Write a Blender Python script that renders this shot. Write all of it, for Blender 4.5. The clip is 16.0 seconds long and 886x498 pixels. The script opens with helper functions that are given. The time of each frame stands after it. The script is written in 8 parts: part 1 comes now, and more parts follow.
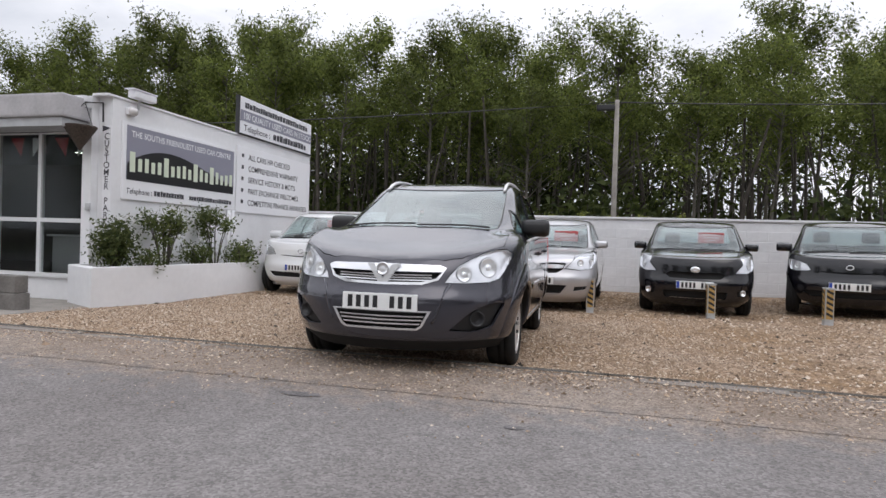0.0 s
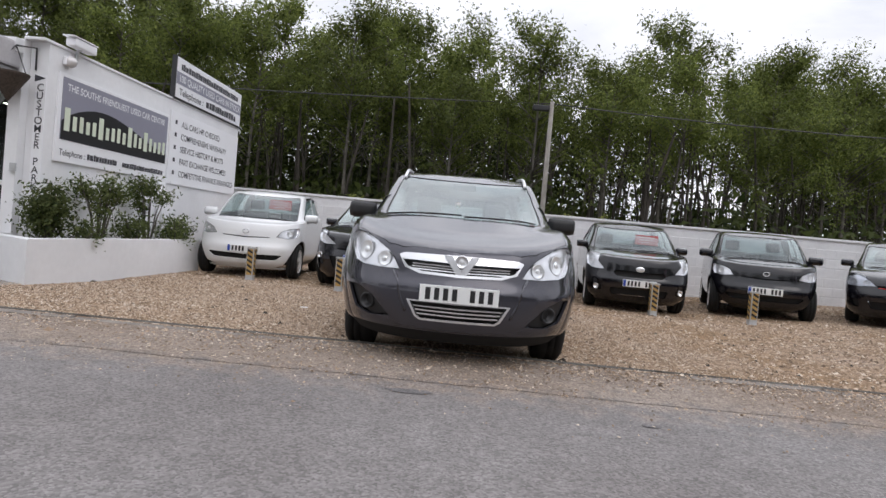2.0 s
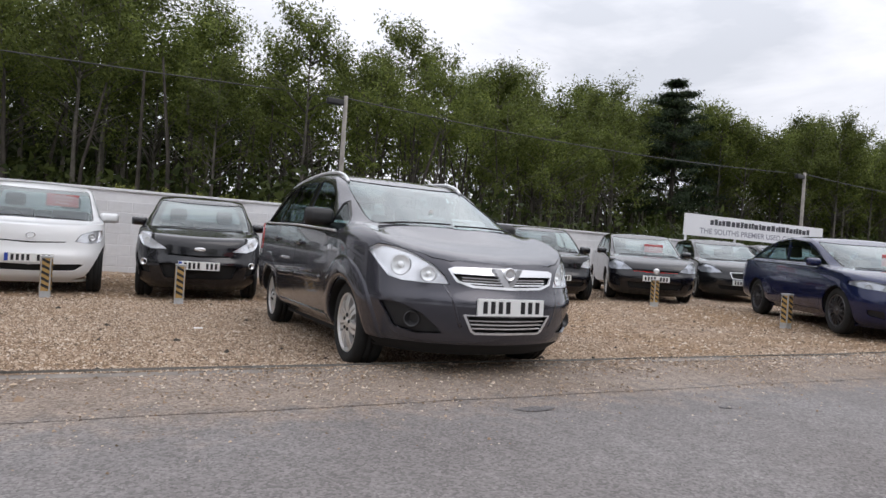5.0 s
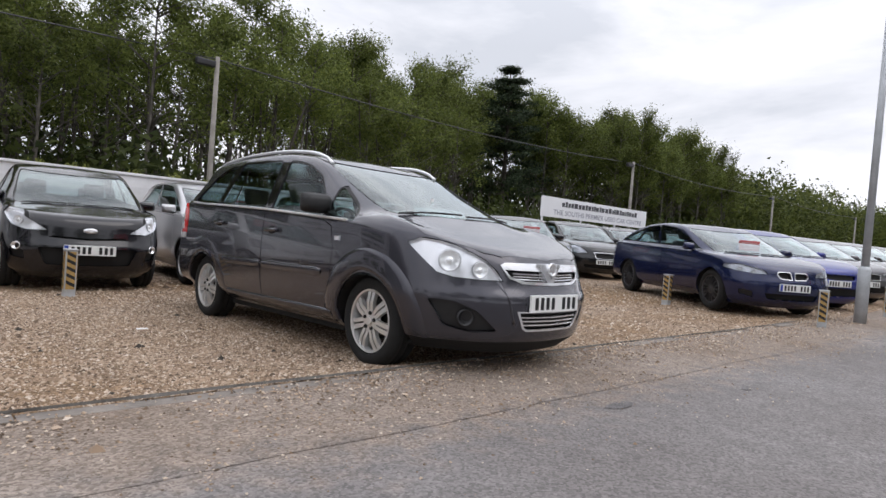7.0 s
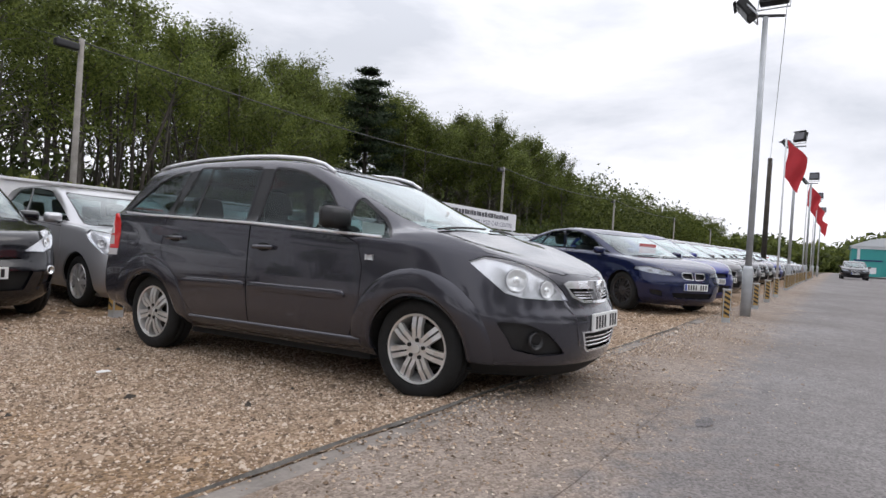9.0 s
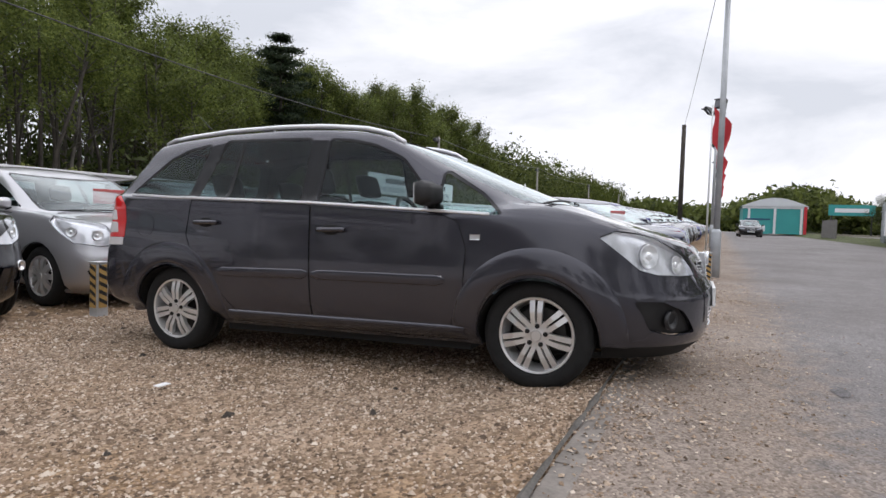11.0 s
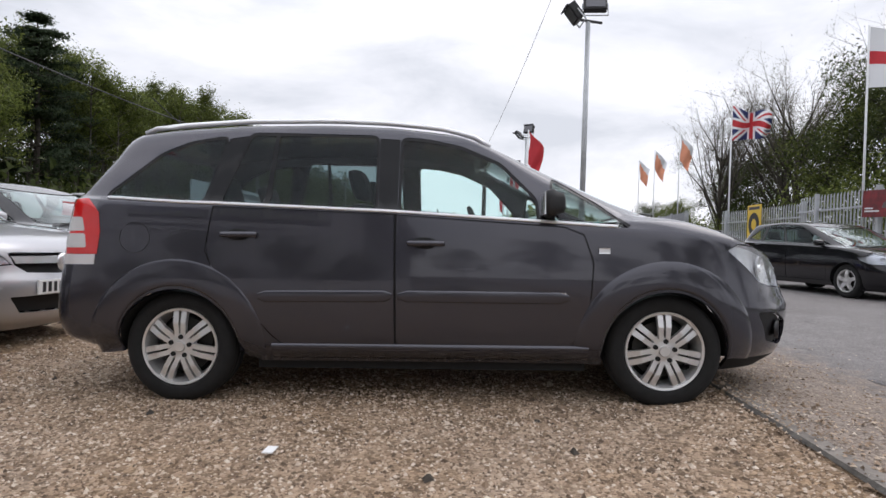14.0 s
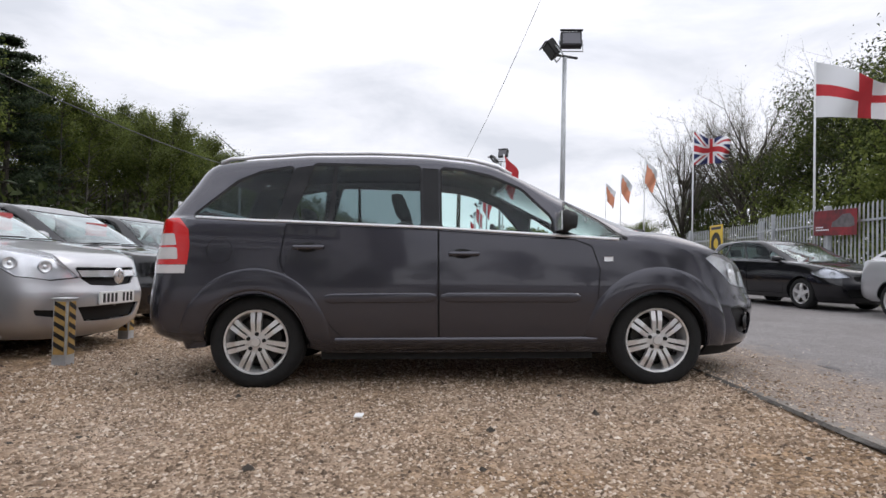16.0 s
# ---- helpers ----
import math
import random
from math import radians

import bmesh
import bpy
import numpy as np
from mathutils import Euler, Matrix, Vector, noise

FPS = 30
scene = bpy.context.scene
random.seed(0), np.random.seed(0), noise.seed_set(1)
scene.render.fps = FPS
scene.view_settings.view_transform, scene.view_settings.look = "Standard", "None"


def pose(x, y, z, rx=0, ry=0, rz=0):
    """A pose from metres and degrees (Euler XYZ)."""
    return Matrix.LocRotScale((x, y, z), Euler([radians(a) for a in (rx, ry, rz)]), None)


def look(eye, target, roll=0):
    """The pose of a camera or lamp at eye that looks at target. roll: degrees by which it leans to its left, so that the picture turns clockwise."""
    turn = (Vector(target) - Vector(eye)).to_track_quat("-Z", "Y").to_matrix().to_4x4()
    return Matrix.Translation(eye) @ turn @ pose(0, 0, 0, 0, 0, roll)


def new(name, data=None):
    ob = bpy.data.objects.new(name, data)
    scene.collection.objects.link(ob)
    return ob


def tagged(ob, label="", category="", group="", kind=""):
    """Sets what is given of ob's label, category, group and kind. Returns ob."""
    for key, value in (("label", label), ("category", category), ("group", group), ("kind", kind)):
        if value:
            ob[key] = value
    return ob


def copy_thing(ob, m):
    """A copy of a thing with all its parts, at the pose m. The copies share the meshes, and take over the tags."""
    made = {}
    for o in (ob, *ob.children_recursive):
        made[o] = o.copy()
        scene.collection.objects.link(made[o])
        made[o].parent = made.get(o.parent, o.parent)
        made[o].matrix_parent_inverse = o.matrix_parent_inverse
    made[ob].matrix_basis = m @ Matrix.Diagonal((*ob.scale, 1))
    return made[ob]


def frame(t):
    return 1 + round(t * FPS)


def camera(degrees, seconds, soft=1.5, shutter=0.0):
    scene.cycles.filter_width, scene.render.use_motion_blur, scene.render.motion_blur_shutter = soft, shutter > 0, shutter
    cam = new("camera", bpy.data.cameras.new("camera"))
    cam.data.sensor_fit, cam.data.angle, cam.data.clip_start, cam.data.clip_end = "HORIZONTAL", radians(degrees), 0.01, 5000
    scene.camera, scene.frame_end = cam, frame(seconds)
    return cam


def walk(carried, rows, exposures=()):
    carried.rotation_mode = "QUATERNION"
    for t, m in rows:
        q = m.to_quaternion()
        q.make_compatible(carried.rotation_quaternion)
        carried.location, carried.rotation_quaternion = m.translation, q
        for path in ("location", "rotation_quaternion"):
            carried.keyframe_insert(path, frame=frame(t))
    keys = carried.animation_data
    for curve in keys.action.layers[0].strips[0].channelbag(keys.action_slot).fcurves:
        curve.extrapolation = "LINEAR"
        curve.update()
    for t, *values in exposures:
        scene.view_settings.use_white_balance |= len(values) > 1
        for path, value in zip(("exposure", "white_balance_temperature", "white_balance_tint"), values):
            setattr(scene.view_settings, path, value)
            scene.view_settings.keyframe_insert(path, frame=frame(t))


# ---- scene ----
cam = camera(72.7, 16.0)
PATH = [
    (0, (0.028, 0.446, 0.892), (-0.478, 2.38, 0.868), 1.8),
    (0.5, (-0.277, 0.419, 0.868), (-0.74, 2.364, 0.828), 2.3),
    (1, (-0.609, 0.371, 0.861), (-0.919, 2.346, 0.827), 3.1),
    (1.5, (-0.961, 0.309, 0.863), (-1.131, 2.301, 0.852), 2.8),
    (2, (-1.332, 0.296, 0.866), (-1.426, 2.294, 0.82), 5.1),
    (2.5, (-1.702, 0.294, 0.846), (-1.607, 2.292, 0.814), 5.0),
    (3, (-2.06, 0.309, 0.833), (-1.79, 2.29, 0.785), 4.5),
    (3.5, (-2.393, 0.369, 0.839), (-1.959, 2.321, 0.821), 4.1),
    (3.7, (-2.557, 0.426, 0.843), (-2.06, 2.363, 0.824), 4.2),
    (5.8, (-4.027, 1.1, 0.863), (-2.973, 2.799, 0.832), 5.8),
    (6, (-4.145, 1.201, 0.856), (-3.038, 2.865, 0.806), 6.7),
    (6.5, (-4.431, 1.474, 0.87), (-3.195, 3.046, 0.849), 5.1),
    (7, (-4.642, 1.762, 0.885), (-3.303, 3.247, 0.834), 4.6),
    (7.5, (-4.831, 2.032, 0.877), (-3.39, 3.42, 0.843), 4.4),
    (8, (-5.003, 2.352, 0.881), (-3.512, 3.685, 0.867), 3.6),
    (8.5, (-5.131, 2.635, 0.907), (-3.585, 3.903, 0.883), 4.1),
    (9, (-5.276, 2.969, 0.896), (-3.605, 4.067, 0.886), 3.8),
    (9.2, (-5.334, 3.084, 0.899), (-3.669, 4.192, 0.875), 3.7),
    (11.3, (-5.531, 4.37, 0.874), (-3.694, 5.153, 0.779), 2.5),
    (11.5, (-5.537, 4.484, 0.875), (-3.683, 5.228, 0.775), 3.3),
    (12, (-5.584, 4.883, 0.878), (-3.653, 5.38, 0.723), 3.7),
    (12.5, (-5.571, 5.227, 0.849), (-3.642, 5.744, 0.742), 2.0),
    (13, (-5.57, 5.553, 0.842), (-3.606, 5.923, 0.757), 3.1),
    (13.5, (-5.606, 5.87, 0.833), (-3.62, 6.1, 0.77), 1.7),
    (14, (-5.618, 6.119, 0.809), (-3.623, 6.254, 0.789), 1.8),
    (14.5, (-5.736, 6.275, 0.803), (-3.736, 6.309, 0.8), 1.8),
    (15, (-5.962, 6.406, 0.789), (-3.962, 6.397, 0.831), 1.4),
    (15.5, (-6.195, 6.439, 0.766), (-4.196, 6.471, 0.843), 1.2),
    (16, (-6.359, 6.513, 0.72), (-4.36, 6.544, 0.776), 1.4),
]
walk(cam, [(t, look(eye, target, roll)) for t, eye, target, roll in PATH])

# ---- world, light ----
world = bpy.data.worlds.new("overcast_sky")
scene.world = world
world.use_nodes = True
wn, wl = world.node_tree.nodes, world.node_tree.links
wn.clear()
w_out = wn.new("ShaderNodeOutputWorld")
w_bg = wn.new("ShaderNodeBackground")
w_sky = wn.new("ShaderNodeTexSky")
w_sky.sky_type = "NISHITA"
w_sky.sun_disc = False
w_sky.sun_elevation = radians(48)
w_sky.sun_rotation = radians(151)
w_sky.dust_density = 4.0
w_co = wn.new("ShaderNodeTexCoord")
w_map = wn.new("ShaderNodeMapping")
w_map.inputs["Scale"].default_value = (1.0, 1.0, 3.2)
w_noise = wn.new("ShaderNodeTexNoise")
w_noise.inputs["Scale"].default_value = 2.3
w_noise.inputs["Detail"].default_value = 7.0
w_noise.inputs["Roughness"].default_value = 0.55
w_noise.inputs["Distortion"].default_value = 0.35
w_ramp = wn.new("ShaderNodeValToRGB")
w_ramp.color_ramp.elements[0].position = 0.35
w_ramp.color_ramp.elements[0].color = (6.9, 7.15, 7.9, 1)
w_ramp.color_ramp.elements[1].position = 0.60
w_ramp.color_ramp.elements[1].color = (10.55, 10.55, 11.22, 1)
w_mix = wn.new("ShaderNodeMixRGB")
w_mix.inputs[0].default_value = 0.93
wl.new(w_co.outputs["Generated"], w_map.inputs["Vector"])
wl.new(w_map.outputs[0], w_noise.inputs["Vector"])
wl.new(w_noise.outputs["Fac"], w_ramp.inputs[0])
wl.new(w_sky.outputs[0], w_mix.inputs[1])
wl.new(w_ramp.outputs[0], w_mix.inputs[2])
w_sep = wn.new("ShaderNodeSeparateXYZ")
w_rise = wn.new("ShaderNodeMapRange")
for i, v in ((1, 0.30), (2, 0.85), (3, 1.0), (4, 1.65)):
    w_rise.inputs[i].default_value = v
w_gain = wn.new("ShaderNodeVectorMath")
w_gain.operation = "SCALE"
wl.new(w_co.outputs["Generated"], w_sep.inputs[0])
wl.new(w_sep.outputs[2], w_rise.inputs[0])
wl.new(w_mix.outputs[0], w_gain.inputs[0])
wl.new(w_rise.outputs[0], w_gain.inputs[3])
wl.new(w_gain.outputs[0], w_bg.inputs[0])
w_bg.inputs[1].default_value = 0.110
wl.new(w_bg.outputs[0], w_out.inputs[0])

sun_data = bpy.data.lights.new("sun", "SUN")
sun_data.energy = 0.5
sun_data.angle = radians(40)
sun_data.color = (1.0, 0.97, 0.98)
sun = new("sun", sun_data)
sun.matrix_world = look((14, -25, 40), (0, 0, 0))

# ---- materials ----
def mat(name, color, rough=0.6, metal=0.0, var=0.0, scale=8.0, bump=0.0, bscale=60.0, coat=0.0, color2=None, spec=0.5, trans=0.0, emit=0.0, per_object=0.0):
    m = bpy.data.materials.new(name)
    m.use_nodes = True
    nt = m.node_tree
    b = nt.nodes["Principled BSDF"]
    b.inputs["Base Color"].default_value = (*color, 1)
    b.inputs["Roughness"].default_value = rough
    b.inputs["Metallic"].default_value = metal
    b.inputs["Specular IOR Level"].default_value = spec
    if coat:
        b.inputs["Coat Weight"].default_value = coat
        b.inputs["Coat Roughness"].default_value = 0.04
    if trans:
        b.inputs["Transmission Weight"].default_value = trans
    if emit:
        b.inputs["Emission Color"].default_value = (*color, 1)
        b.inputs["Emission Strength"].default_value = emit
    co = nt.nodes.new("ShaderNodeTexCoord")
    if var or color2:
        n1 = nt.nodes.new("ShaderNodeTexNoise")
        n1.inputs["Scale"].default_value = scale
        n1.inputs["Detail"].default_value = 6
        n2 = nt.nodes.new("ShaderNodeTexNoise")
        n2.inputs["Scale"].default_value = scale * 9
        n2.inputs["Detail"].default_value = 3
        add = nt.nodes.new("ShaderNodeMath")
        add.operation = "MULTIPLY_ADD"
        add.inputs[1].default_value = 0.45
        ramp = nt.nodes.new("ShaderNodeValToRGB")
        c2 = color2 or tuple(max(0, c * (1 - var)) for c in color)
        c1 = color if color2 else tuple(min(1, c * (1 + var)) for c in color)
        ramp.color_ramp.elements[0].position = 0.5
        ramp.color_ramp.elements[1].position = 0.95
        ramp.color_ramp.elements[0].color = (*c2, 1)
        ramp.color_ramp.elements[1].color = (*c1, 1)
        nt.links.new(co.outputs["Object"], n1.inputs["Vector"])
        nt.links.new(co.outputs["Object"], n2.inputs["Vector"])
        nt.links.new(n2.outputs["Fac"], add.inputs[0])
        nt.links.new(n1.outputs["Fac"], add.inputs[2])
        nt.links.new(add.outputs[0], ramp.inputs[0])
        last = ramp.outputs[0]
        if per_object:
            oi = nt.nodes.new("ShaderNodeObjectInfo")
            hs = nt.nodes.new("ShaderNodeHueSaturation")
            ma = nt.nodes.new("ShaderNodeMapRange")
            ma.inputs[3].default_value = 1 - per_object
            ma.inputs[4].default_value = 1 + per_object
            nt.links.new(oi.outputs["Random"], ma.inputs[0])
            nt.links.new(ma.outputs[0], hs.inputs["Value"])
            nt.links.new(last, hs.inputs["Color"])
            last = hs.outputs[0]
        nt.links.new(last, b.inputs["Base Color"])
    if bump:
        n3 = nt.nodes.new("ShaderNodeTexNoise")
        n3.inputs["Scale"].default_value = bscale
        n3.inputs["Detail"].default_value = 4
        bp = nt.nodes.new("ShaderNodeBump")
        bp.inputs["Strength"].default_value = bump
        bp.inputs["Distance"].default_value = 0.01
        nt.links.new(co.outputs["Object"], n3.inputs["Vector"])
        nt.links.new(n3.outputs["Fac"], bp.inputs["Height"])
        nt.links.new(bp.outputs[0], b.inputs["Normal"])
    return m


def glass_mat(name, color, ior=1.52, sky_haze=0.0, panes=1.0):
    """Thin pane: clear with a mirror-like gloss."""
    m = bpy.data.materials.new(name)
    m.use_nodes = True
    nt = m.node_tree
    nt.nodes.clear()
    o = nt.nodes.new("ShaderNodeOutputMaterial")
    tr = nt.nodes.new("ShaderNodeBsdfTransparent")
    tr.inputs[0].default_value = (*color, 1)
    gl = nt.nodes.new("ShaderNodeBsdfGlossy")
    gl.inputs["Roughness"].default_value = 0.02
    f0 = ((ior - 1) / (ior + 1)) ** 2
    lw = nt.nodes.new("ShaderNodeLayerWeight")
    lw.inputs["Blend"].default_value = 0.5
    steep = nt.nodes.new("ShaderNodeMath")
    steep.operation = "POWER"
    steep.inputs[1].default_value = 5.0
    fr = nt.nodes.new("ShaderNodeMath")
    fr.operation = "MULTIPLY_ADD"
    fr.inputs[1].default_value = 1 - f0
    fr.inputs[2].default_value = f0
    nt.links.new(lw.outputs["Facing"], steep.inputs[0])
    nt.links.new(steep.outputs[0], fr.inputs[0])
    mx = nt.nodes.new("ShaderNodeMixShader")
    gl.inputs["Color"].default_value = (0.92, 0.98, 0.98, 1)
    both = nt.nodes.new("ShaderNodeMath")
    both.operation = "MULTIPLY"
    both.use_clamp = True
    both.inputs[1].default_value = panes
    nt.links.new(fr.outputs[0], both.inputs[0])
    nt.links.new(both.outputs[0], mx.inputs[0])
    nt.links.new(tr.outputs[0], mx.inputs[1])
    nt.links.new(gl.outputs[0], mx.inputs[2])
    last = mx
    if sky_haze:
        # a pale diffuse share brightens the pane in place of reflected sky
        df = nt.nodes.new("ShaderNodeBsdfDiffuse")
        df.inputs[0].default_value = (0.75, 0.77, 0.78, 1)
        last = nt.nodes.new("ShaderNodeMixShader")
        last.inputs[0].default_value = sky_haze
        nt.links.new(mx.outputs[0], last.inputs[1])
        nt.links.new(df.outputs[0], last.inputs[2])
    nt.links.new(last.outputs[0], o.inputs[0])
    return m


def leaf_mat(name, c1, c2):
    m = bpy.data.materials.new(name)
    m.use_nodes = True
    nt = m.node_tree
    b = nt.nodes["Principled BSDF"]
    b.inputs["Roughness"].default_value = 0.55
    b.inputs["Specular IOR Level"].default_value = 0.15
    g = nt.nodes.new("ShaderNodeNewGeometry")
    r = nt.nodes.new("ShaderNodeValToRGB")
    r.color_ramp.elements[0].color = (*c1, 1)
    r.color_ramp.elements[1].color = (*c2, 1)
    nt.links.new(g.outputs["Random Per Island"], r.inputs[0])
    oi = nt.nodes.new("ShaderNodeObjectInfo")
    ma = nt.nodes.new("ShaderNodeMapRange")
    ma.inputs[3].default_value = 0.75
    ma.inputs[4].default_value = 1.3
    hs = nt.nodes.new("ShaderNodeHueSaturation")
    nt.links.new(oi.outputs["Random"], ma.inputs[0])
    nt.links.new(ma.outputs[0], hs.inputs["Value"])
    nt.links.new(r.outputs[0], hs.inputs["Color"])
    nt.links.new(hs.outputs[0], b.inputs["Base Color"])
    t = nt.nodes.new("ShaderNodeBsdfTranslucent")
    mx = nt.nodes.new("ShaderNodeMixShader")
    mx.inputs[0].default_value = 0.45
    nt.links.new(hs.outputs[0], t.inputs[0])
    nt.links.new(b.outputs[0], mx.inputs[1])
    nt.links.new(t.outputs[0], mx.inputs[2])
    nt.links.new(mx.outputs[0], nt.nodes["Material Output"].inputs[0])
    return m


M_WHITE = mat("white_painted_render", (0.77, 0.775, 0.79), 0.7, var=0.05, scale=1.5, bump=0.15, bscale=90)
M_WALL = mat("white_painted_block", (0.72, 0.725, 0.74), 0.75, var=0.10, scale=1.1, bump=0.3, bscale=40)
M_WALLBLOCK = mat("white_painted_blocks", (0.70, 0.705, 0.72), 0.75, var=0.10, scale=1.4, bump=0.35, bscale=45, per_object=0.05)
M_SIGNWHITE = mat("white_sign_board", (0.84, 0.845, 0.87), 0.45, var=0.02, scale=2)
M_SIGNGREY = mat("grey_sign_print", (0.27, 0.27, 0.33), 0.45, var=0.03, scale=2)
M_BLACKPRINT = mat("black_print", (0.012, 0.012, 0.014), 0.5)
M_DARKPRINT = mat("dark_grey_print", (0.05, 0.05, 0.06), 0.5)
M_FRAME = mat("dark_frame", (0.02, 0.02, 0.022), 0.4)
M_GLOSSBLACK = mat("gloss_black_trim", (0.006, 0.006, 0.007), 0.09, spec=0.25)
# dark grey that puts the showroom's indoor shade into the colour
M_DIMROOM = mat("indoor_shade_lining", (0.075, 0.072, 0.075), 0.85, var=0.2, scale=3)
M_WHITEFRAME = mat("white_window_frame", (0.7, 0.71, 0.72), 0.4)
M_GLASS_SHOP = glass_mat("shop_glass", (0.8, 0.82, 0.82), 1.5, 0.0, 0.5)
M_GALV = mat("galvanised_steel", (0.46, 0.48, 0.50), 0.5, metal=0.3, var=0.15, scale=5)
M_STEELPALE = mat("pale_steel", (0.5, 0.51, 0.52), 0.5, metal=0.3, var=0.1, scale=6)
M_YELLOW = mat("worn_yellow_paint", (0.42, 0.27, 0.09), 0.7, var=0.2, scale=20)
M_CONC = mat("weathered_concrete", (0.27, 0.25, 0.225), 0.85, var=0.2, scale=6, bump=0.3, bscale=70)
M_WOOD = mat("weathered_sleeper_wood", (0.16, 0.15, 0.14), 0.8, var=0.3, scale=4, bump=0.5, bscale=30)
M_BARK = mat("birch_bark", (0.10, 0.09, 0.075), 0.85, var=0.5, scale=3, bump=0.4, bscale=20)
M_BARKDARK = mat("dark_bark", (0.05, 0.042, 0.034), 0.9, var=0.4, scale=4)
M_TWIG = mat("grey_brown_twigs", (0.11, 0.095, 0.075), 0.9, var=0.3, scale=4)
M_LEAF = leaf_mat("birch_leaves", (0.044, 0.063, 0.015), (0.190, 0.222, 0.056))
# dark leaf tone: for darker trees, and as shade coloured into the wood
M_LEAFDARK = leaf_mat("dark_and_shaded_leaves", (0.020, 0.030, 0.009), (0.075, 0.092, 0.026))
M_PINE = leaf_mat("pine_needles", (0.014, 0.024, 0.013), (0.042, 0.058, 0.028))
M_SHRUB = leaf_mat("shrub_leaves", (0.030, 0.050, 0.014), (0.175, 0.205, 0.075))
M_RED = mat("red_flag_cloth", (0.50, 0.03, 0.04), 0.75, var=0.1, scale=3)
M_ORANGE = mat("orange_flag_cloth", (0.78, 0.33, 0.20), 0.75, var=0.1, scale=3)
M_FLAGWHITE = mat("white_flag_cloth", (0.75, 0.76, 0.78), 0.75)
M_FLAGBLUE = mat("blue_flag_cloth", (0.02, 0.03, 0.12), 0.75)
M_BLACK = mat("black_plastic", (0.012, 0.012, 0.013), 0.55, var=0.2, scale=20)
M_TYRE = mat("tyre_rubber", (0.009, 0.009, 0.009), 0.9, var=0.25, scale=30, bump=0.2, bscale=120)
M_RIM = mat("silver_alloy", (0.66, 0.655, 0.65), 0.30, metal=0.6, var=0.03, scale=20)
M_RIMDARK = mat("grey_alloy", (0.12, 0.12, 0.13), 0.3, metal=0.85)
M_BOWL = mat("bright_lamp_bowl", (0.9, 0.9, 0.9), 0.12, metal=0.6, var=0.03, scale=30)
M_RIMGREY = mat("grey_alloy", (0.30, 0.30, 0.31), 0.35, metal=0.6, var=0.05, scale=30)
M_CHROME = mat("chrome", (0.82, 0.83, 0.85), 0.16, metal=0.72)
M_RAIL = mat("satin_silver_trim", (0.84, 0.84, 0.86), 0.3, metal=0.45, var=0.02, scale=20)
M_DISC = mat("darkened_brake_steel", (0.05, 0.048, 0.045), 0.5, metal=0.6)
# near-black for gaps and black parts, also for shade in recesses and underneath
M_DEEPBLACK = mat("panel_gap", (0.004, 0.004, 0.004), 0.8)
M_INTERIOR = mat("dark_cabin_cloth", (0.035, 0.036, 0.04), 0.85, var=0.2, scale=10)
M_CARGLASS = glass_mat("car_glass", (0.76, 0.88, 0.87), 1.38)
# both windscreens carry a little painted haze for the sky's reflection
M_SCREEN = glass_mat("windscreen_glass", (0.72, 0.83, 0.82), 1.5, 0.03, 1.85)
M_SCREEN_BRIGHT = glass_mat("raked_windscreen_glass", (0.66, 0.78, 0.76), 1.5, 0.02, 1.7)
M_CARGLASS_DARK = glass_mat("privacy_glass", (0.36, 0.44, 0.45), 1.36)
M_LENS = glass_mat("clear_lamp_lens", (0.98, 0.99, 1.0), 1.45)
M_LENSDARK = glass_mat("smoked_lamp_lens", (0.68, 0.70, 0.73), 1.5)
M_REFLECTOR = mat("lamp_reflector", (0.80, 0.80, 0.82), 0.18, metal=0.6, var=0.12, scale=18)
M_REDLENS = mat("red_lamp_lens", (0.60, 0.012, 0.014), 0.12, coat=1.0)
M_WHITELENS = mat("frosted_lamp_lens", (0.62, 0.60, 0.60), 0.15, coat=1.0)
M_PLATE = mat("white_number_plate", (0.78, 0.79, 0.78), 0.35)
M_PLATEBLUE = mat("plate_blue_band", (0.02, 0.06, 0.35), 0.35)
M_PAPER = mat("white_paper", (0.8, 0.8, 0.8), 0.7)
M_PALEPINK = mat("pale_pink_print", (0.62, 0.30, 0.30), 0.5)
M_REDCARD = mat("red_price_card", (0.50, 0.09, 0.09), 0.5)


def paint(name, color, metal=0.35, rough=0.32):
    m = mat(name, color, rough, metal=metal, coat=1.0, var=0.04, scale=400, spec=0.25)
    m.node_tree.nodes["Principled BSDF"].inputs["Coat IOR"].default_value = 1.45
    return m


P_GREY = paint("dark_grey_metallic_paint", (0.052, 0.0515, 0.064), 0.5, 0.21)
P_WHITE = paint("white_paint", (0.72, 0.73, 0.74), 0.0)
P_BLACK = paint("black_paint", (0.005, 0.005, 0.0075), 0.0, 0.2)
P_SILVER = paint("silver_paint", (0.50, 0.50, 0.52), 0.6)
P_BLUE = paint("dark_blue_paint", (0.008, 0.014, 0.060), 0.3, 0.25)
P_ROYAL = paint("royal_blue_paint", (0.02, 0.03, 0.20), 0.4)
P_MIDGREY = paint("mid_grey_paint", (0.10, 0.10, 0.11), 0.5)
P_DKGREY = paint("charcoal_paint", (0.014, 0.015, 0.017), 0.2, 0.25)


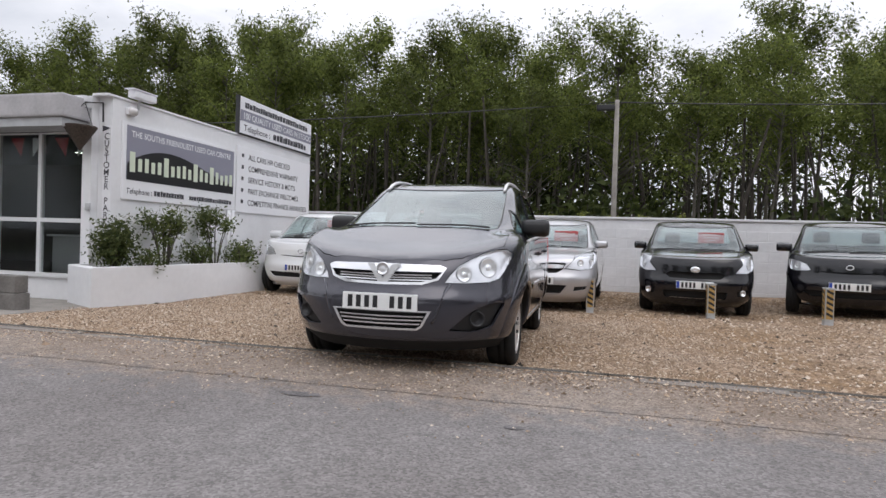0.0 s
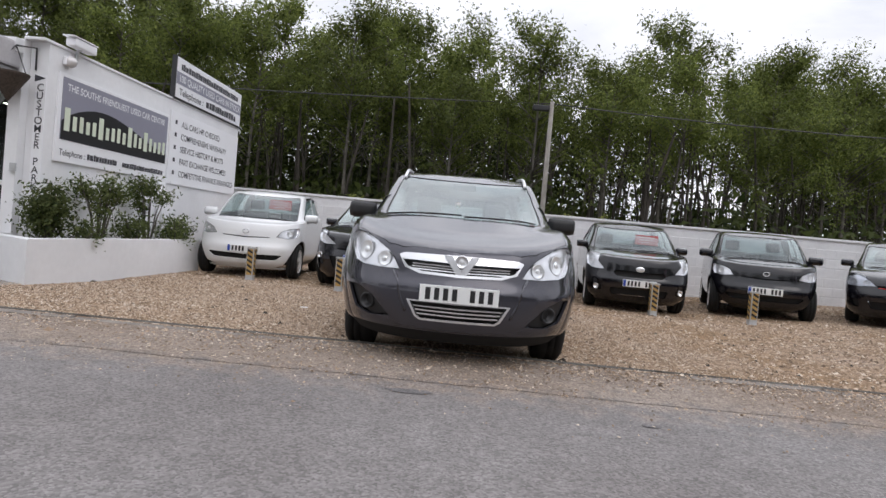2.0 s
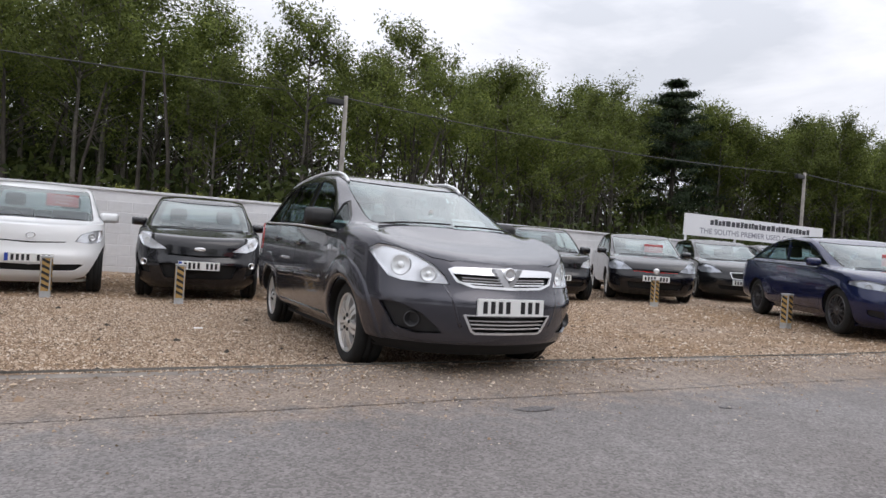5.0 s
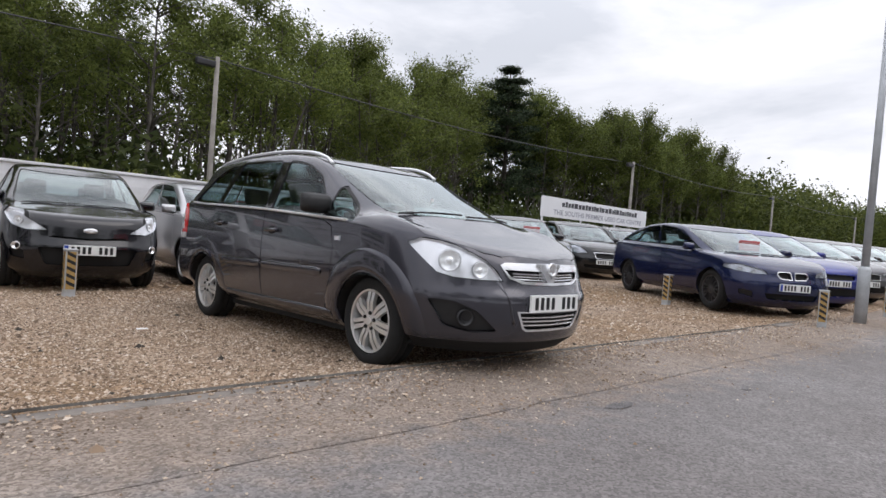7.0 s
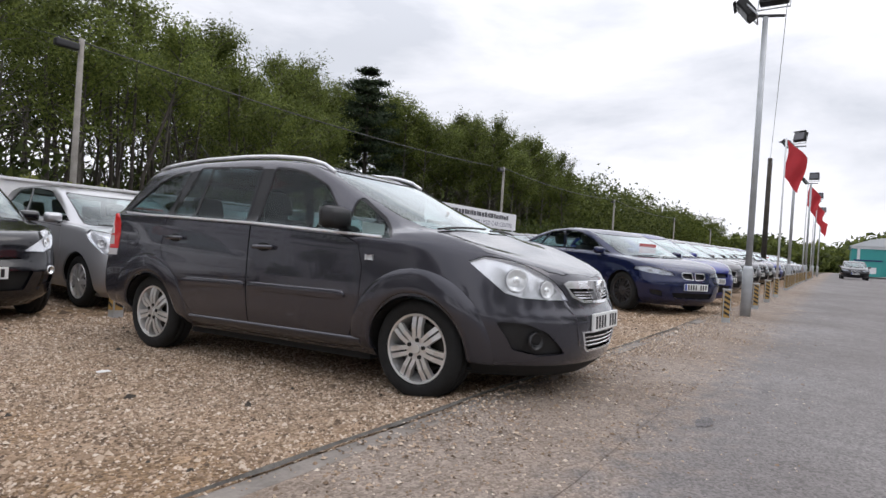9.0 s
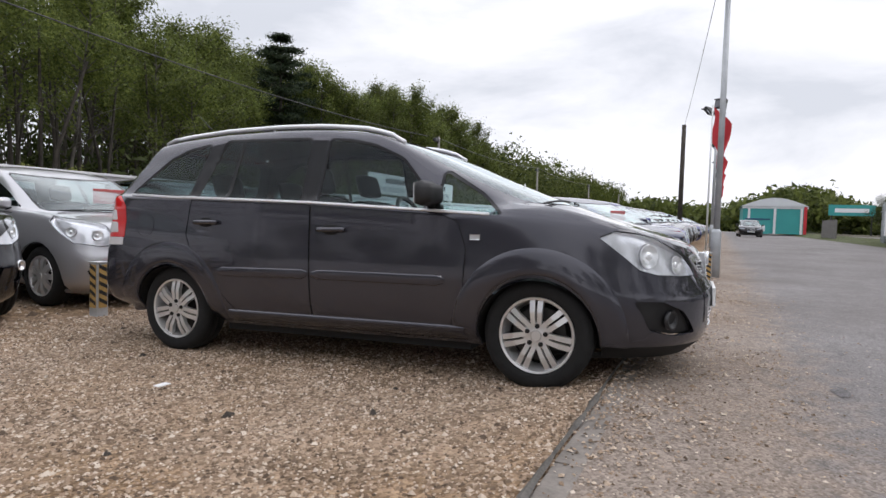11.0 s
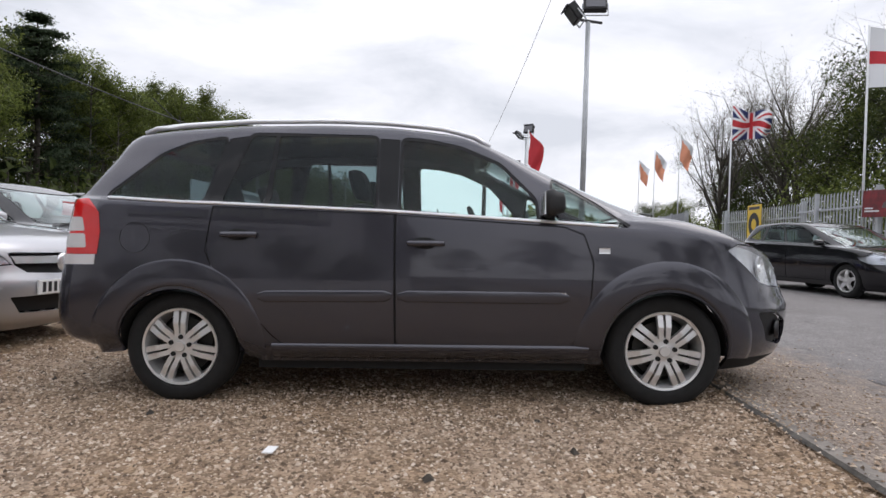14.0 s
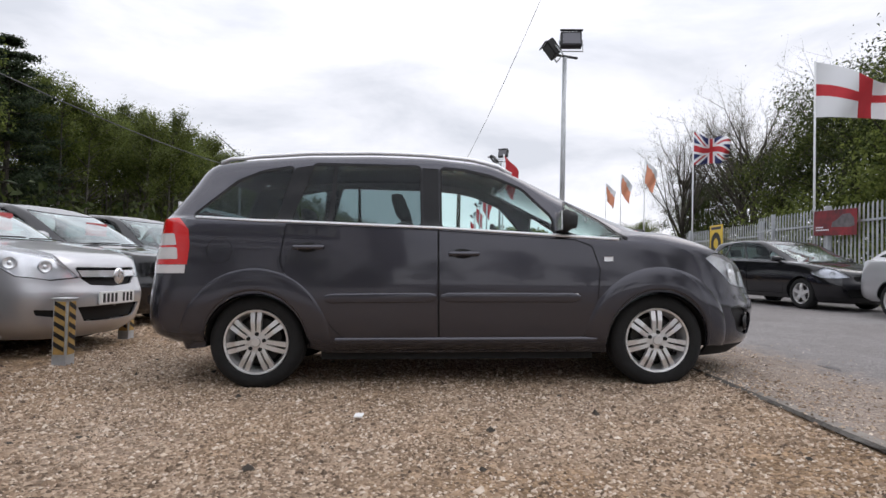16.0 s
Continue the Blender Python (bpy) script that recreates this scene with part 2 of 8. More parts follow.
def ground_mat(name, dark, light, grains, relief, mottle=0.2, edge=None):
    """Loose stone or worn tarmac: cells of stone over a mottled bed, with dusty patches."""
    m = bpy.data.materials.new(name)
    m.use_nodes = True
    nt = m.node_tree
    b = nt.nodes["Principled BSDF"]
    b.inputs["Roughness"].default_value = 0.9
    b.inputs["Specular IOR Level"].default_value = 0.25
    co = nt.nodes.new("ShaderNodeTexCoord")
    vor = nt.nodes.new("ShaderNodeTexVoronoi")
    vor.inputs["Scale"].default_value = grains
    sep = nt.nodes.new("ShaderNodeSeparateColor")
    ramp = nt.nodes.new("ShaderNodeValToRGB")
    ramp.color_ramp.elements[0].color = (*dark, 1)
    ramp.color_ramp.elements[1].color = (*light, 1)
    big = nt.nodes.new("ShaderNodeTexNoise")
    big.inputs["Scale"].default_value = 0.45
    big.inputs["Detail"].default_value = 7
    big.inputs["Roughness"].default_value = 0.62
    mr = nt.nodes.new("ShaderNodeMapRange")
    mr.inputs[1].default_value = 0.3
    mr.inputs[2].default_value = 0.7
    mr.inputs[3].default_value = 0.82
    mr.inputs[4].default_value = 1.18
    fine = nt.nodes.new("ShaderNodeTexNoise")
    fine.inputs["Scale"].default_value = 7.0
    fine.inputs["Detail"].default_value = 5
    fr = nt.nodes.new("ShaderNodeMapRange")
    for i, v in ((1, 0.32), (2, 0.68), (3, 1 - mottle), (4, 1 + mottle)):
        fr.inputs[i].default_value = v
    both = nt.nodes.new("ShaderNodeMath")
    both.operation = "MULTIPLY"
    nt.links.new(co.outputs["Object"], fine.inputs["Vector"])
    nt.links.new(fine.outputs["Fac"], fr.inputs[0])
    nt.links.new(fr.outputs[0], both.inputs[0])
    nt.links.new(mr.outputs[0], both.inputs[1])
    hs = nt.nodes.new("ShaderNodeHueSaturation")
    bp = nt.nodes.new("ShaderNodeBump")
    bp.inputs["Strength"].default_value = relief
    bp.inputs["Distance"].default_value = 0.012
    nt.links.new(co.outputs["Object"], vor.inputs["Vector"])
    nt.links.new(co.outputs["Object"], big.inputs["Vector"])
    nt.links.new(vor.outputs["Color"], sep.inputs[0])
    nt.links.new(sep.outputs[0], ramp.inputs[0])
    nt.links.new(big.outputs["Fac"], mr.inputs[0])
    nt.links.new(ramp.outputs[0], hs.inputs["Color"])
    if edge:
        # grit swept in from the side y = edge[1], thinning out unevenly towards y = edge[0]
        r2 = nt.nodes.new("ShaderNodeValToRGB")
        r2.color_ramp.elements[0].color = (*edge[2], 1)
        r2.color_ramp.elements[1].color = (*edge[3], 1)
        pos = nt.nodes.new("ShaderNodeSeparateXYZ")
        wob = nt.nodes.new("ShaderNodeMath")
        wob.operation = "MULTIPLY_ADD"
        wob.inputs[1].default_value = 1.1
        fade = nt.nodes.new("ShaderNodeMapRange")
        fade.interpolation_type = "SMOOTHSTEP"
        fade.inputs[1].default_value = edge[0] + 0.55
        fade.inputs[2].default_value = edge[1] + 0.55
        mx = nt.nodes.new("ShaderNodeMixRGB")
        nt.links.new(sep.outputs[0], r2.inputs[0])
        nt.links.new(co.outputs["Object"], pos.inputs[0])
        nt.links.new(fine.outputs["Fac"], wob.inputs[0])
        nt.links.new(pos.outputs[1], wob.inputs[2])
        nt.links.new(wob.outputs[0], fade.inputs[0])
        nt.links.new(fade.outputs[0], mx.inputs[0])
        nt.links.new(ramp.outputs[0], mx.inputs[1])
        nt.links.new(r2.outputs[0], mx.inputs[2])
        nt.links.new(mx.outputs[0], hs.inputs["Color"])
    sat = nt.nodes.new("ShaderNodeMapRange")
    for i, v in ((1, 0.35), (2, 0.65), (3, 1.22), (4, 0.80)):
        sat.inputs[i].default_value = v
    nt.links.new(big.outputs["Fac"], sat.inputs[0])
    nt.links.new(sat.outputs[0], hs.inputs["Saturation"])
    nt.links.new(both.outputs[0], hs.inputs["Value"])
    nt.links.new(hs.outputs[0], b.inputs["Base Color"])
    nt.links.new(vor.outputs["Distance"], bp.inputs["Height"])
    bp.invert = True
    nt.links.new(bp.outputs[0], b.inputs["Normal"])
    return m


GRIT_EDGE = (3.35, 4.05, (0.155, 0.124, 0.101), (0.345, 0.286, 0.240))
M_ROAD = ground_mat("worn_grey_tarmac", (0.138, 0.128, 0.1245), (0.257, 0.2405, 0.2345), 90, 0.35, 0.09, GRIT_EDGE)
M_STRIP = ground_mat("gritty_roadside_strip", (0.138, 0.128, 0.1245), (0.257, 0.2405, 0.2345), 90, 0.45, 0.12, GRIT_EDGE)
M_GRAVEL = ground_mat("golden_gravel", (0.141, 0.093, 0.058), (0.415, 0.300, 0.203), 55, 1.0)
M_EARTH = ground_mat("leafy_woodland_floor", (0.035, 0.03, 0.02), (0.09, 0.075, 0.045), 15, 0.6)
M_GRASS = ground_mat("rough_grass_verge", (0.04, 0.05, 0.02), (0.11, 0.12, 0.05), 30, 0.8)


def pebble_mat():
    m = bpy.data.materials.new("golden_pebbles")
    m.use_nodes = True
    nt = m.node_tree
    b = nt.nodes["Principled BSDF"]
    b.inputs["Roughness"].default_value = 0.75
    g = nt.nodes.new("ShaderNodeNewGeometry")
    r = nt.nodes.new("ShaderNodeValToRGB")
    cr = r.color_ramp
    for pos, col in ((0.0, (0.082, 0.054, 0.034)), (0.25, (0.208, 0.141, 0.090)), (0.55, (0.363, 0.261, 0.180)), (0.8, (0.49, 0.382, 0.285)), (1.0, (0.66, 0.57, 0.475))):
        e = cr.elements.new(pos) if pos not in (0.0, 1.0) else cr.elements[0 if pos == 0 else -1]
        e.color = (*col, 1)
    nt.links.new(g.outputs["Random Per Island"], r.inputs[0])
    nt.links.new(r.outputs[0], b.inputs["Base Color"])
    return m


M_PEBBLE = pebble_mat()
M_TEAL = mat("teal_cladding", (0.04, 0.30, 0.29), 0.5, var=0.05, scale=1)
M_ROOFPALE = mat("pale_sheet_roof", (0.62, 0.64, 0.66), 0.5, var=0.05, scale=1)
M_HILL = mat("far_wooded_hill", (0.06, 0.075, 0.035), 0.9, var=0.5, scale=0.15)
M_SIGNYELLOW = mat("yellow_notice", (0.70, 0.48, 0.05), 0.5)
M_BASKET = mat("dark_wicker", (0.06, 0.045, 0.035), 0.8, var=0.4, scale=40, bump=0.5, bscale=50)
M_PALEGREEN = mat("pale_green_white_print", (0.68, 0.74, 0.60), 0.45)
M_SOIL = mat("dark_soil", (0.05, 0.04, 0.03), 0.95, var=0.4, scale=10)
M_LAMPGLOW = mat("ceiling_lamp", (1.0, 0.95, 0.85), 0.5, emit=6.0)

# ---- helpers for building ----
def link(name, bm, material, parent=None, label="", smooth=False, kind="", category="", group=""):
    """One bmesh becomes one mesh object."""
    me = bpy.data.meshes.new(name)
    bmesh.ops.recalc_face_normals(bm, faces=bm.faces)
    bm.to_mesh(me)
    bm.free()
    for mm in material if isinstance(material, (list, tuple)) else [material]:
        me.materials.append(mm)
    if smooth:
        for p in me.polygons:
            p.use_smooth = True
    ob = new(name, me)
    if parent:
        ob.parent = parent
    tagged(ob, label, category, group, kind)
    return ob


def part(name, bm, material, parent, label="", smooth=False):
    return link(name, bm, material, parent, label, smooth)


def thing(name, label, category, group="", m=None):
    ob = new(name)
    ob.empty_display_size = 0.2
    if m is not None:
        ob.matrix_world = m
    return tagged(ob, label, category, group)


def add_box(bm, x0, x1, y0, y1, z0, z1, bevel=0.0):
    vs = bmesh.ops.create_cube(bm, size=1.0)["verts"]
    for v in vs:
        v.co = Vector((x0 + (v.co.x + 0.5) * (x1 - x0), y0 + (v.co.y + 0.5) * (y1 - y0), z0 + (v.co.z + 0.5) * (z1 - z0)))
    if bevel:
        es = list({e for v in vs for e in v.link_edges})
        bmesh.ops.bevel(bm, geom=es, offset=bevel, segments=2, affect="EDGES", profile=0.6)
    return vs


def box(x0, x1, y0, y1, z0, z1, bevel=0.0):
    bm = bmesh.new()
    add_box(bm, x0, x1, y0, y1, z0, z1, bevel)
    return bm


def add_tube(bm, pts, radii, seg=10, cap=True):
    """A round bar through the points, radius by point."""
    pts = [Vector(p) for p in pts]
    if not isinstance(radii, (list, tuple)):
        radii = [radii] * len(pts)
    rings = []
    for i, p in enumerate(pts):
        d = (pts[min(i + 1, len(pts) - 1)] - pts[max(i - 1, 0)]).normalized()
        a = d.orthogonal().normalized() if abs(d.z) < 0.99 else Vector((1, 0, 0))
        a = (a - d * a.dot(d)).normalized()
        b = d.cross(a)
        rings.append([bm.verts.new(p + radii[i] * (math.cos(k * math.tau / seg) * a + math.sin(k * math.tau / seg) * b)) for k in range(seg)])
    for r0, r1 in zip(rings, rings[1:]):
        best = min(range(seg), key=lambda s: (r1[s].co - r0[0].co).length)
        r1 = r1[best:] + r1[:best]
        for k in range(seg):
            bm.faces.new((r0[k], r0[(k + 1) % seg], r1[(k + 1) % seg], r1[k]))
    if cap:
        bm.faces.new(rings[0][::-1])
        bm.faces.new(rings[-1])


def tube(pts, radii, seg=10, cap=True):
    bm = bmesh.new()
    add_tube(bm, pts, radii, seg, cap)
    return bm


def mesh_from(name, verts, faces, material, parent=None, smooth=False, **tags):
    me = bpy.data.meshes.new(name)
    me.from_pydata([tuple(v) for v in verts], [], [tuple(int(i) for i in f) for f in faces])
    me.materials.append(material)
    if smooth:
        me.polygons.foreach_set("use_smooth", [True] * len(me.polygons))
    me.update()
    ob = new(name, me)
    if parent:
        ob.parent = parent
    return tagged(ob, **tags)


def lettering(text, size, material, parent, m, extrude=0.0, name="letter", width=None, spacing=1.0, align="LEFT"):
    """Words in the built-in font as a flat mesh, lying in the pose m (x along the line, y up the letters)."""
    cu = bpy.data.curves.new("letters", "FONT")
    cu.dimensions, cu.fill_mode = "2D", "FRONT"
    cu.body, cu.size, cu.extrude, cu.align_x, cu.space_character, cu.offset = text, size, extrude, align, spacing, 0.010 * size
    tmp = bpy.data.objects.new("letters", cu)
    scene.collection.objects.link(tmp)
    me = bpy.data.meshes.new_from_object(tmp.evaluated_get(bpy.context.evaluated_depsgraph_get()))
    bpy.data.objects.remove(tmp)
    if width and len(me.vertices):
        xs = [v.co.x for v in me.vertices]
        k = width / (max(xs) - min(xs))
        for v in me.vertices:
            v.co.x *= k
    me.materials.clear()
    bm = bmesh.new()
    bm.from_mesh(me)
    bmesh.ops.remove_doubles(bm, verts=bm.verts, dist=size * 1e-3)
    bm.verts.index_update()
    left, groups = set(bm.faces), []
    while left:
        todo, seen = [left.pop()], []
        while todo:
            f = todo.pop()
            seen.append(f)
            for v in f.verts:
                for g in v.link_faces:
                    if g in left:
                        left.remove(g)
                        todo.append(g)
        xs = [v.co.x for f in seen for v in f.verts]
        groups.append([min(xs), max(xs), seen])
    groups.sort(key=lambda g: g[0])
    letters = []
    for g in groups:
        if letters and g[0] < letters[-1][1] - 0.5 * min(g[1] - g[0], letters[-1][1] - letters[-1][0]):
            letters[-1] = [letters[-1][0], max(letters[-1][1], g[1]), letters[-1][2] + g[2]]
        else:
            letters.append(g)
    for x0, x1, fs in letters:
        ids, V, F = {}, [], []
        for f in fs:
            row = []
            for v in f.verts:
                if v.index not in ids:
                    ids[v.index] = len(V)
                    V.append(tuple(v.co))
                row.append(ids[v.index])
            F.append(row)
        ob = mesh_from(name, V, F, material, parent)
        ob.matrix_local = m
    bm.free()
    bpy.data.meshes.remove(me)


def lerp_table(table, x):
    return float(np.interp(x, [a for a, b in table], [b for a, b in table]))


def ground_z(x, y):
    """Height of the ground: the road climbs gently eastwards, the yard dips behind its kerb."""
    rise = lerp_table([(-200, 0.0), (3, 0.0), (8, 0.06), (16, 0.19), (30, 0.30), (48, 0.40), (100, 0.65), (400, 1.0)], x)
    dip = lerp_table([(4.75, 0.0), (5.2, -0.055), (6.2, -0.085), (7.9, -0.13), (9.5, -0.11), (60, -0.11)], y)
    dip *= lerp_table([(2.5, 1.0), (5.5, 0.15)], x)
    if y < -2.8:
        rise += min(0.25, (-2.8 - y) * 0.12)
    return rise + dip


def sheet(name, x0, x1, y0, y1, nx, ny, material, dz=0.0, label="", jitter=0.0, warp=False):
    xs = np.linspace(x0, x1, nx)
    ys = np.linspace(y0, y1, ny)
    vs, fs = [], []
    for j, y in enumerate(ys):
        for i, x in enumerate(xs):
            yy = y
            if warp and j in (0, ny - 1):
                yy += 0.06 * noise.noise(Vector((x * 0.9, j, 3))) + 0.03 * noise.noise(Vector((x * 4, j, 7)))
            vs.append((x, yy, ground_z(x, yy) + dz + jitter * noise.noise(Vector((x * 2.1, yy * 2.1, 1.5)))))
    for j in range(ny - 1):
        for i in range(nx - 1):
            a = j * nx + i
            fs.append((a, a + 1, a + nx + 1, a + nx))
    return mesh_from(name, vs, fs, material, smooth=True, label=label, kind="structure")


def lathe(profile, seg=40):
    """Turn the (x, r) profile about the x axis."""
    bm = bmesh.new()
    rings = [[bm.verts.new((x, r * math.cos(k * math.tau / seg), r * math.sin(k * math.tau / seg))) for k in range(seg)] for x, r in profile]
    for a, b in zip(rings, rings[1:]):
        for k in range(seg):
            bm.faces.new((a[k], a[(k + 1) % seg], b[(k + 1) % seg], b[k]))
    return bm

# ---- ground ----
def big_ground():
    """One sheet to the horizon; finer where the camera passes."""
    xs = np.unique(np.concatenate([np.linspace(-1500, -60, 12), np.linspace(-60, 80, 71), np.linspace(80, 1500, 14)]))
    ys = np.unique(np.concatenate([np.linspace(-1500, -40, 10), np.linspace(-40, 60, 60), np.linspace(60, 1500, 10)]))
    vs = [(x, y, ground_z(x, y) - 0.06) for y in ys for x in xs]
    n = len(xs)
    fs = [(j * n + i, j * n + i + 1, (j + 1) * n + i + 1, (j + 1) * n + i) for j in range(len(ys) - 1) for i in range(n - 1)]
    return mesh_from("ground", vs, fs, M_EARTH, smooth=True, kind="structure", label="leaf-littered earth around the car yard")


big_ground()
sheet("road", -60, 140, -2.9, 3.95, 201, 12, M_ROAD, 0.0, "worn grey tarmac road beside the car yard")
sheet("pavement", -60, 140, 3.8, 4.66, 401, 5, M_STRIP, 0.003, "gritty roadside strip between tarmac and kerb", 0.001, True)
sheet("yard_ground", -12, 60, 4.6, 14.7, 240, 60, M_GRAVEL, -0.004, "golden pea gravel covering the car yard", 0.012)
sheet("verge", -60, 140, -6.0, -2.85, 201, 6, M_GRASS, 0.0, "rough grass verge along the fence", 0.04, True)
sheet("yard_far_side", 5, 60, -40, -5.9, 40, 20, M_STRIP, -0.02, "gritty yard behind the steel fence")

# ---- boundary wall ----
def boundary_wall():
    bm = box(-12, 60, 14.607, 14.82, -0.4, 1.52)
    wall = link("wall_north", bm, M_WALL, label="white-painted blockwork boundary wall behind the cars", kind="structure")
    cap = box(-12, 60, 14.57, 14.85, 1.523, 1.575, 0.01)
    part("coping", cap, M_WALL, wall)
    return wall


yard_wall = boundary_wall()


def kerb():
    """Flush concrete edging, one length after another, with a dark joint of bitumen behind it."""
    k = thing("kerb", "flush concrete edging between gravel and roadside strip", "kerb")
    k["kind"] = "structure"
    rng = np.random.default_rng(8)
    bm = box(0, 0.905, -0.055, 0.055, -0.10, 0.006, 0.004)
    me = bpy.data.meshes.new("kerb_stone")
    bm.to_mesh(me)
    bm.free()
    me.materials.append(mat("grimy_concrete", (0.205, 0.182, 0.160), 0.88, var=0.3, scale=5, bump=0.4, bscale=60))
    for i in range(20):
        x = -12.5 + 0.915 * i
        o = new("kerb_stone", me)
        o.parent = k
        o.matrix_local = pose(x, 4.655 + rng.normal(0, 0.006), ground_z(x + 0.45, 4.6) + rng.normal(0, 0.003), rng.normal(0, 0.6), 0, rng.normal(0, 0.25))
    xs = np.linspace(-12.5, 5.0, 180)
    V, F = [], []
    for i, x in enumerate(xs):
        w = 0.012 + 0.022 * noise.noise(Vector((x * 1.3, 0, 9))) + 0.012 * noise.noise(Vector((x * 5, 0, 4)))
        yc = 4.728 + 0.02 * noise.noise(Vector((x * 0.8, 2, 2)))
        z = ground_z(x, 4.72) + 0.012
        V += [(x, yc - max(0.004, w), z), (x, yc, z + 0.012), (x, yc + max(0.004, w), z - 0.004)]
        if i:
            a = 3 * (i - 1)
            F += [(a, a + 3, a + 4, a + 1), (a + 1, a + 4, a + 5, a + 2)]
    mesh_from("joint", V, F, mat("black_bitumen", (0.10, 0.092, 0.082), 0.85, var=0.4, scale=20, bump=0.6, bscale=60), k)


kerb()


def pebbles(name, n, x0, x1, y0, y1, size, material, label, seed, keep=None, lift=0.0):
    """Loose stones, each a small uneven lump."""
    rng = np.random.default_rng(seed)
    base = np.array([(1, 0, -0.2), (0, 1, -0.2), (-1, 0, -0.2), (0, -1, -0.2), (0.2, 0.1, 1)], float)
    tri = np.array([(0, 1, 4), (1, 2, 4), (2, 3, 4), (3, 0, 4)])
    x, y = rng.uniform(x0, x1, n), rng.uniform(y0, y1, n)
    if keep is not None:
        ok = keep(x, y, rng)
        x, y = x[ok], y[ok]
        n = len(x)
    z = np.array([ground_z(a, b) + 0.012 * noise.noise(Vector((a * 2.1, b * 2.1, 1.5))) for a, b in zip(x, y)]) - 0.004 + lift
    s = size * rng.lognormal(0, 0.35, n)
    sc = np.stack([s, s * rng.uniform(0.55, 1, n), s * rng.uniform(0.35, 0.7, n)], axis=1)
    P = base[None] * sc[:, None] * rng.uniform(0.7, 1.15, (n, 5, 1))
    a = rng.uniform(0, math.tau, n)
    t = rng.normal(0, 0.35, n)
    X = P[..., 0] * np.cos(a)[:, None] - P[..., 1] * np.sin(a)[:, None]
    Y = P[..., 0] * np.sin(a)[:, None] + P[..., 1] * np.cos(a)[:, None]
    Z = P[..., 2] + t[:, None] * P[..., 0] * 0.5
    V = np.stack([X + x[:, None], Y + y[:, None], Z + z[:, None] + 0.15 * s[:, None]], axis=2).reshape(-1, 3)
    F = (tri[None] + 5 * np.arange(n)[:, None, None]).reshape(-1, 3)
    return mesh_from(name, V, F, material, kind="stuff", label=label)


pebbles("gravel", 165000, -6.6, 1.5, 4.74, 9.6, 0.0088, M_PEBBLE, "loose golden gravel stones", 2, lambda x, y, r: r.uniform(0, 1, len(x)) < np.interp(x, [-6.6, -2.5, 1.5], [1.0, 0.85, 0.35]))
pebbles("spilt_gravel", 26000, -6.6, 7.0, 4.15, 4.80, 0.0085, M_PEBBLE, "gravel spilt over the kerb", 12, lambda x, y, r: r.uniform(0, 1, len(x)) < np.interp(y, [4.15, 4.5, 4.8], [0.05, 0.35, 1.0]) * np.interp(x + 0.9 * np.sin(x * 2.3) + 0.5 * np.sin(x * 5.1), [-4.2, -2.6], [0.08, 1.0]), 0.012)
pebbles("gravel_far", 14000, -6, 8, 9.4, 14.5, 0.018, M_PEBBLE, "loose golden gravel stones towards the wall", 4)
pebbles("gravel_mid", 17000, 1.5, 10.5, 4.75, 9.6, 0.0145, M_PEBBLE, "loose golden gravel stones by the saloons", 6)
pebbles("loose_chips", 3800, -7.0, 9.0, 3.05, 3.85, 0.0065, M_PEBBLE, "stone chips strewn on the edge of the tarmac", 9, lambda x, y, r: r.uniform(0, 1, len(x)) < np.interp(y, [3.05, 3.5, 3.85], [0.08, 0.35, 1.0]), 0.006)
pebbles("leaf_litter", 150, -6.3, 6.0, 4.8, 9.6, 0.022, M_BARKDARK, "few dark dead leaves on the gravel", 7)
pebbles("grit", 9000, -6.5, 5, 3.75, 4.62, 0.008, M_PEBBLE, "scattered stones on the roadside strip", 5, lambda x, y, r: r.uniform(0, 1, len(x)) < np.interp(y, [3.75, 4.0, 4.4, 4.6], [0.3, 0.5, 0.7, 1.0]), 0.006)
link("paper_scrap", box(-3.19, -3.11, 6.965, 7.01, -0.085, -0.079, 0.001), M_PAPER, label="small scrap of white paper on the gravel", category="litter")


def road_patch(x, y, w, d, seed):
    """A worn dark spot in the tarmac, uneven in outline."""
    pts = [(x + w * math.cos(a) * (1 + 0.35 * noise.noise(Vector((math.cos(a) * 2, math.sin(a) * 2, seed)))), y + d * math.sin(a) * (1 + 0.35 * noise.noise(Vector((math.cos(a) * 2, math.sin(a) * 2, seed + 5))))) for a in np.linspace(0, math.tau, 22)[:-1]]
    mesh_from("road_patch", [(a, b, ground_z(a, b) + 0.004) for a, b in pts], [tuple(range(len(pts)))], M_PATCH, kind="structure", label="dark worn spot in the tarmac")


M_PATCH = ground_mat("dark_tar_spot", (0.10, 0.094, 0.094), (0.19, 0.18, 0.18), 90, 0.3)
road_patch(-1.6, 3.55, 0.13, 0.045, 1)
road_patch(-0.35, 3.35, 0.05, 0.03, 2)
road_patch(1.9, 2.2, 0.06, 0.04, 3)

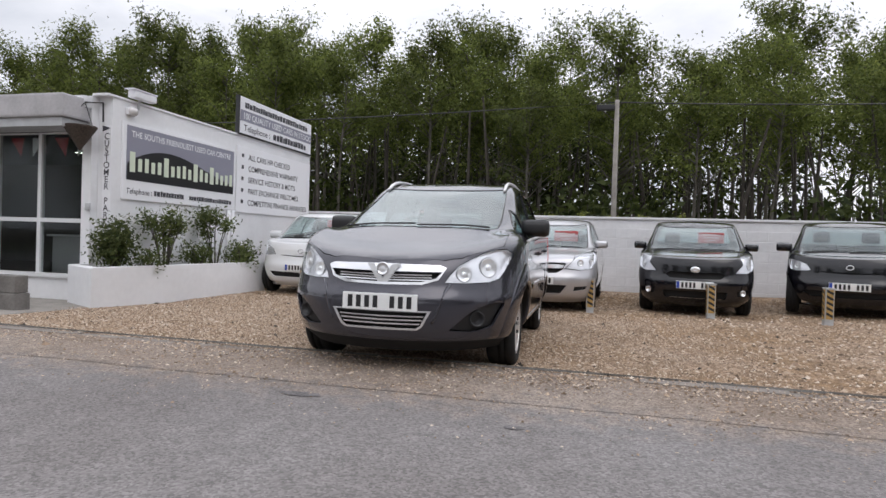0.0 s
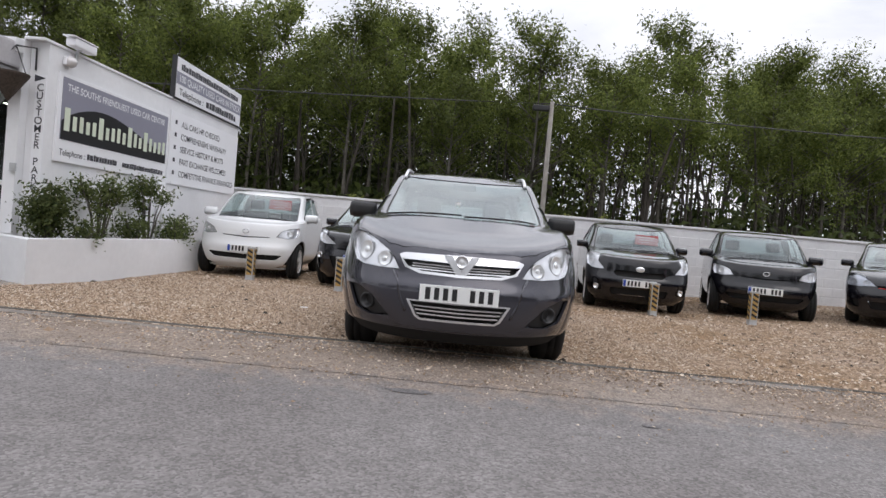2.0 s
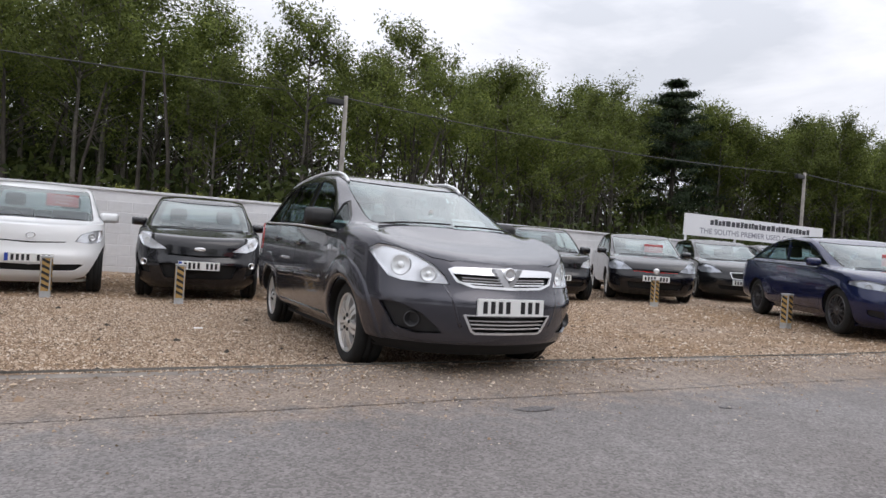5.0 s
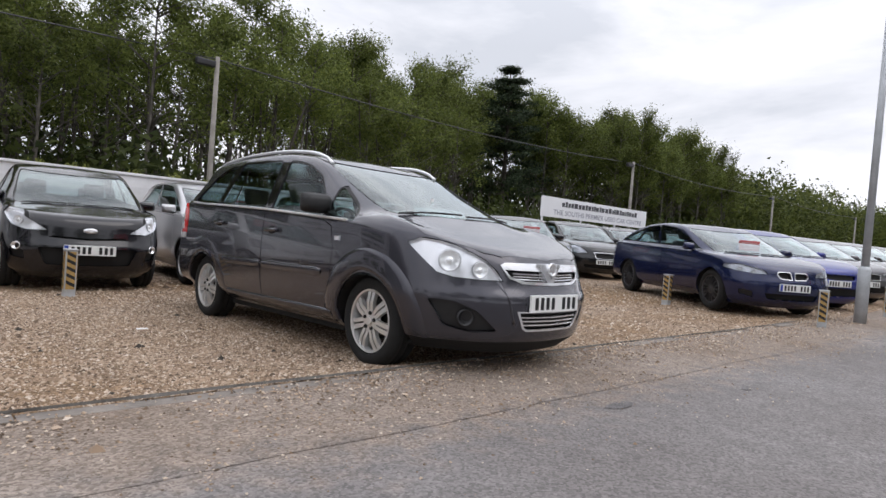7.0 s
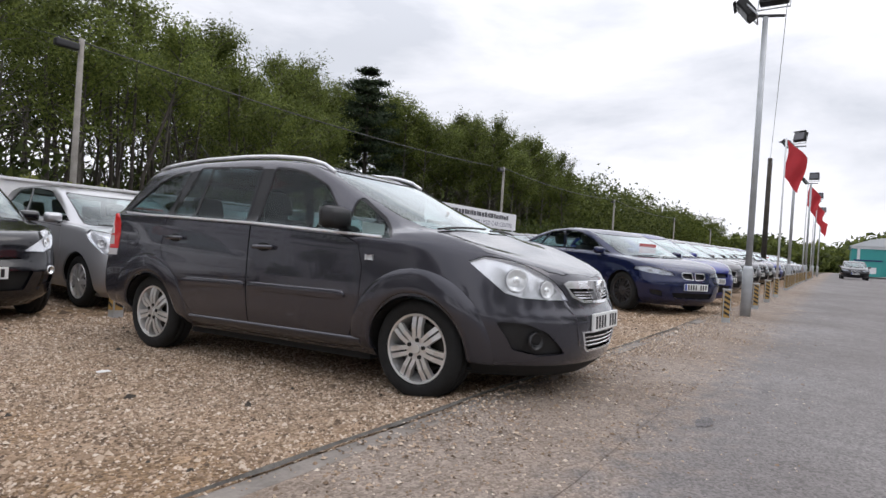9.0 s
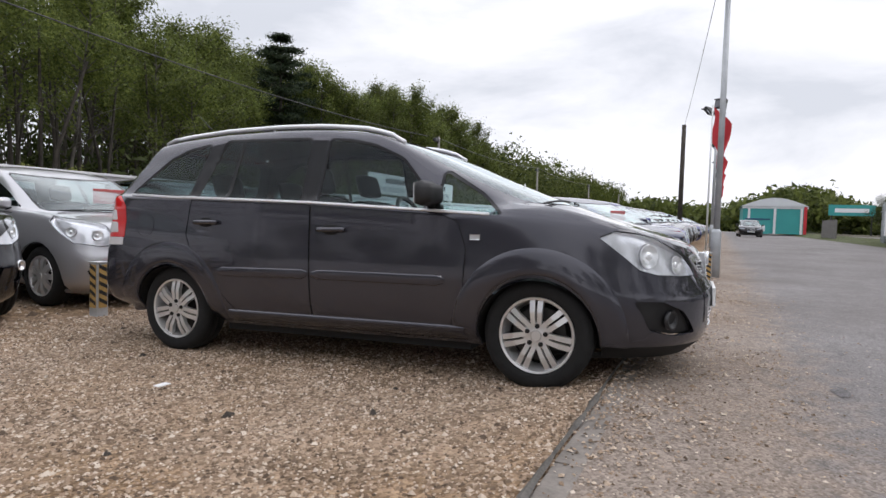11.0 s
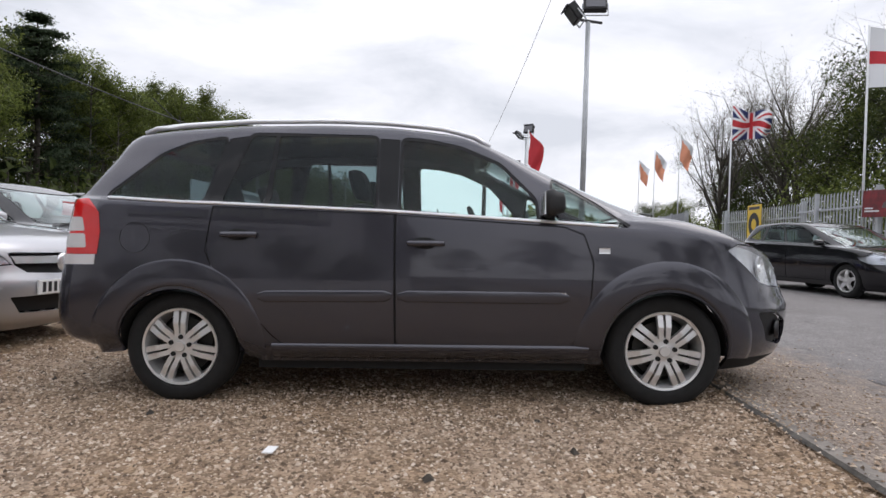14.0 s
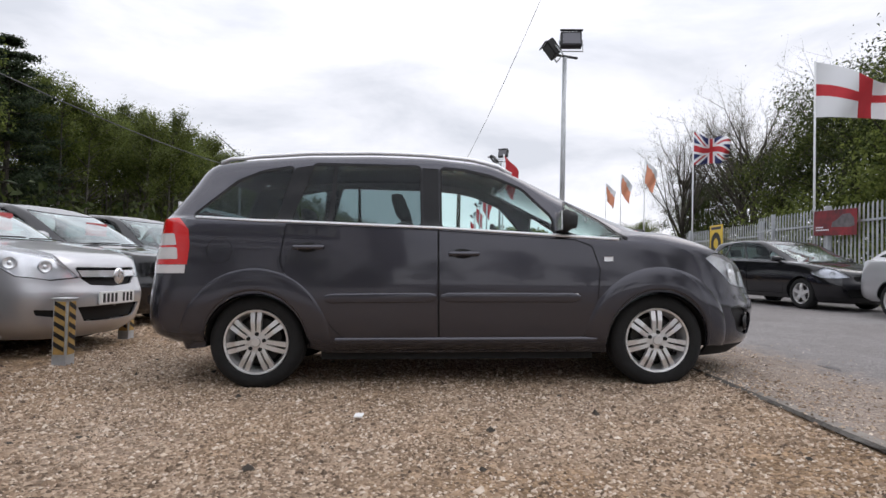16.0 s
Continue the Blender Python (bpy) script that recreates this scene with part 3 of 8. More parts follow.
# ---- showroom ----
def showroom():
    b = thing("showroom", "white flat-roofed car showroom with signs on its side wall", "building")
    bm = bmesh.new()
    add_box(bm, -6.98, -6.75, 7.55, 13.54, -0.4, 2.80)
    part("wall", bm, M_WHITE, b)
    part("wall_cap", box(-7.0, -6.73, 7.44, 13.55, 2.803, 2.84, 0.008), M_WHITE, b)
    bm = box(-7.14, -6.984, 7.43, 7.62, -0.3, 2.80)
    part("corner_pier", bm, M_WHITE, b)
    part("rear_wall", box(-20, -6.985, 13.34, 13.54, -0.3, 2.8), M_WHITE, b)
    part("west_wall", box(-20.2, -20, 7.45, 13.54, -0.3, 2.8), M_WHITE, b)
    part("flat_roof", box(-20.2, -6.99, 7.3, 13.54, 2.62, 2.78), M_WHITE, b)
    part("canopy", box(-20.2, -7.0, 6.95, 7.42, 2.42, 2.74, 0.03), mat("dull_grey_canopy", (0.42, 0.41, 0.42), 0.7, var=0.15, scale=3, bump=0.2, bscale=40), b, "dull grey box canopy")
    part("canopy_soffit", box(-20.2, -7.05, 7.0, 7.42, 2.30, 2.415), M_STEELPALE, b)
    part("plinth", box(-20.2, -7.145, 7.46, 7.62, -0.3, 0.20), M_WHITE, b)
    # floor, ceiling and linings are coloured dark in place of indoor shade
    part("showroom_floor", box(-20, -7.0, 7.63, 13.33, 0.0, 0.03), M_DIMROOM, b, "floor coloured dark for the indoor shade")
    part("inner_ceiling", box(-20, -7.0, 7.63, 13.33, 2.606, 2.6175), M_DIMROOM, b, "ceiling coloured dark for the indoor shade")
    part("inner_wall", box(-20, -7.0, 13.25, 13.335, 0.035, 2.60), M_DIMROOM, b, "inner lining coloured dark for the indoor shade")
    part("inner_side_wall", box(-7.03, -6.985, 7.65, 13.24, 0.035, 2.60), M_DIMROOM, b, "inner lining coloured dark for the indoor shade")
    xs = [-7.145, -7.94, -8.75, -9.55, -10.35, -11.15, -11.95]
    for i in range(6):
        w = part("window", box(xs[i + 1] + 0.03, xs[i] - 0.03, 7.50, 7.51, 0.26, 2.28), M_GLASS_SHOP, b, "plate glass before the darkened interior")
        w.visible_shadow = False
        part("transom", box(xs[i + 1] + 0.03, xs[i] - 0.03, 7.475, 7.53, 1.00, 1.06), M_WHITEFRAME, w)
    for x in xs:
        part("mullion", box(x - 0.03, x + 0.03, 7.47, 7.54, 0.203, 2.30), M_WHITEFRAME, b)
    part("window_sill", box(-12, -7.15, 7.42, 7.55, 0.203, 0.26), M_WHITEFRAME, b)
    part("head_rail", box(-12, -7.15, 7.47, 7.54, 2.28, 2.298), M_WHITEFRAME, b)


showroom()


def wall_pose(x, y, z):
    """On the side wall: letters run along +y and face +x."""
    return Matrix(((0, 0, 1, x), (1, 0, 0, y), (0, 1, 0, z), (0, 0, 0, 1)))


def front_pose(x, y, z):
    """Letters run along +x and face -y."""
    return pose(x, y, z, 90, 0, 0)


def word_bars(parent, m, width, height, n, material, seed=0, name="word_bar"):
    """A line of plain bars in place of words or numbers that stay unread."""
    rng = np.random.default_rng(seed)
    ws = rng.uniform(0.6, 1.3, n)
    ws *= width / (ws.sum() * 1.25)
    x = 0.0
    for w in ws:
        h = height * rng.uniform(0.75, 1.0)
        o = part(name, box(x, x + w, 0, h, 0, 0.003), material, parent)
        o.matrix_local = m
        x += w * 1.25


def side_signs():
    X = -6.75
    a = thing("sign_board", "large grey, black and white dealer sign on the side wall", "sign")
    part("board", box(X + 0.002, X + 0.03, 7.72, 10.49, 1.37, 2.51, 0.004), M_SIGNWHITE, a)
    part("grey_field", box(X + 0.031, X + 0.034, 7.79, 10.44, 1.66, 2.46), M_SIGNGREY, a)
    bm = bmesh.new()
    prof = [(7.80, 1.664), (10.43, 1.664), (10.43, 1.82)] + [(10.43 - 2.63 * k / 16, 1.82 + 0.34 * math.sin(math.pi * min(1, (k / 16) ** 1.5 * 0.92 + 0.0)) ** 0.9) for k in range(1, 16)] + [(7.80, 1.90)]
    fr = [bm.verts.new((X + 0.037, q, r)) for q, r in prof]
    bm.faces.new(fr)
    part("black_arch", bm, M_BLACKPRINT, a)
    lettering("THE SOUTHS FRIENDLIEST USED CAR CENTRE", 0.13, M_SIGNWHITE, a, wall_pose(X + 0.036, 7.88, 2.30), width=2.45)
    # logo: pale bars with two taller ones
    x = 7.85
    rng = np.random.default_rng(4)
    for i in range(18):
        tall = i in (0, 5, 10, 13)
        w = 0.105 if tall else 0.078
        part("logo_bar", box(X + 0.039, X + 0.042, x, x + w, 1.80 - (0.02 if tall else 0), 1.80 + (0.28 if tall else 0.17 + 0.02 * (i % 3))), M_PALEGREEN, a)
        x += w + 0.060
    lettering("Telephone :", 0.115, M_DARKPRINT, a, wall_pose(X + 0.032, 7.80, 1.46), width=0.52)
    word_bars(a, wall_pose(X + 0.031, 8.37, 1.46), 0.70, 0.09, 11, M_DARKPRINT, 1)
    word_bars(a, wall_pose(X + 0.031, 9.2, 1.46), 1.2, 0.08, 18, M_DARKPRINT, 2)

    c = thing("sign_board", "white sign listing five sales promises with bullet squares", "sign")
    part("board", box(X + 0.002, X + 0.03, 10.55, 13.50, 1.34, 2.62, 0.004), M_SIGNWHITE, c)
    for i, (s, w) in enumerate((("ALL CARS HPI CHECKED", 1.62), ("COMPREHENSIVE WARRANTY", 1.98), ("SERVICE HISTORY & MOT'S", 1.86), ("PART EXCHANGE WELCOMED", 2.02), ("COMPETITIVE FINANCE ARRANGED", 2.42))):
        z = 2.375 - 0.222 * i
        part("bullet", box(X + 0.031, X + 0.033, 10.70, 10.77, z + 0.03, z + 0.10), M_DARKPRINT, c)
        lettering(s, 0.155, M_DARKPRINT, c, wall_pose(X + 0.032, 10.93, z), width=w)

    b = thing("sign_board", "white sign standing above the wall with a grey band", "sign")
    part("board", box(X + 0.002, X + 0.04, 10.58, 13.49, 2.86, 3.56, 0.004), M_SIGNWHITE, b)
    part("frame", box(X + 0.0, X + 0.05, 10.56, 13.51, 2.825, 2.857), M_FRAME, b)
    part("frame", box(X - 0.03, X + 0.05, 10.545, 10.575, 2.825, 3.57), M_FRAME, b)
    for q in (10.8, 12.0, 13.2):
        part("bracket", box(X - 0.06, X - 0.002, q, q + 0.05, 2.4, 3.5), M_GALV, b)
    part("grey_band", box(X + 0.041, X + 0.044, 10.60, 13.47, 3.10, 3.31), M_SIGNGREY, b)
    word_bars(b, wall_pose(X + 0.041, 10.75, 3.36), 2.55, 0.12, 26, M_DARKPRINT, 3)
    lettering("100 QUALITY USED CARS IN STOCK", 0.17, M_SIGNWHITE, b, wall_pose(X + 0.046, 10.68, 3.15), width=2.72)
    lettering("Telephone :", 0.17, M_DARKPRINT, b, wall_pose(X + 0.043, 10.72, 2.92), width=0.95)
    word_bars(b, wall_pose(X + 0.041, 11.8, 2.92), 1.45, 0.13, 12, M_DARKPRINT, 4)

    p = thing("sign_strip", "white strip with upright parking letters at the corner pier", "sign")
    part("strip", box(-6.885, -6.752, 7.535, 7.549, 0.55, 2.40), M_SIGNWHITE, p)
    for i, ch in enumerate("CUSTOMER PARKING"):
        if ch != " ":
            lettering(ch, 0.13, M_DARKPRINT, p, front_pose(-6.82, 7.532, 2.20 - i * 0.102), align="CENTER")
    bm = bmesh.new()
    vs = [bm.verts.new(q) for q in ((-6.90, 7.531, 2.40), (-6.76, 7.531, 2.36), (-6.90, 7.531, 2.31))]
    bm.faces.new(vs)
    part("arrow", bm, M_DARKPRINT, p)

    # sign above the boundary wall
    r = thing("sign_board", "long white dealer sign on posts above the boundary wall", "sign")
    bm = box(11.1, 17.8, 14.52, 14.56, 1.74, 2.42)
    part("board", bm, M_SIGNWHITE, r)
    for q in (11.2, 13.4, 15.6, 17.6):
        part("post", box(q, q + 0.07, 14.565, 14.6, 0.0, 2.3), M_SIGNWHITE, r)
    word_bars(r, front_pose(12.2, 14.519, 2.13), 4.9, 0.19, 26, M_DARKPRINT, 6)
    lettering("THE SOUTHS PREMIER USED CAR CENTRE", 0.24, M_SIGNGREY, r, front_pose(11.75, 14.517, 1.84), width=5.7)


side_signs()


def wall_fittings():
    X = -6.75
    c = thing("security_camera", "white box security camera on the wall top", "camera", "", pose(X + 0.02, 8.02, 2.73))
    part("bracket", tube([(0, 0, 0), (0, 0, 0.10), (0.06, 0, 0.14)], 0.02, 8), M_STEELPALE, c)
    part("housing", box(-0.02, 0.12, -0.20, 0.24, 0.13, 0.24, 0.02), M_SIGNWHITE, c)
    part("sun_shield", box(-0.03, 0.13, -0.25, 0.25, 0.245, 0.26, 0.004), M_SIGNWHITE, c)
    f = thing("wall_light", "small bulkhead light high on the wall", "wall light", "", pose(X + 0.01, 7.86, 2.66))
    part("back_box", box(0.0, 0.05, -0.08, 0.08, -0.05, 0.05, 0.01), M_SIGNWHITE, f)
    d = part("diffuser", lathe([(0.0, 0.075), (0.05, 0.06), (0.08, 0.02), (0.085, 0.001)], 16), M_WHITELENS, f, smooth=True)
    d.matrix_local = pose(0.05, 0, 0)
    p = thing("drain_pipe", "white drain pipes down the side wall", "pipe")
    for y in (10.30, 10.42):
        part("pipe", tube([(X + 0.05, y, 0.2), (X + 0.05, y, 1.36)], 0.032, 10), M_WHITE, p, smooth=True)
    b = thing("hanging_basket", "dark wicker hanging basket cone below the canopy", "basket", "", pose(-7.0, 7.25, 2.0))
    cone = lathe([(0.0, 0.01), (0.32, 0.21), (0.34, 0.21), (0.34, 0.001)], 18)
    q = part("cone", cone, M_BASKET, b)
    q.matrix_local = pose(0, 0, 0, 0, -90, 0)
    for k in range(3):
        a = k * math.tau / 3
        part("chain", tube([(0.2 * math.cos(a), 0.2 * math.sin(a), 0.34), (0.02, 0.05, 0.68)], 0.006, 5), M_FRAME, b)
    part("hook_bracket", tube([(0.02, 0.05, 0.68), (0.10, 0.28, 0.72), (0.10, 0.29, 0.45)], 0.012, 6), M_FRAME, b)
    s = thing("electric_box", "small grey switch box on the pier", "switch box")
    part("case", box(-7.04, -6.97, 7.395, 7.428, 1.18, 1.28, 0.006), M_STEELPALE, s)
    w = thing("bunting", "red and white plastic bunting behind the shop glass", "bunting")
    for k in range(9):
        x = -7.4 - 0.42 * k
        bm = bmesh.new()
        vs = [bm.verts.new(q) for q in ((x - 0.13, 7.72, 2.27), (x + 0.13, 7.72, 2.27), (x + 0.10 * (1 if k % 2 else -1), 7.70, 1.98))]
        bm.faces.new(vs)
        part("pennant", bm, M_RED if k % 2 else M_FLAGWHITE, w)
    l = thing("ceiling_lights", "round white downlights in the showroom ceiling", "ceiling light")
    for k in range(10):
        part("downlight", box(-7.6 - 0.9 * (k % 5), -7.5 - 0.9 * (k % 5), 9.0 + 2.2 * (k // 5), 9.1 + 2.2 * (k // 5), 2.592, 2.604), M_LAMPGLOW, l)
    d = thing("sales_desk", "pale office desk with a screen inside the showroom", "desk")
    part("top", box(-10.6, -8.4, 10.0, 10.7, 0.76, 0.80, 0.005), M_WHITEFRAME, d)
    part("panel", box(-10.5, -8.5, 10.05, 10.09, 0.03, 0.755), M_STEELPALE, d)
    part("screen", box(-9.6, -9.15, 10.3, 10.33, 0.85, 1.15, 0.005), M_FRAME, d)


wall_fittings()


def planter():
    out = [(-7.10, 7.42), (-7.10, 7.20), (-6.22, 6.71), (-5.95, 10.36), (-6.74, 10.36)]
    inn = [(-6.99, 7.42), (-6.99, 7.27), (-6.32, 6.89), (-6.07, 10.25), (-6.74, 10.25)]
    bm = bmesh.new()
    z0, z1, zs = -0.2, 0.42, 0.33
    A = [bm.verts.new((x, y, z0)) for x, y in out]
    B = [bm.verts.new((x, y, z1 - 0.012)) for x, y in out]
    C = [bm.verts.new((x * 0.999 - 0.0, y, z1)) for x, y in [(p[0] * 0.92 + q[0] * 0.08, p[1] * 0.92 + q[1] * 0.08) for p, q in zip(out, inn)]]
    D = [bm.verts.new((x, y, z1)) for x, y in inn]
    E = [bm.verts.new((x, y, zs)) for x, y in inn]
    for P, Q in ((A, B), (B, C), (C, D), (D, E)):
        for k in range(5):
            bm.faces.new((P[k], P[(k + 1) % 5], Q[(k + 1) % 5], Q[k]))
    p = thing("planter", "white rendered planter along the showroom's side wall", "planter")
    part("wall", bm, M_WHITE, p)
    bm = bmesh.new()
    bm.faces.new([bm.verts.new((x, y, zs + 0.002)) for x, y in inn])
    part("soil", bm, M_SOIL, p)


planter()


def shrub(x, y, h, w, n, seed, leggy=False):
    rng = np.random.default_rng(seed)
    t = thing("shrub", "leggy shrub with pale variegated leaves" if leggy else "dense dark green shrub in the white planter", "shrub", "planter shrubs", pose(x, y, 0.33))
    bm = bmesh.new()
    cents, spr = [], []
    for i in range(10 if leggy else 20):
        a = rng.uniform(0, math.tau)
        q = np.array([math.cos(a) * w * rng.uniform(0.2, 1), math.sin(a) * w * rng.uniform(0.2, 1) * 1.2, h * rng.uniform(0.45 if leggy else 0.25, 1)])
        add_tube(bm, [(0.04 * math.cos(a), 0.04 * math.sin(a), 0), tuple(q * np.array([0.5, 0.5, 0.55])), tuple(q)], [0.014, 0.01, 0.004], 5)
        cents += [q, q * np.array([0.85, 0.85, 0.9])]
        spr += [0.085, 0.06] if leggy else [0.10, 0.10]
    part("stem", bm, M_BARK, t, smooth=True)
    V, F = leaf_cloud(rng, cents, spr, int(n * (2.6 if leggy else 2.2)), 0.034 if leggy else 0.032, 0.8)
    mesh_from("leaves", V, F, M_SHRUB, t)

# ---- cars ----
from mathutils import geometry


def pchip(tab, v):
    """Monotone cubic through rows tab[k] at k = 0..K-1, for the positions v (one for each column)."""
    K = tab.shape[0]
    d = np.diff(tab, axis=0)
    s = np.zeros_like(tab)
    a, b = d[:-1], d[1:]
    ok = a * b > 0
    s[1:-1] = np.where(ok, 2 * a * b / np.where(ok, a + b, 1), 0)
    s[0], s[-1] = d[0], d[-1]
    k = np.clip(np.floor(v).astype(int), 0, K - 2)
    t = (v - k)[:, None]
    i = np.arange(len(v))
    p0, p1, m0, m1 = tab[k, i], tab[k + 1, i], s[k, i], s[k + 1, i]
    return (2 * t**3 - 3 * t**2 + 1) * p0 + (t**3 - 2 * t**2 + t) * m0 + (3 * t**2 - 2 * t**3) * p1 + (t**3 - t**2) * m1


class Shell:
    """Half of a car's skin, lofted through rings from sill to roof. u runs from the nose's middle along the side to the
    tail's middle, v from ring to ring. y counts backwards from the front axle, x outwards, z up."""
    UF, UR = 0.34, 0.76

    def __init__(self, rings):
        self.rings = rings
        self.K = len(rings)
        uu, vv = np.meshgrid(np.linspace(0, 1, 241), np.linspace(0, self.K - 1, 30 * (self.K - 1) + 1))
        self.gu, self.gv = uu.ravel(), vv.ravel()
        self.gp = self.at(self.gu, self.gv)

    def ring(self, r, u):
        yf, yr, w, df, dr, z, pw = r
        a = np.clip(u / self.UF, 0, 1) * math.pi / 2
        c = np.clip((1 - u) / (1 - self.UR), 0, 1) * math.pi / 2
        mid = np.clip((u - self.UF) / (self.UR - self.UF), 0, 1)
        x = np.where(u < self.UF, w * np.sin(a) ** pw, np.where(u > self.UR, w * np.sin(c) ** pw, w))
        y = np.where(u < self.UF, yf + df * (1 - np.cos(a) ** pw), np.where(u > self.UR, yr - dr * (1 - np.cos(c) ** pw), yf + df + mid * (yr - dr - yf - df)))
        zz = np.interp(y, [p for p, q in z], [q for p, q in z])
        return np.stack([x, y, zz], axis=1)

    def at(self, u, v):
        u, v = np.atleast_1d(np.asarray(u, float)), np.atleast_1d(np.asarray(v, float))
        return pchip(np.stack([self.ring(r, u) for r in self.rings]), v)

    def find(self, p, axes, lo=(0, 0), hi=(1, 99)):
        """u, v of the skin point nearest to p, counting only the given axes."""
        ok = (self.gu >= lo[0]) & (self.gu <= hi[0]) & (self.gv >= lo[1]) & (self.gv <= hi[1])
        idx = np.nonzero(ok)[0]
        d = sum((self.gp[idx, k] - p[k]) ** 2 for k in axes)
        i = idx[int(np.argmin(d))]
        u, v = self.gu[i], self.gv[i]
        for _ in range(3):
            q = self.at([u, u + 1e-3, u], [v, v, v + 1e-3])
            J = np.stack([(q[1] - q[0])[list(axes)] / 1e-3, (q[2] - q[0])[list(axes)] / 1e-3], axis=1)
            r = np.array([p[k] for k in axes]) - q[0][list(axes)]
            du, *_ = np.linalg.lstsq(J, r, rcond=None)
            du = np.clip(du, [-0.02, -0.2], [0.02, 0.2])
            u = float(np.clip(u + du[0], max(0, lo[0]), min(1, hi[0])))
            v = float(np.clip(v + du[1], max(0, lo[1]), min(self.K - 1, hi[1])))
        return u, v


def dense(poly, step=0.05, closed=True):
    out = []
    n = len(poly)
    for i in range(n if closed else n - 1):
        a, b = np.array(poly[i], float), np.array(poly[(i + 1) % n], float)
        m = max(1, int(np.linalg.norm(b - a) / step))
        for k in range(m):
            out.append(tuple(a + (b - a) * k / m))
    if not closed:
        out.append(tuple(map(float, poly[-1])))
    return out


def rounded(poly, r=0.04, seg=4):
    """The polygon with rounded corners."""
    out = []
    n = len(poly)
    for i in range(n):
        p0, p, p1 = (np.array(poly[(i + k) % n], float) for k in (-1, 0, 1))
        a, b = p0 - p, p1 - p
        ra = min(r, 0.45 * np.linalg.norm(a), 0.45 * np.linalg.norm(b))
        A, B = p + a / np.linalg.norm(a) * ra, p + b / np.linalg.norm(b) * ra
        for k in range(seg + 1):
            t = k / seg
            out.append(tuple((1 - t) ** 2 * A + 2 * t * (1 - t) * p + t * t * B))
    return out


def grown(poly, d):
    """The polygon moved outwards by d."""
    P = [np.array(p, float) for p in poly]
    n = len(P)
    area = sum(P[i][0] * P[(i + 1) % n][1] - P[(i + 1) % n][0] * P[i][1] for i in range(n))
    s = 1 if area > 0 else -1
    out = []
    for i in range(n):
        e0, e1 = P[i] - P[i - 1], P[(i + 1) % n] - P[i]
        n0 = np.array([e0[1], -e0[0]]) / (np.linalg.norm(e0) + 1e-9)
        n1 = np.array([e1[1], -e1[0]]) / (np.linalg.norm(e1) + 1e-9)
        b = n0 + n1
        b /= max(0.5, np.linalg.norm(b) ** 2 / 2)
        out.append(tuple(P[i] + s * d * b))
    return out


def inside(px, py, poly):
    res = np.zeros(len(px), bool)
    n = len(poly)
    for i in range(n):
        x0, y0 = poly[i]
        x1, y1 = poly[(i + 1) % n]
        if y0 == y1:
            continue
        c = ((y0 > py) != (y1 > py)) & (px < (x1 - x0) * (py - y0) / (y1 - y0) + x0)
        res ^= c
    return res


class Feature:
    """A patch of the skin. view: 'side' (y, z), 'front' or 'rear' (x, z), 'top' (x, y)."""

    def __init__(self, cls, view, poly, lo=None, hi=None):
        self.cls, self.view, self.poly, self.lo, self.hi = cls, view, poly, lo, hi


VIEWS = {"side": ((1, 2), (0.16, 0), (0.92, 99)), "front": ((0, 2), (0, 0), (0.34, 99)), "rear": ((0, 2), (0.76, 0), (1, 99)), "top": ((0, 1), (0, 0), (1, 99)), "3d": ((0, 1, 2), (0, 0), (1, 99)), "uv": ((), 0, 0)}
SU, SV = 6.0, 0.3


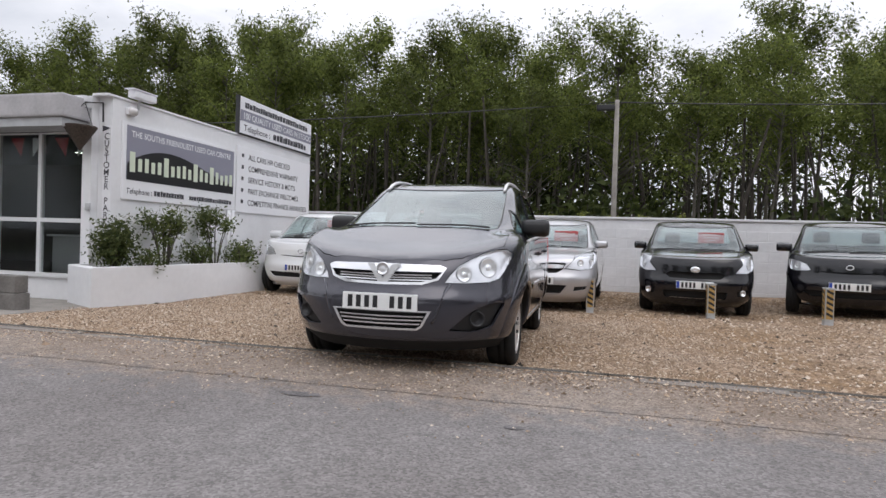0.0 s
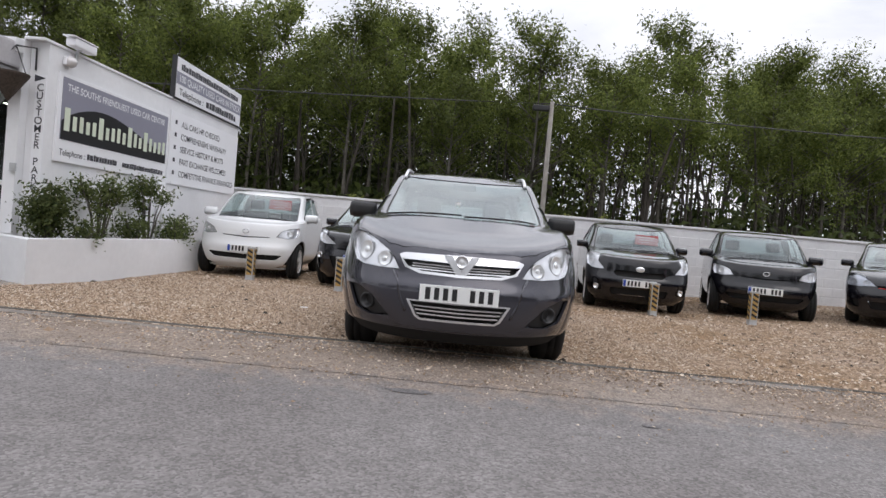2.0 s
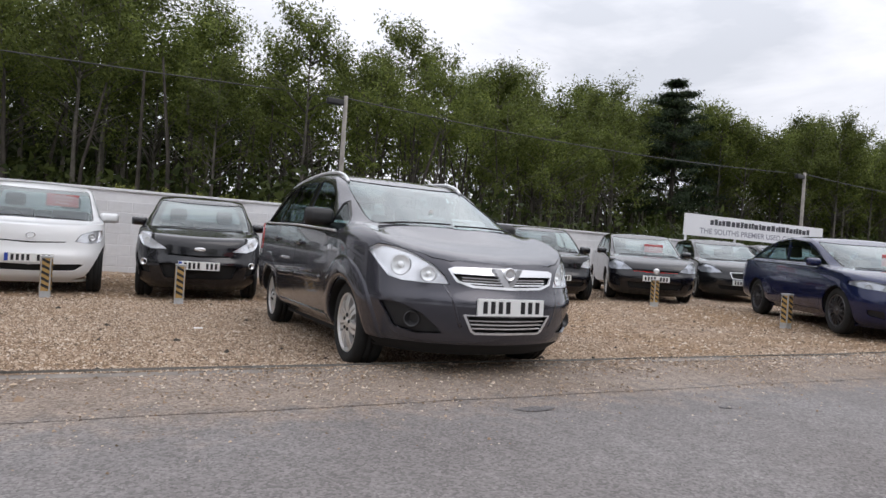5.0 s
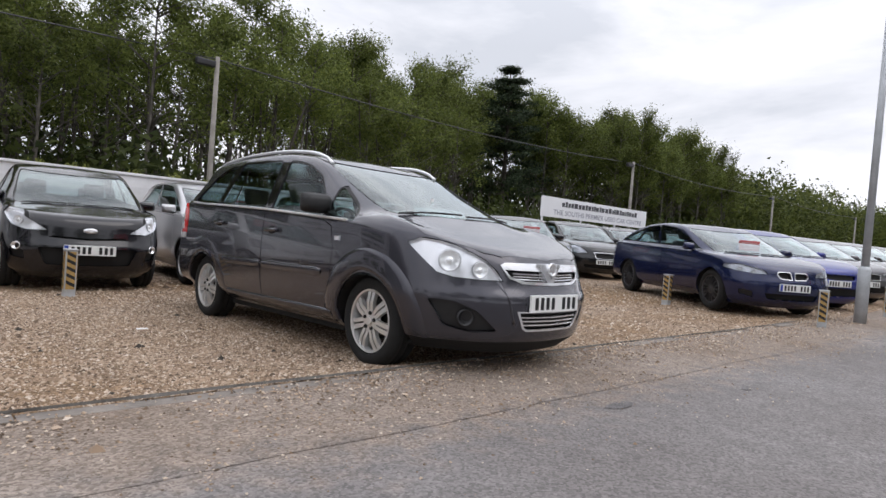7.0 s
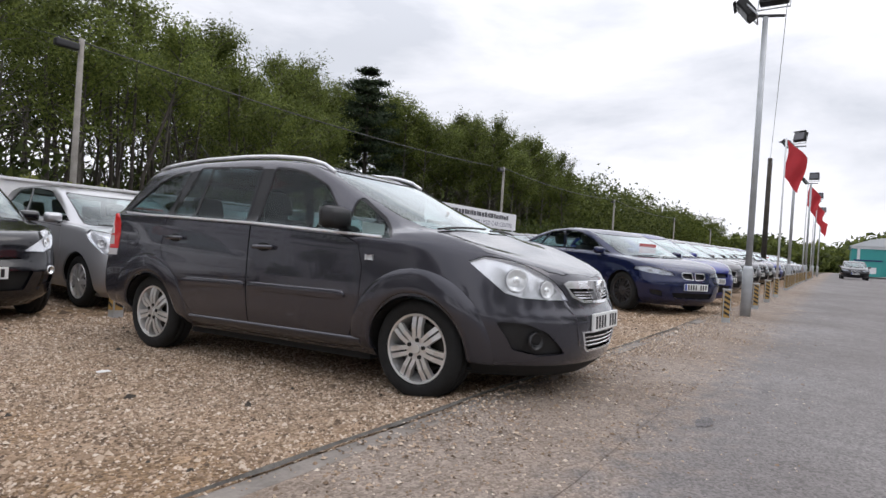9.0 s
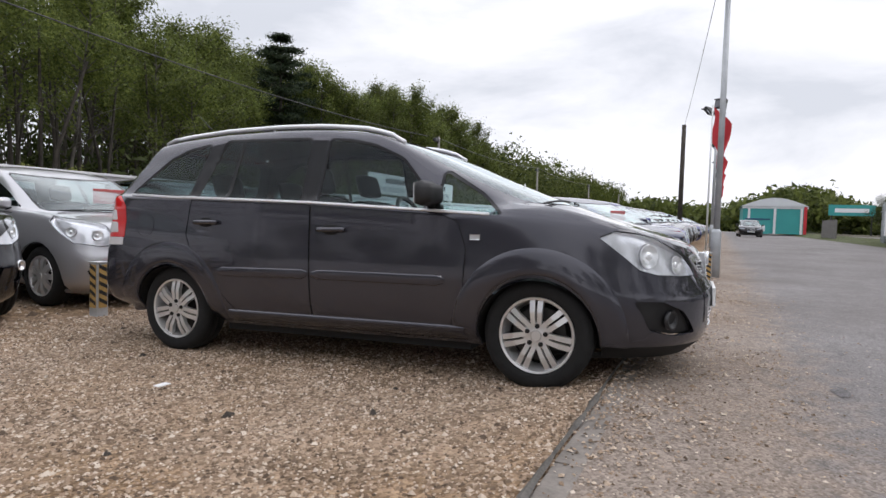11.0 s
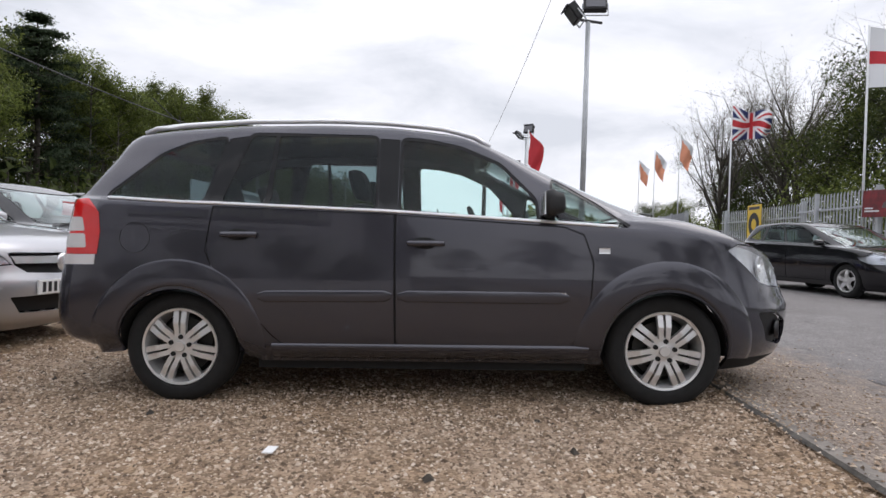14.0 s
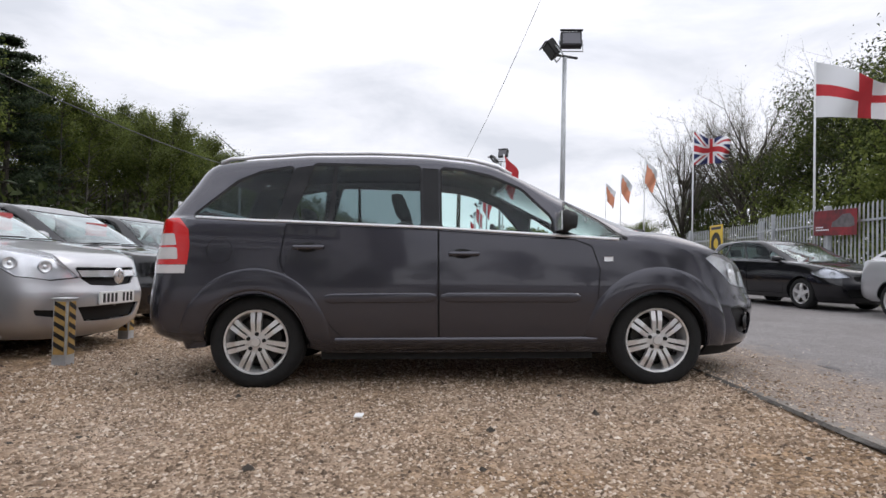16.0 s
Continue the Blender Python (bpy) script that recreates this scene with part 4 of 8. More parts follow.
def skin(shell, features, nu=84, nv=None):
    """Cut the half skin along the patches: class by class, points and triangles."""
    K = shell.K
    nv = nv or 7 * (K - 1) + 1
    polys = []
    for f in features:
        axes, lo, hi = VIEWS[f.view]
        lo, hi = f.lo or lo, f.hi or hi
        pts = []
        if f.view == "uv":
            polys.append([(a * SU, b * SV) for a, b in dense([(a * SU, b * SV) for a, b in f.poly], 0.12) for a, b in [(a / SU, b / SV)]])
            continue
        for q in dense(f.poly, 0.05):
            a, b = q[0], q[1]
            if f.view == "3d":
                u, v = shell.find(q, axes, lo, hi)
                pts.append((u * SU, v * SV))
                continue
            p = {"side": (0, a, b), "front": (a, 0, b), "rear": (a, 0, b), "top": (a, b, 0)}[f.view]
            u, v = shell.find(p, axes, lo, hi)
            if f.view != "side" and a <= 0.003:
                u = 0.0 if u < 0.5 else 1.0
            pts.append((u * SU, v * SV))
        clean = [pts[0]]
        for q in pts[1:]:
            if abs(q[0] - clean[-1][0]) + abs(q[1] - clean[-1][1]) > 1e-4:
                clean.append(q)
        polys.append(clean)
    us, vs = np.linspace(0, 1, nu), np.linspace(0, K - 1, nv)
    gu, gv = np.meshgrid(us * SU, vs * SV)
    pts = list(zip(gu.ravel(), gv.ravel()))
    keep = np.ones(len(pts), bool)
    arr = np.array(pts)
    for poly in polys:
        P = np.array(poly)
        for i in range(len(P)):
            a, b = P[i], P[(i + 1) % len(P)]
            ab = b - a
            t = np.clip(((arr - a) @ ab) / (ab @ ab + 1e-12), 0, 1)
            d = np.linalg.norm(arr - a - t[:, None] * ab, axis=1)
            keep &= d > 0.012
    edge = (arr[:, 0] < 1e-6) | (arr[:, 0] > SU - 1e-6) | (arr[:, 1] < 1e-6) | (arr[:, 1] > SV * (K - 1) - 1e-6)
    keep |= edge
    verts = [Vector(p) for p in arr[keep]]
    edges = []
    for poly in polys:
        s = len(verts)
        verts += [Vector(p) for p in poly]
        edges += [(s + i, s + (i + 1) % len(poly)) for i in range(len(poly))]
    vo, eo, fo, *_ = geometry.delaunay_2d_cdt(verts, edges, [], 0, 1e-5)
    uv = np.array([(p.x / SU, p.y / SV) for p in vo])
    F = np.array(fo, int)
    P3 = shell.at(np.clip(uv[:, 0], 0, 1), np.clip(uv[:, 1], 0, K - 1))
    P3[uv[:, 0] < 1e-5, 0] = 0
    P3[uv[:, 0] > 1 - 1e-5, 0] = 0
    cen = uv[F].mean(axis=1)
    cls = np.array(["body"] * len(F), dtype=object)
    for f, poly in zip(features, polys):
        cls[inside(cen[:, 0] * SU, cen[:, 1] * SV, poly)] = f.cls
    e = 2e-3
    pu = shell.at(np.clip(uv[:, 0] + e, 0, 1), uv[:, 1]) - shell.at(np.clip(uv[:, 0] - e, 0, 1), uv[:, 1])
    pv = shell.at(uv[:, 0], np.clip(uv[:, 1] + 20 * e, 0, K - 1)) - shell.at(uv[:, 0], np.clip(uv[:, 1] - 20 * e, 0, K - 1))
    nrm = np.cross(pu, pv)
    ln = np.linalg.norm(nrm, axis=1, keepdims=True)
    nrm = np.where(ln > 1e-9, nrm / np.maximum(ln, 1e-9), np.array([0, 0, 1.0]))
    mid = np.array([0.0, P3[:, 1].mean(), 0.6])
    flip = ((P3 - mid) * nrm).sum(axis=1) < 0
    nrm[flip] *= -1
    return P3, F, cls, nrm


def extract(P3, F, cls, nrm, name, offset=0.0, rim=0.0):
    """Points, faces and skirts of one class, moved along the normal."""
    sel = F[cls == name]
    if not len(sel):
        return None
    ids = np.unique(sel)
    back = {int(a): i for i, a in enumerate(ids)}
    V = [tuple(P3[a] + offset * nrm[a]) for a in ids]
    faces = []
    count = {}
    for f in sel:
        a, b, c = (int(i) for i in f)
        g = np.cross(P3[b] - P3[a], P3[c] - P3[a])
        if g @ (nrm[a] + nrm[b] + nrm[c]) < 0:
            b, c = c, b
        faces.append((back[a], back[b], back[c]))
        for e in ((a, b), (b, c), (c, a)):
            k = (min(e), max(e))
            count.setdefault(k, []).append(e)
    if rim:
        low = {}
        for k, es in count.items():
            if len(es) == 1:
                a, b = es[0]
                if P3[a][0] == 0 and P3[b][0] == 0:
                    continue
                for q in (a, b):
                    if q not in low:
                        low[q] = len(V)
                        V.append(tuple(P3[q] + (offset - rim) * nrm[q]))
                faces.append((back[b], back[a], low[a], low[b]))
    return V, faces


def mirrored(V, faces):
    n = len(V)
    return V + [(-x, y, z) for x, y, z in V], faces + [tuple(i + n for i in f[::-1]) for f in faces]


def patch(name, data, material, parent, label="", sides="both"):
    """sides: both (one mesh over the middle), right (-x), left (+x)."""
    V, faces = data
    if sides == "both":
        V, faces = mirrored(V, faces)
    elif sides == "right":
        V, faces = [(-x, y, z) for x, y, z in V], [f[::-1] for f in faces]
    ob = mesh_from(name, V, faces, material, parent, smooth=True, label=label)
    me = ob.data
    bm = bmesh.new()
    bm.from_mesh(me)
    bmesh.ops.remove_doubles(bm, verts=bm.verts, dist=2e-4)
    for e in bm.edges:
        if len(e.link_faces) == 2 and e.calc_face_angle(0) > 0.7:
            e.smooth = False
    bm.to_mesh(me)
    bm.free()
    return ob


def wheel(R, rim_r, width, style, material, parent, m, seg=44):
    """A wheel whose outer face looks along +x: tyre, rim, disc."""
    w2 = width / 2
    w = new("wheel")
    w.parent = parent
    w.matrix_local = m
    prof = [(-w2 * 0.8, rim_r), (-w2, rim_r + 0.02), (-w2 * 1.02, (R + rim_r) / 2), (-w2 * 0.9, R - 0.02), (-w2 * 0.7, R - 0.003), (-0.02, R), (-0.018, R - 0.008), (-0.008, R - 0.008), (-0.006, R),
            (0.03, R), (0.032, R - 0.008), (0.042, R - 0.008), (0.044, R), (w2 * 0.7, R - 0.003), (w2 * 0.9, R - 0.02), (w2 * 1.02, (R + rim_r) / 2 + 0.01), (w2 * 1.0, rim_r + 0.02), (w2 * 0.92, rim_r + 0.004), (w2 * 0.8, rim_r)]
    part("tyre", lathe(prof, seg), M_TYRE, w, smooth=True)
    r = rim_r
    bm = lathe([(w2 * 0.86, r + 0.006), (w2 * 0.95, r), (w2 * 0.92, r - 0.012), (w2 * 0.6, r - 0.022), (0.0, r - 0.035), (-w2 * 0.7, r - 0.03)], seg)
    xo = w2 * 0.80

    def spoke(a, h0, h1, r0, r1, thick=0.03, bow=0.018, side=0.0, flare=0.0):
        ca, sa = math.cos(a), math.sin(a)
        q = []
        for rr, hh, dx, fl in ((r0, h0, bow * 0.6, 0.0), ((r0 + r1) / 2, (h0 + h1) / 2, bow, 0.5), (r1, h1, 0.0, 1.0)):
            off = side + flare * fl
            for s in (-1, 1):
                for x in (xo + dx, xo + dx - thick):
                    q.append(bm.verts.new((x, rr * ca - (s * hh + off) * sa, rr * sa + (s * hh + off) * ca)))
        for k in (0, 4):
            a0, b0, c0, d0 = q[k:k + 4]
            a1, b1, c1, d1 = q[k + 4:k + 8]
            for f in ((a0, c0, c1, a1), (b0, a0, a1, b1), (c0, d0, d1, c1)):
                bm.faces.new(f)

    hub = 0.075
    if style == "seven":
        for i in range(7):
            a = i * math.tau / 7 - 0.22
            for s in (-1, 1):
                spoke(a, 0.0125, 0.0165, hub * 0.7, r - 0.004, side=s * 0.0175, flare=s * 0.006)
    elif style == "many":
        for i in range(16):
            spoke(i * math.tau / 16, 0.008, 0.010, hub * 0.8, r - 0.006)
    elif style == "five":
        for i in range(5):
            spoke(i * math.tau / 5 + 0.3, 0.035, 0.028, hub * 0.8, r - 0.006)
    else:
        for i in range(9):
            spoke(i * math.tau / 9, 0.022, 0.030, hub * 0.8, r - 0.006)
    hubring = [(xo - 0.02, hub + 0.012), (xo + 0.008, hub), (xo + 0.012, 0.032), (xo + 0.02, 0.028), (xo + 0.02, 0.0005)]
    hb = lathe(hubring, 20)
    tmp = bpy.data.meshes.new("t")
    hb.to_mesh(tmp)
    hb.free()
    bm.from_mesh(tmp)
    part("rim", bm, material, w)
    if style == "seven":
        for i in range(5):
            a = i * math.tau / 5 + 0.2
            part("wheel_bolt", tube([(xo - 0.01, 0.055 * math.cos(a), 0.055 * math.sin(a)), (xo + 0.020, 0.055 * math.cos(a), 0.055 * math.sin(a))], 0.0135, 8), M_DEEPBLACK, w)
    # dark disc and black back plate stand for the shade between the spokes
    part("brake_disc", lathe([(-0.01, r - 0.06), (0.015, r - 0.06), (0.02, 0.06)], 24), M_DISC, w)
    part("wheel_back", lathe([(-0.03, r - 0.03), (-0.03, 0.001)], 20), M_DEEPBLACK, w)
    return w


def bars(parent, x0, x1, z, h, y, n, material=M_BLACKPRINT, name="plate_mark"):
    """Upright bars that stand for unreadable characters on a plate that faces -y."""
    step = (x1 - x0) / n
    for i in range(n):
        if i != n // 2:
            part(name, box(x0 + i * step + step * 0.22, x0 + (i + 1) * step - step * 0.22, y - 0.0015, y + 0.001, z - h / 2, z + h / 2), material, parent)


def seat(parent, x, y, z, high=0.62, w=0.25):
    s = part("seat", box(x - w, x + w, y - 0.5, y, z, z + 0.16, 0.05), M_INTERIOR, parent)
    bm = box(x - w, x + w, -0.07, 0.07, 0, high, 0.05)
    for v in bm.verts:
        v.co.y += y + v.co.z * 0.28
        v.co.z += z + 0.1
    part("seat_back", bm, M_INTERIOR, parent, smooth=True)
    bm = box(x - 0.13, x + 0.13, -0.05, 0.05, high + 0.03, high + 0.22, 0.045)
    for v in bm.verts:
        v.co.y += y + v.co.z * 0.28
        v.co.z += z + 0.1
    part("headrest", bm, M_INTERIOR, parent, smooth=True)


def mirror_part(parent, x, y, z, s, material, size=1.0):
    """Door mirror on the side s (-1 right, 1 left)."""
    k = size
    bm = box(-0.13 * k, 0.12 * k, -0.06 * k, 0.05 * k, -0.075 * k, 0.075 * k, 0.045 * k)
    for v in bm.verts:
        if v.co.y < 0:
            v.co.z *= 0.8
            v.co.x *= 0.9
        v.co += Vector((s * (x + 0.14 * k), y, z + 0.05 * k))
    m = part("door_mirror", bm, material, parent, smooth=True)
    bm = bmesh.new()
    add_tube(bm, [(s * (x - 0.03), y + 0.01, z - 0.04 * k), (s * (x + 0.06), y, z - 0.01)], [0.035 * k, 0.03 * k], 8)
    part("mirror_arm", bm, M_BLACK, m)
    bm = box(s * (x + 0.14 * k) - 0.105 * k, s * (x + 0.14 * k) + 0.105 * k, y + 0.046 * k, y + 0.053 * k, z + 0.05 * k - 0.06 * k, z + 0.05 * k + 0.06 * k)
    part("mirror_glass", bm, M_CHROME, m)


def arch(yc, R, z0, n=18):
    pts = [(yc - R, z0)]
    pts += [(yc - R * math.cos(k * math.pi / n), 0.30 + R * math.sin(k * math.pi / n)) for k in range(n + 1)]
    return pts + [(yc + R, z0)]


def build_car(c, name="car", label="", group="", m=None):
    """c: the numbers of one kind of car. Returns the Empty that holds its parts."""
    car = thing(name, label, "car", group, m)
    sh = Shell(c["rings"])
    R, wb = c["R"], c["wb"]
    feats = list(c["features"])
    ar = c.get("arch", R + 0.05)
    for yc in (0.0, wb):
        pts = arch(yc, ar, 0.0)
        pts = [(a, max(b, c["z0"] - 0.02)) for a, b in pts]
        feats.append(Feature("arch", "side", pts, (0.1, 0), (0.97, 4.0)))
    nu, per = c.get("grid", (54, 4))
    P3, F, cls, nrm = skin(sh, feats, nu, per * (sh.K - 1) + 1)
    for k, spec in c["classes"].items():
        mt, off, rim, sides, nm, lab = spec
        data = extract(P3, F, cls, nrm, k, off, rim)
        if data is None:
            continue
        for sd in ("both",) if sides == "both" else ("right", "left"):
            ob = patch(nm, data, mt, car, lab, sd)
            if k in ("lamp", "screen", "rear_screen", "window", "dark_window"):
                ob.visible_shadow = False
            if k == "lamp":
                bowl = extract(P3, F, cls, nrm, k, -0.03, -0.027)
                patch("reflector", bowl, M_REFLECTOR, ob, "silver reflector", sd)
                for i, (lx, ly, lz, lr) in enumerate(c.get("bulbs", ())):
                    sx = -1 if sd == "right" else 1
                    u, v = sh.find((lx, ly, lz), (0, 1, 2), (0, 2.2), (0.46, 4.6))
                    q = sh.at([u, u + 0.004, u], [v, v, v + 0.03])
                    nn = np.cross(q[1] - q[0], q[2] - q[0])
                    nn /= np.linalg.norm(nn) + 1e-9
                    if nn[1] > 0:
                        nn = -nn
                    q = q[0] - 0.027 * nn
                    ax = Vector((sx * nn[0] * 0.8, nn[1], nn[2] * 0.3)).normalized()
                    bm = lathe([(0.0, lr + 0.002), (0.009, lr), (0.010, lr - 0.004), (0.004, lr - 0.012), (0.002, lr * 0.4), (0.0015, 0.001)], 22)
                    b = part("lamp_bowl", bm, M_BOWL, ob, smooth=True)
                    b.matrix_local = Matrix.Translation((sx * q[0], q[1], q[2])) @ Vector((1, 0, 0)).rotation_difference(ax).to_matrix().to_4x4()
                    part("bulb", lathe([(0.0, lr * 0.34), (0.007, lr * 0.31), (0.010, lr * 0.16), (0.011, 0.001)], 14), M_BOWL, b, smooth=True)
                    part("lamp_ring", lathe([(0.002, lr + 0.005), (0.009, lr + 0.003), (0.009, lr - 0.001), (0.005, lr - 0.002)], 22), M_RIMGREY, b)
    # wheel wells, floor and cabin
    ww = c["W"] / 2
    for yc in (0.0, wb):
        for s in (-1, 1):
            wells = bmesh.new()
            n = 16
            outer, inner = [], []
            for k in range(n + 1):
                a = k * math.pi / n
                yy, zz = yc - (ar + 0.005) * math.cos(a), 0.28 + (ar + 0.005) * math.sin(a)
                q = sh.at(*sh.find((0, yy, max(zz, c["z0"] + 0.05)), (1, 2), (0.1, 0), (0.97, 4.5)))[0]
                outer.append(wells.verts.new((s * (q[0] - 0.012), yy, zz)))
                inner.append(wells.verts.new((s * (ww - 0.34), yy, zz)))
            for k in range(n):
                wells.faces.new((outer[k], outer[k + 1], inner[k + 1], inner[k]))
            wells.faces.new(inner)
            part("wheel_well", wells, M_DEEPBLACK, car)
    # with a tray the black floor hangs lower, to deepen the shade below
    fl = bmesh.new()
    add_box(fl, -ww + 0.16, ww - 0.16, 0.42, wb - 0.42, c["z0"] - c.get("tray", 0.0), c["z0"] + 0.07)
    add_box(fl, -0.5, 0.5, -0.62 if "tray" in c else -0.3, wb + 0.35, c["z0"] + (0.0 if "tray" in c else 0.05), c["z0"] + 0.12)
    part("floor_pan", fl, M_DEEPBLACK, car)
    z = c["seat_z"]
    for x in (-0.36, 0.36):
        seat(car, x, c["seat_y"], z)
    if c.get("rear_seats", True):
        for x in (-0.40, 0.40):
            seat(car, x, c["seat_y"] + 0.85, z + 0.03, 0.55, 0.28)
    dash = box(-ww + 0.2, ww - 0.2, c["dash_y"], c["dash_y"] + 0.42, c["dash_z"] - 0.32, c["dash_z"], 0.06)
    part("dashboard", dash, M_INTERIOR, car, smooth=True)
    bm = bmesh.new()
    cx, cy, cz = -0.36, c["dash_y"] + 0.58, c["dash_z"] - 0.06
    ring = [(cx + 0.18 * math.cos(a), cy + 0.18 * math.sin(a) * 0.4, cz + 0.18 * math.sin(a) * 0.92) for a in [k * math.tau / 20 for k in range(21)]]
    add_tube(bm, ring, 0.016, 6, False)
    add_tube(bm, [(cx - 0.17, cy, cz), (cx + 0.17, cy, cz)], 0.018, 6)
    add_tube(bm, [(cx, cy, cz), (cx, cy - 0.2, cz - 0.08)], 0.03, 8)
    part("steering_wheel", bm, M_BLACK, car)
    # wheels
    tw = c["track"] / 2
    for yc in (0.0, wb):
        for s in (-1, 1):
            mm = pose(s * tw, yc, R, 0, 0, 0 if s > 0 else 180)
            wheel(R, c["rim"], c.get("tyre_w", 0.2), c["style"], c.get("rim_mat", M_RIM), car, mm, c.get("wheel_seg", 26))
    # plate with bars
    if "plate" in c:
        py, pz = c["plate"]
        pl = part("number_plate", box(-0.26, 0.26, py - 0.008, py + 0.01, pz - 0.056, pz + 0.056, 0.004), M_PLATE, car)
        if c.get("plate_band"):
            part("plate_band", box(-0.255, -0.215, py - 0.0095, py - 0.004, pz - 0.05, pz + 0.05), M_PLATEBLUE, pl)
            bars(pl, -0.20, 0.24, pz, 0.079, py - 0.0085, 8)
        else:
            bars(pl, -0.235, 0.235, pz, 0.079, py - 0.0085, 8)
    my, mz, mx = c["mirror"]
    for s in (-1, 1):
        mirror_part(car, mx, my, mz, s, c.get("mirror_mat", c["paint"]), c.get("mirror_size", 1.0))
    # wipers
    if "wiper" in c:
        y0, z0, x0, slope = c["wiper"]
        for xa, xb in ((-0.62, -0.02), (0.0, 0.58)):
            bm = bmesh.new()
            pts = []
            for k in range(7):
                x = xa + (xb - xa) * k / 6
                uvp = sh.at(*sh.find((abs(x), y0 + 0.17 * x * x + 0.03 * k / 6, 0), (0, 1), (0, 5.0), (0.5, 8)))[0]
                pts.append((x, uvp[1], uvp[2] + 0.012))
            add_tube(bm, pts, 0.007, 6)
            part("wiper", bm, M_BLACK, car)
    return car, sh

# ---- kinds of car ----
def car_rings(fo, wb, ro, W, z0, waist, hoodf, cowl_y, cowl_z, belt, roof, roof_y0, roof_y1, roof_w, nose=0.06, pw=0.62, tail_in=0.10, rake_r=0.30, cowl_w=0.80, dfo=0.55, crown=0.035, hood_mid=None, wraps=(0.52, 0.38, 0.24), kf=0.05, drop=0.0, tail=1.0):
    """Rings from sill to roof for a car; y counts from the front axle, belt and roof are (y, z) lists."""
    hood_mid = hood_mid or (hoodf * 0.42 + cowl_z * 0.58)
    yr = wb + ro
    w = W / 2
    flat = lambda z: [(-2, z), (9, z)]
    belt_f = [(-fo - 0.1, hoodf)] + belt
    up = lambda z, k: [(-fo + 0.12, z - drop), (-0.46, z - drop * 0.8 + k * kf * 10), (-0.30, z - drop * 0.8 + k * kf * 10), (0.46, z), (wb - 0.46, z), (wb - 0.3, z + k * 0.5), (wb + 0.4, z + k * 0.8), (9, z + k * 0.8)]
    r0 = (-fo + 0.15, yr - 0.12, w - 0.12, dfo * 1.0, 0.4 * tail, up(z0, 0.10), pw)
    r1 = (-fo + 0.04, yr - 0.02, w - 0.04, dfo, 0.42 * tail, up(z0 + 0.11, 0.05), pw)
    r2 = (-fo, yr, w - 0.008, dfo, 0.42 * tail, flat(z0 + 0.28), pw)
    r3 = (-fo + nose * 0.4, yr - 0.02, w, dfo, 0.42 * tail, [(-fo, waist - 0.06), (0.2, waist), (9, waist + 0.03)], pw)
    r4 = (-fo + nose, yr - tail_in, w - 0.025, dfo, 0.40 * tail, belt_f, pw)
    r45 = (-fo * 0.45 + nose * 0.5 + cowl_y * 0.3, yr - tail_in - 0.02, (w - 0.025) * 0.42 + cowl_w * 0.58, dfo * 0.8, 0.38 * tail, [(-fo, hoodf + 0.06), (-fo * 0.5, hood_mid), (cowl_y, cowl_z - 0.03), (cowl_y + 0.45, lerp_table(belt, cowl_y + 0.45) + 0.018)] + [(a, b + 0.018) for a, b in belt if a > cowl_y + 0.5], 0.75)
    r5 = (cowl_y, yr - tail_in - 0.035, cowl_w, wraps[0], 0.36 * tail, [(cowl_y, cowl_z), (cowl_y + 0.25, cowl_z - 0.005), (cowl_y + 0.45, lerp_table(belt, cowl_y + 0.45) + 0.03)] + [(a, b + 0.03) for a, b in belt if a > cowl_y + 0.5], 0.72)
    r6 = (cowl_y + (roof_y0 - cowl_y) * 0.47, yr - tail_in - 0.035 - rake_r * 0.42, (cowl_w * 0.44 + roof_w * 0.56) + 0.018, wraps[1], 0.34 * tail,
          [(a, lerp_table([(q + 0.0, lerp_table(belt, q)) for q in (cowl_y, 1.0, 2.0, 3.0, 4.0)], a) * 0.5 + lerp_table(roof, a) * 0.5 + 0.03) for a in np.linspace(cowl_y, yr, 12)], 0.72)
    r7 = (roof_y0, roof_y1, roof_w, wraps[2], 0.20, roof, 0.75)
    r8 = (roof_y0 + 0.30, roof_y1 - 0.18, roof_w * 0.62, 0.2, 0.15, [(a, b + crown * 0.8) for a, b in roof], 0.8)
    r9 = (roof_y0 + 0.55, roof_y1 - 0.4, 0.0, 0.2, 0.15, [(a, b + crown * 1.1) for a, b in roof], 0.8)
    return [r0, r1, r2, r3, r4, r45, r5, r6, r7, r8, r9]


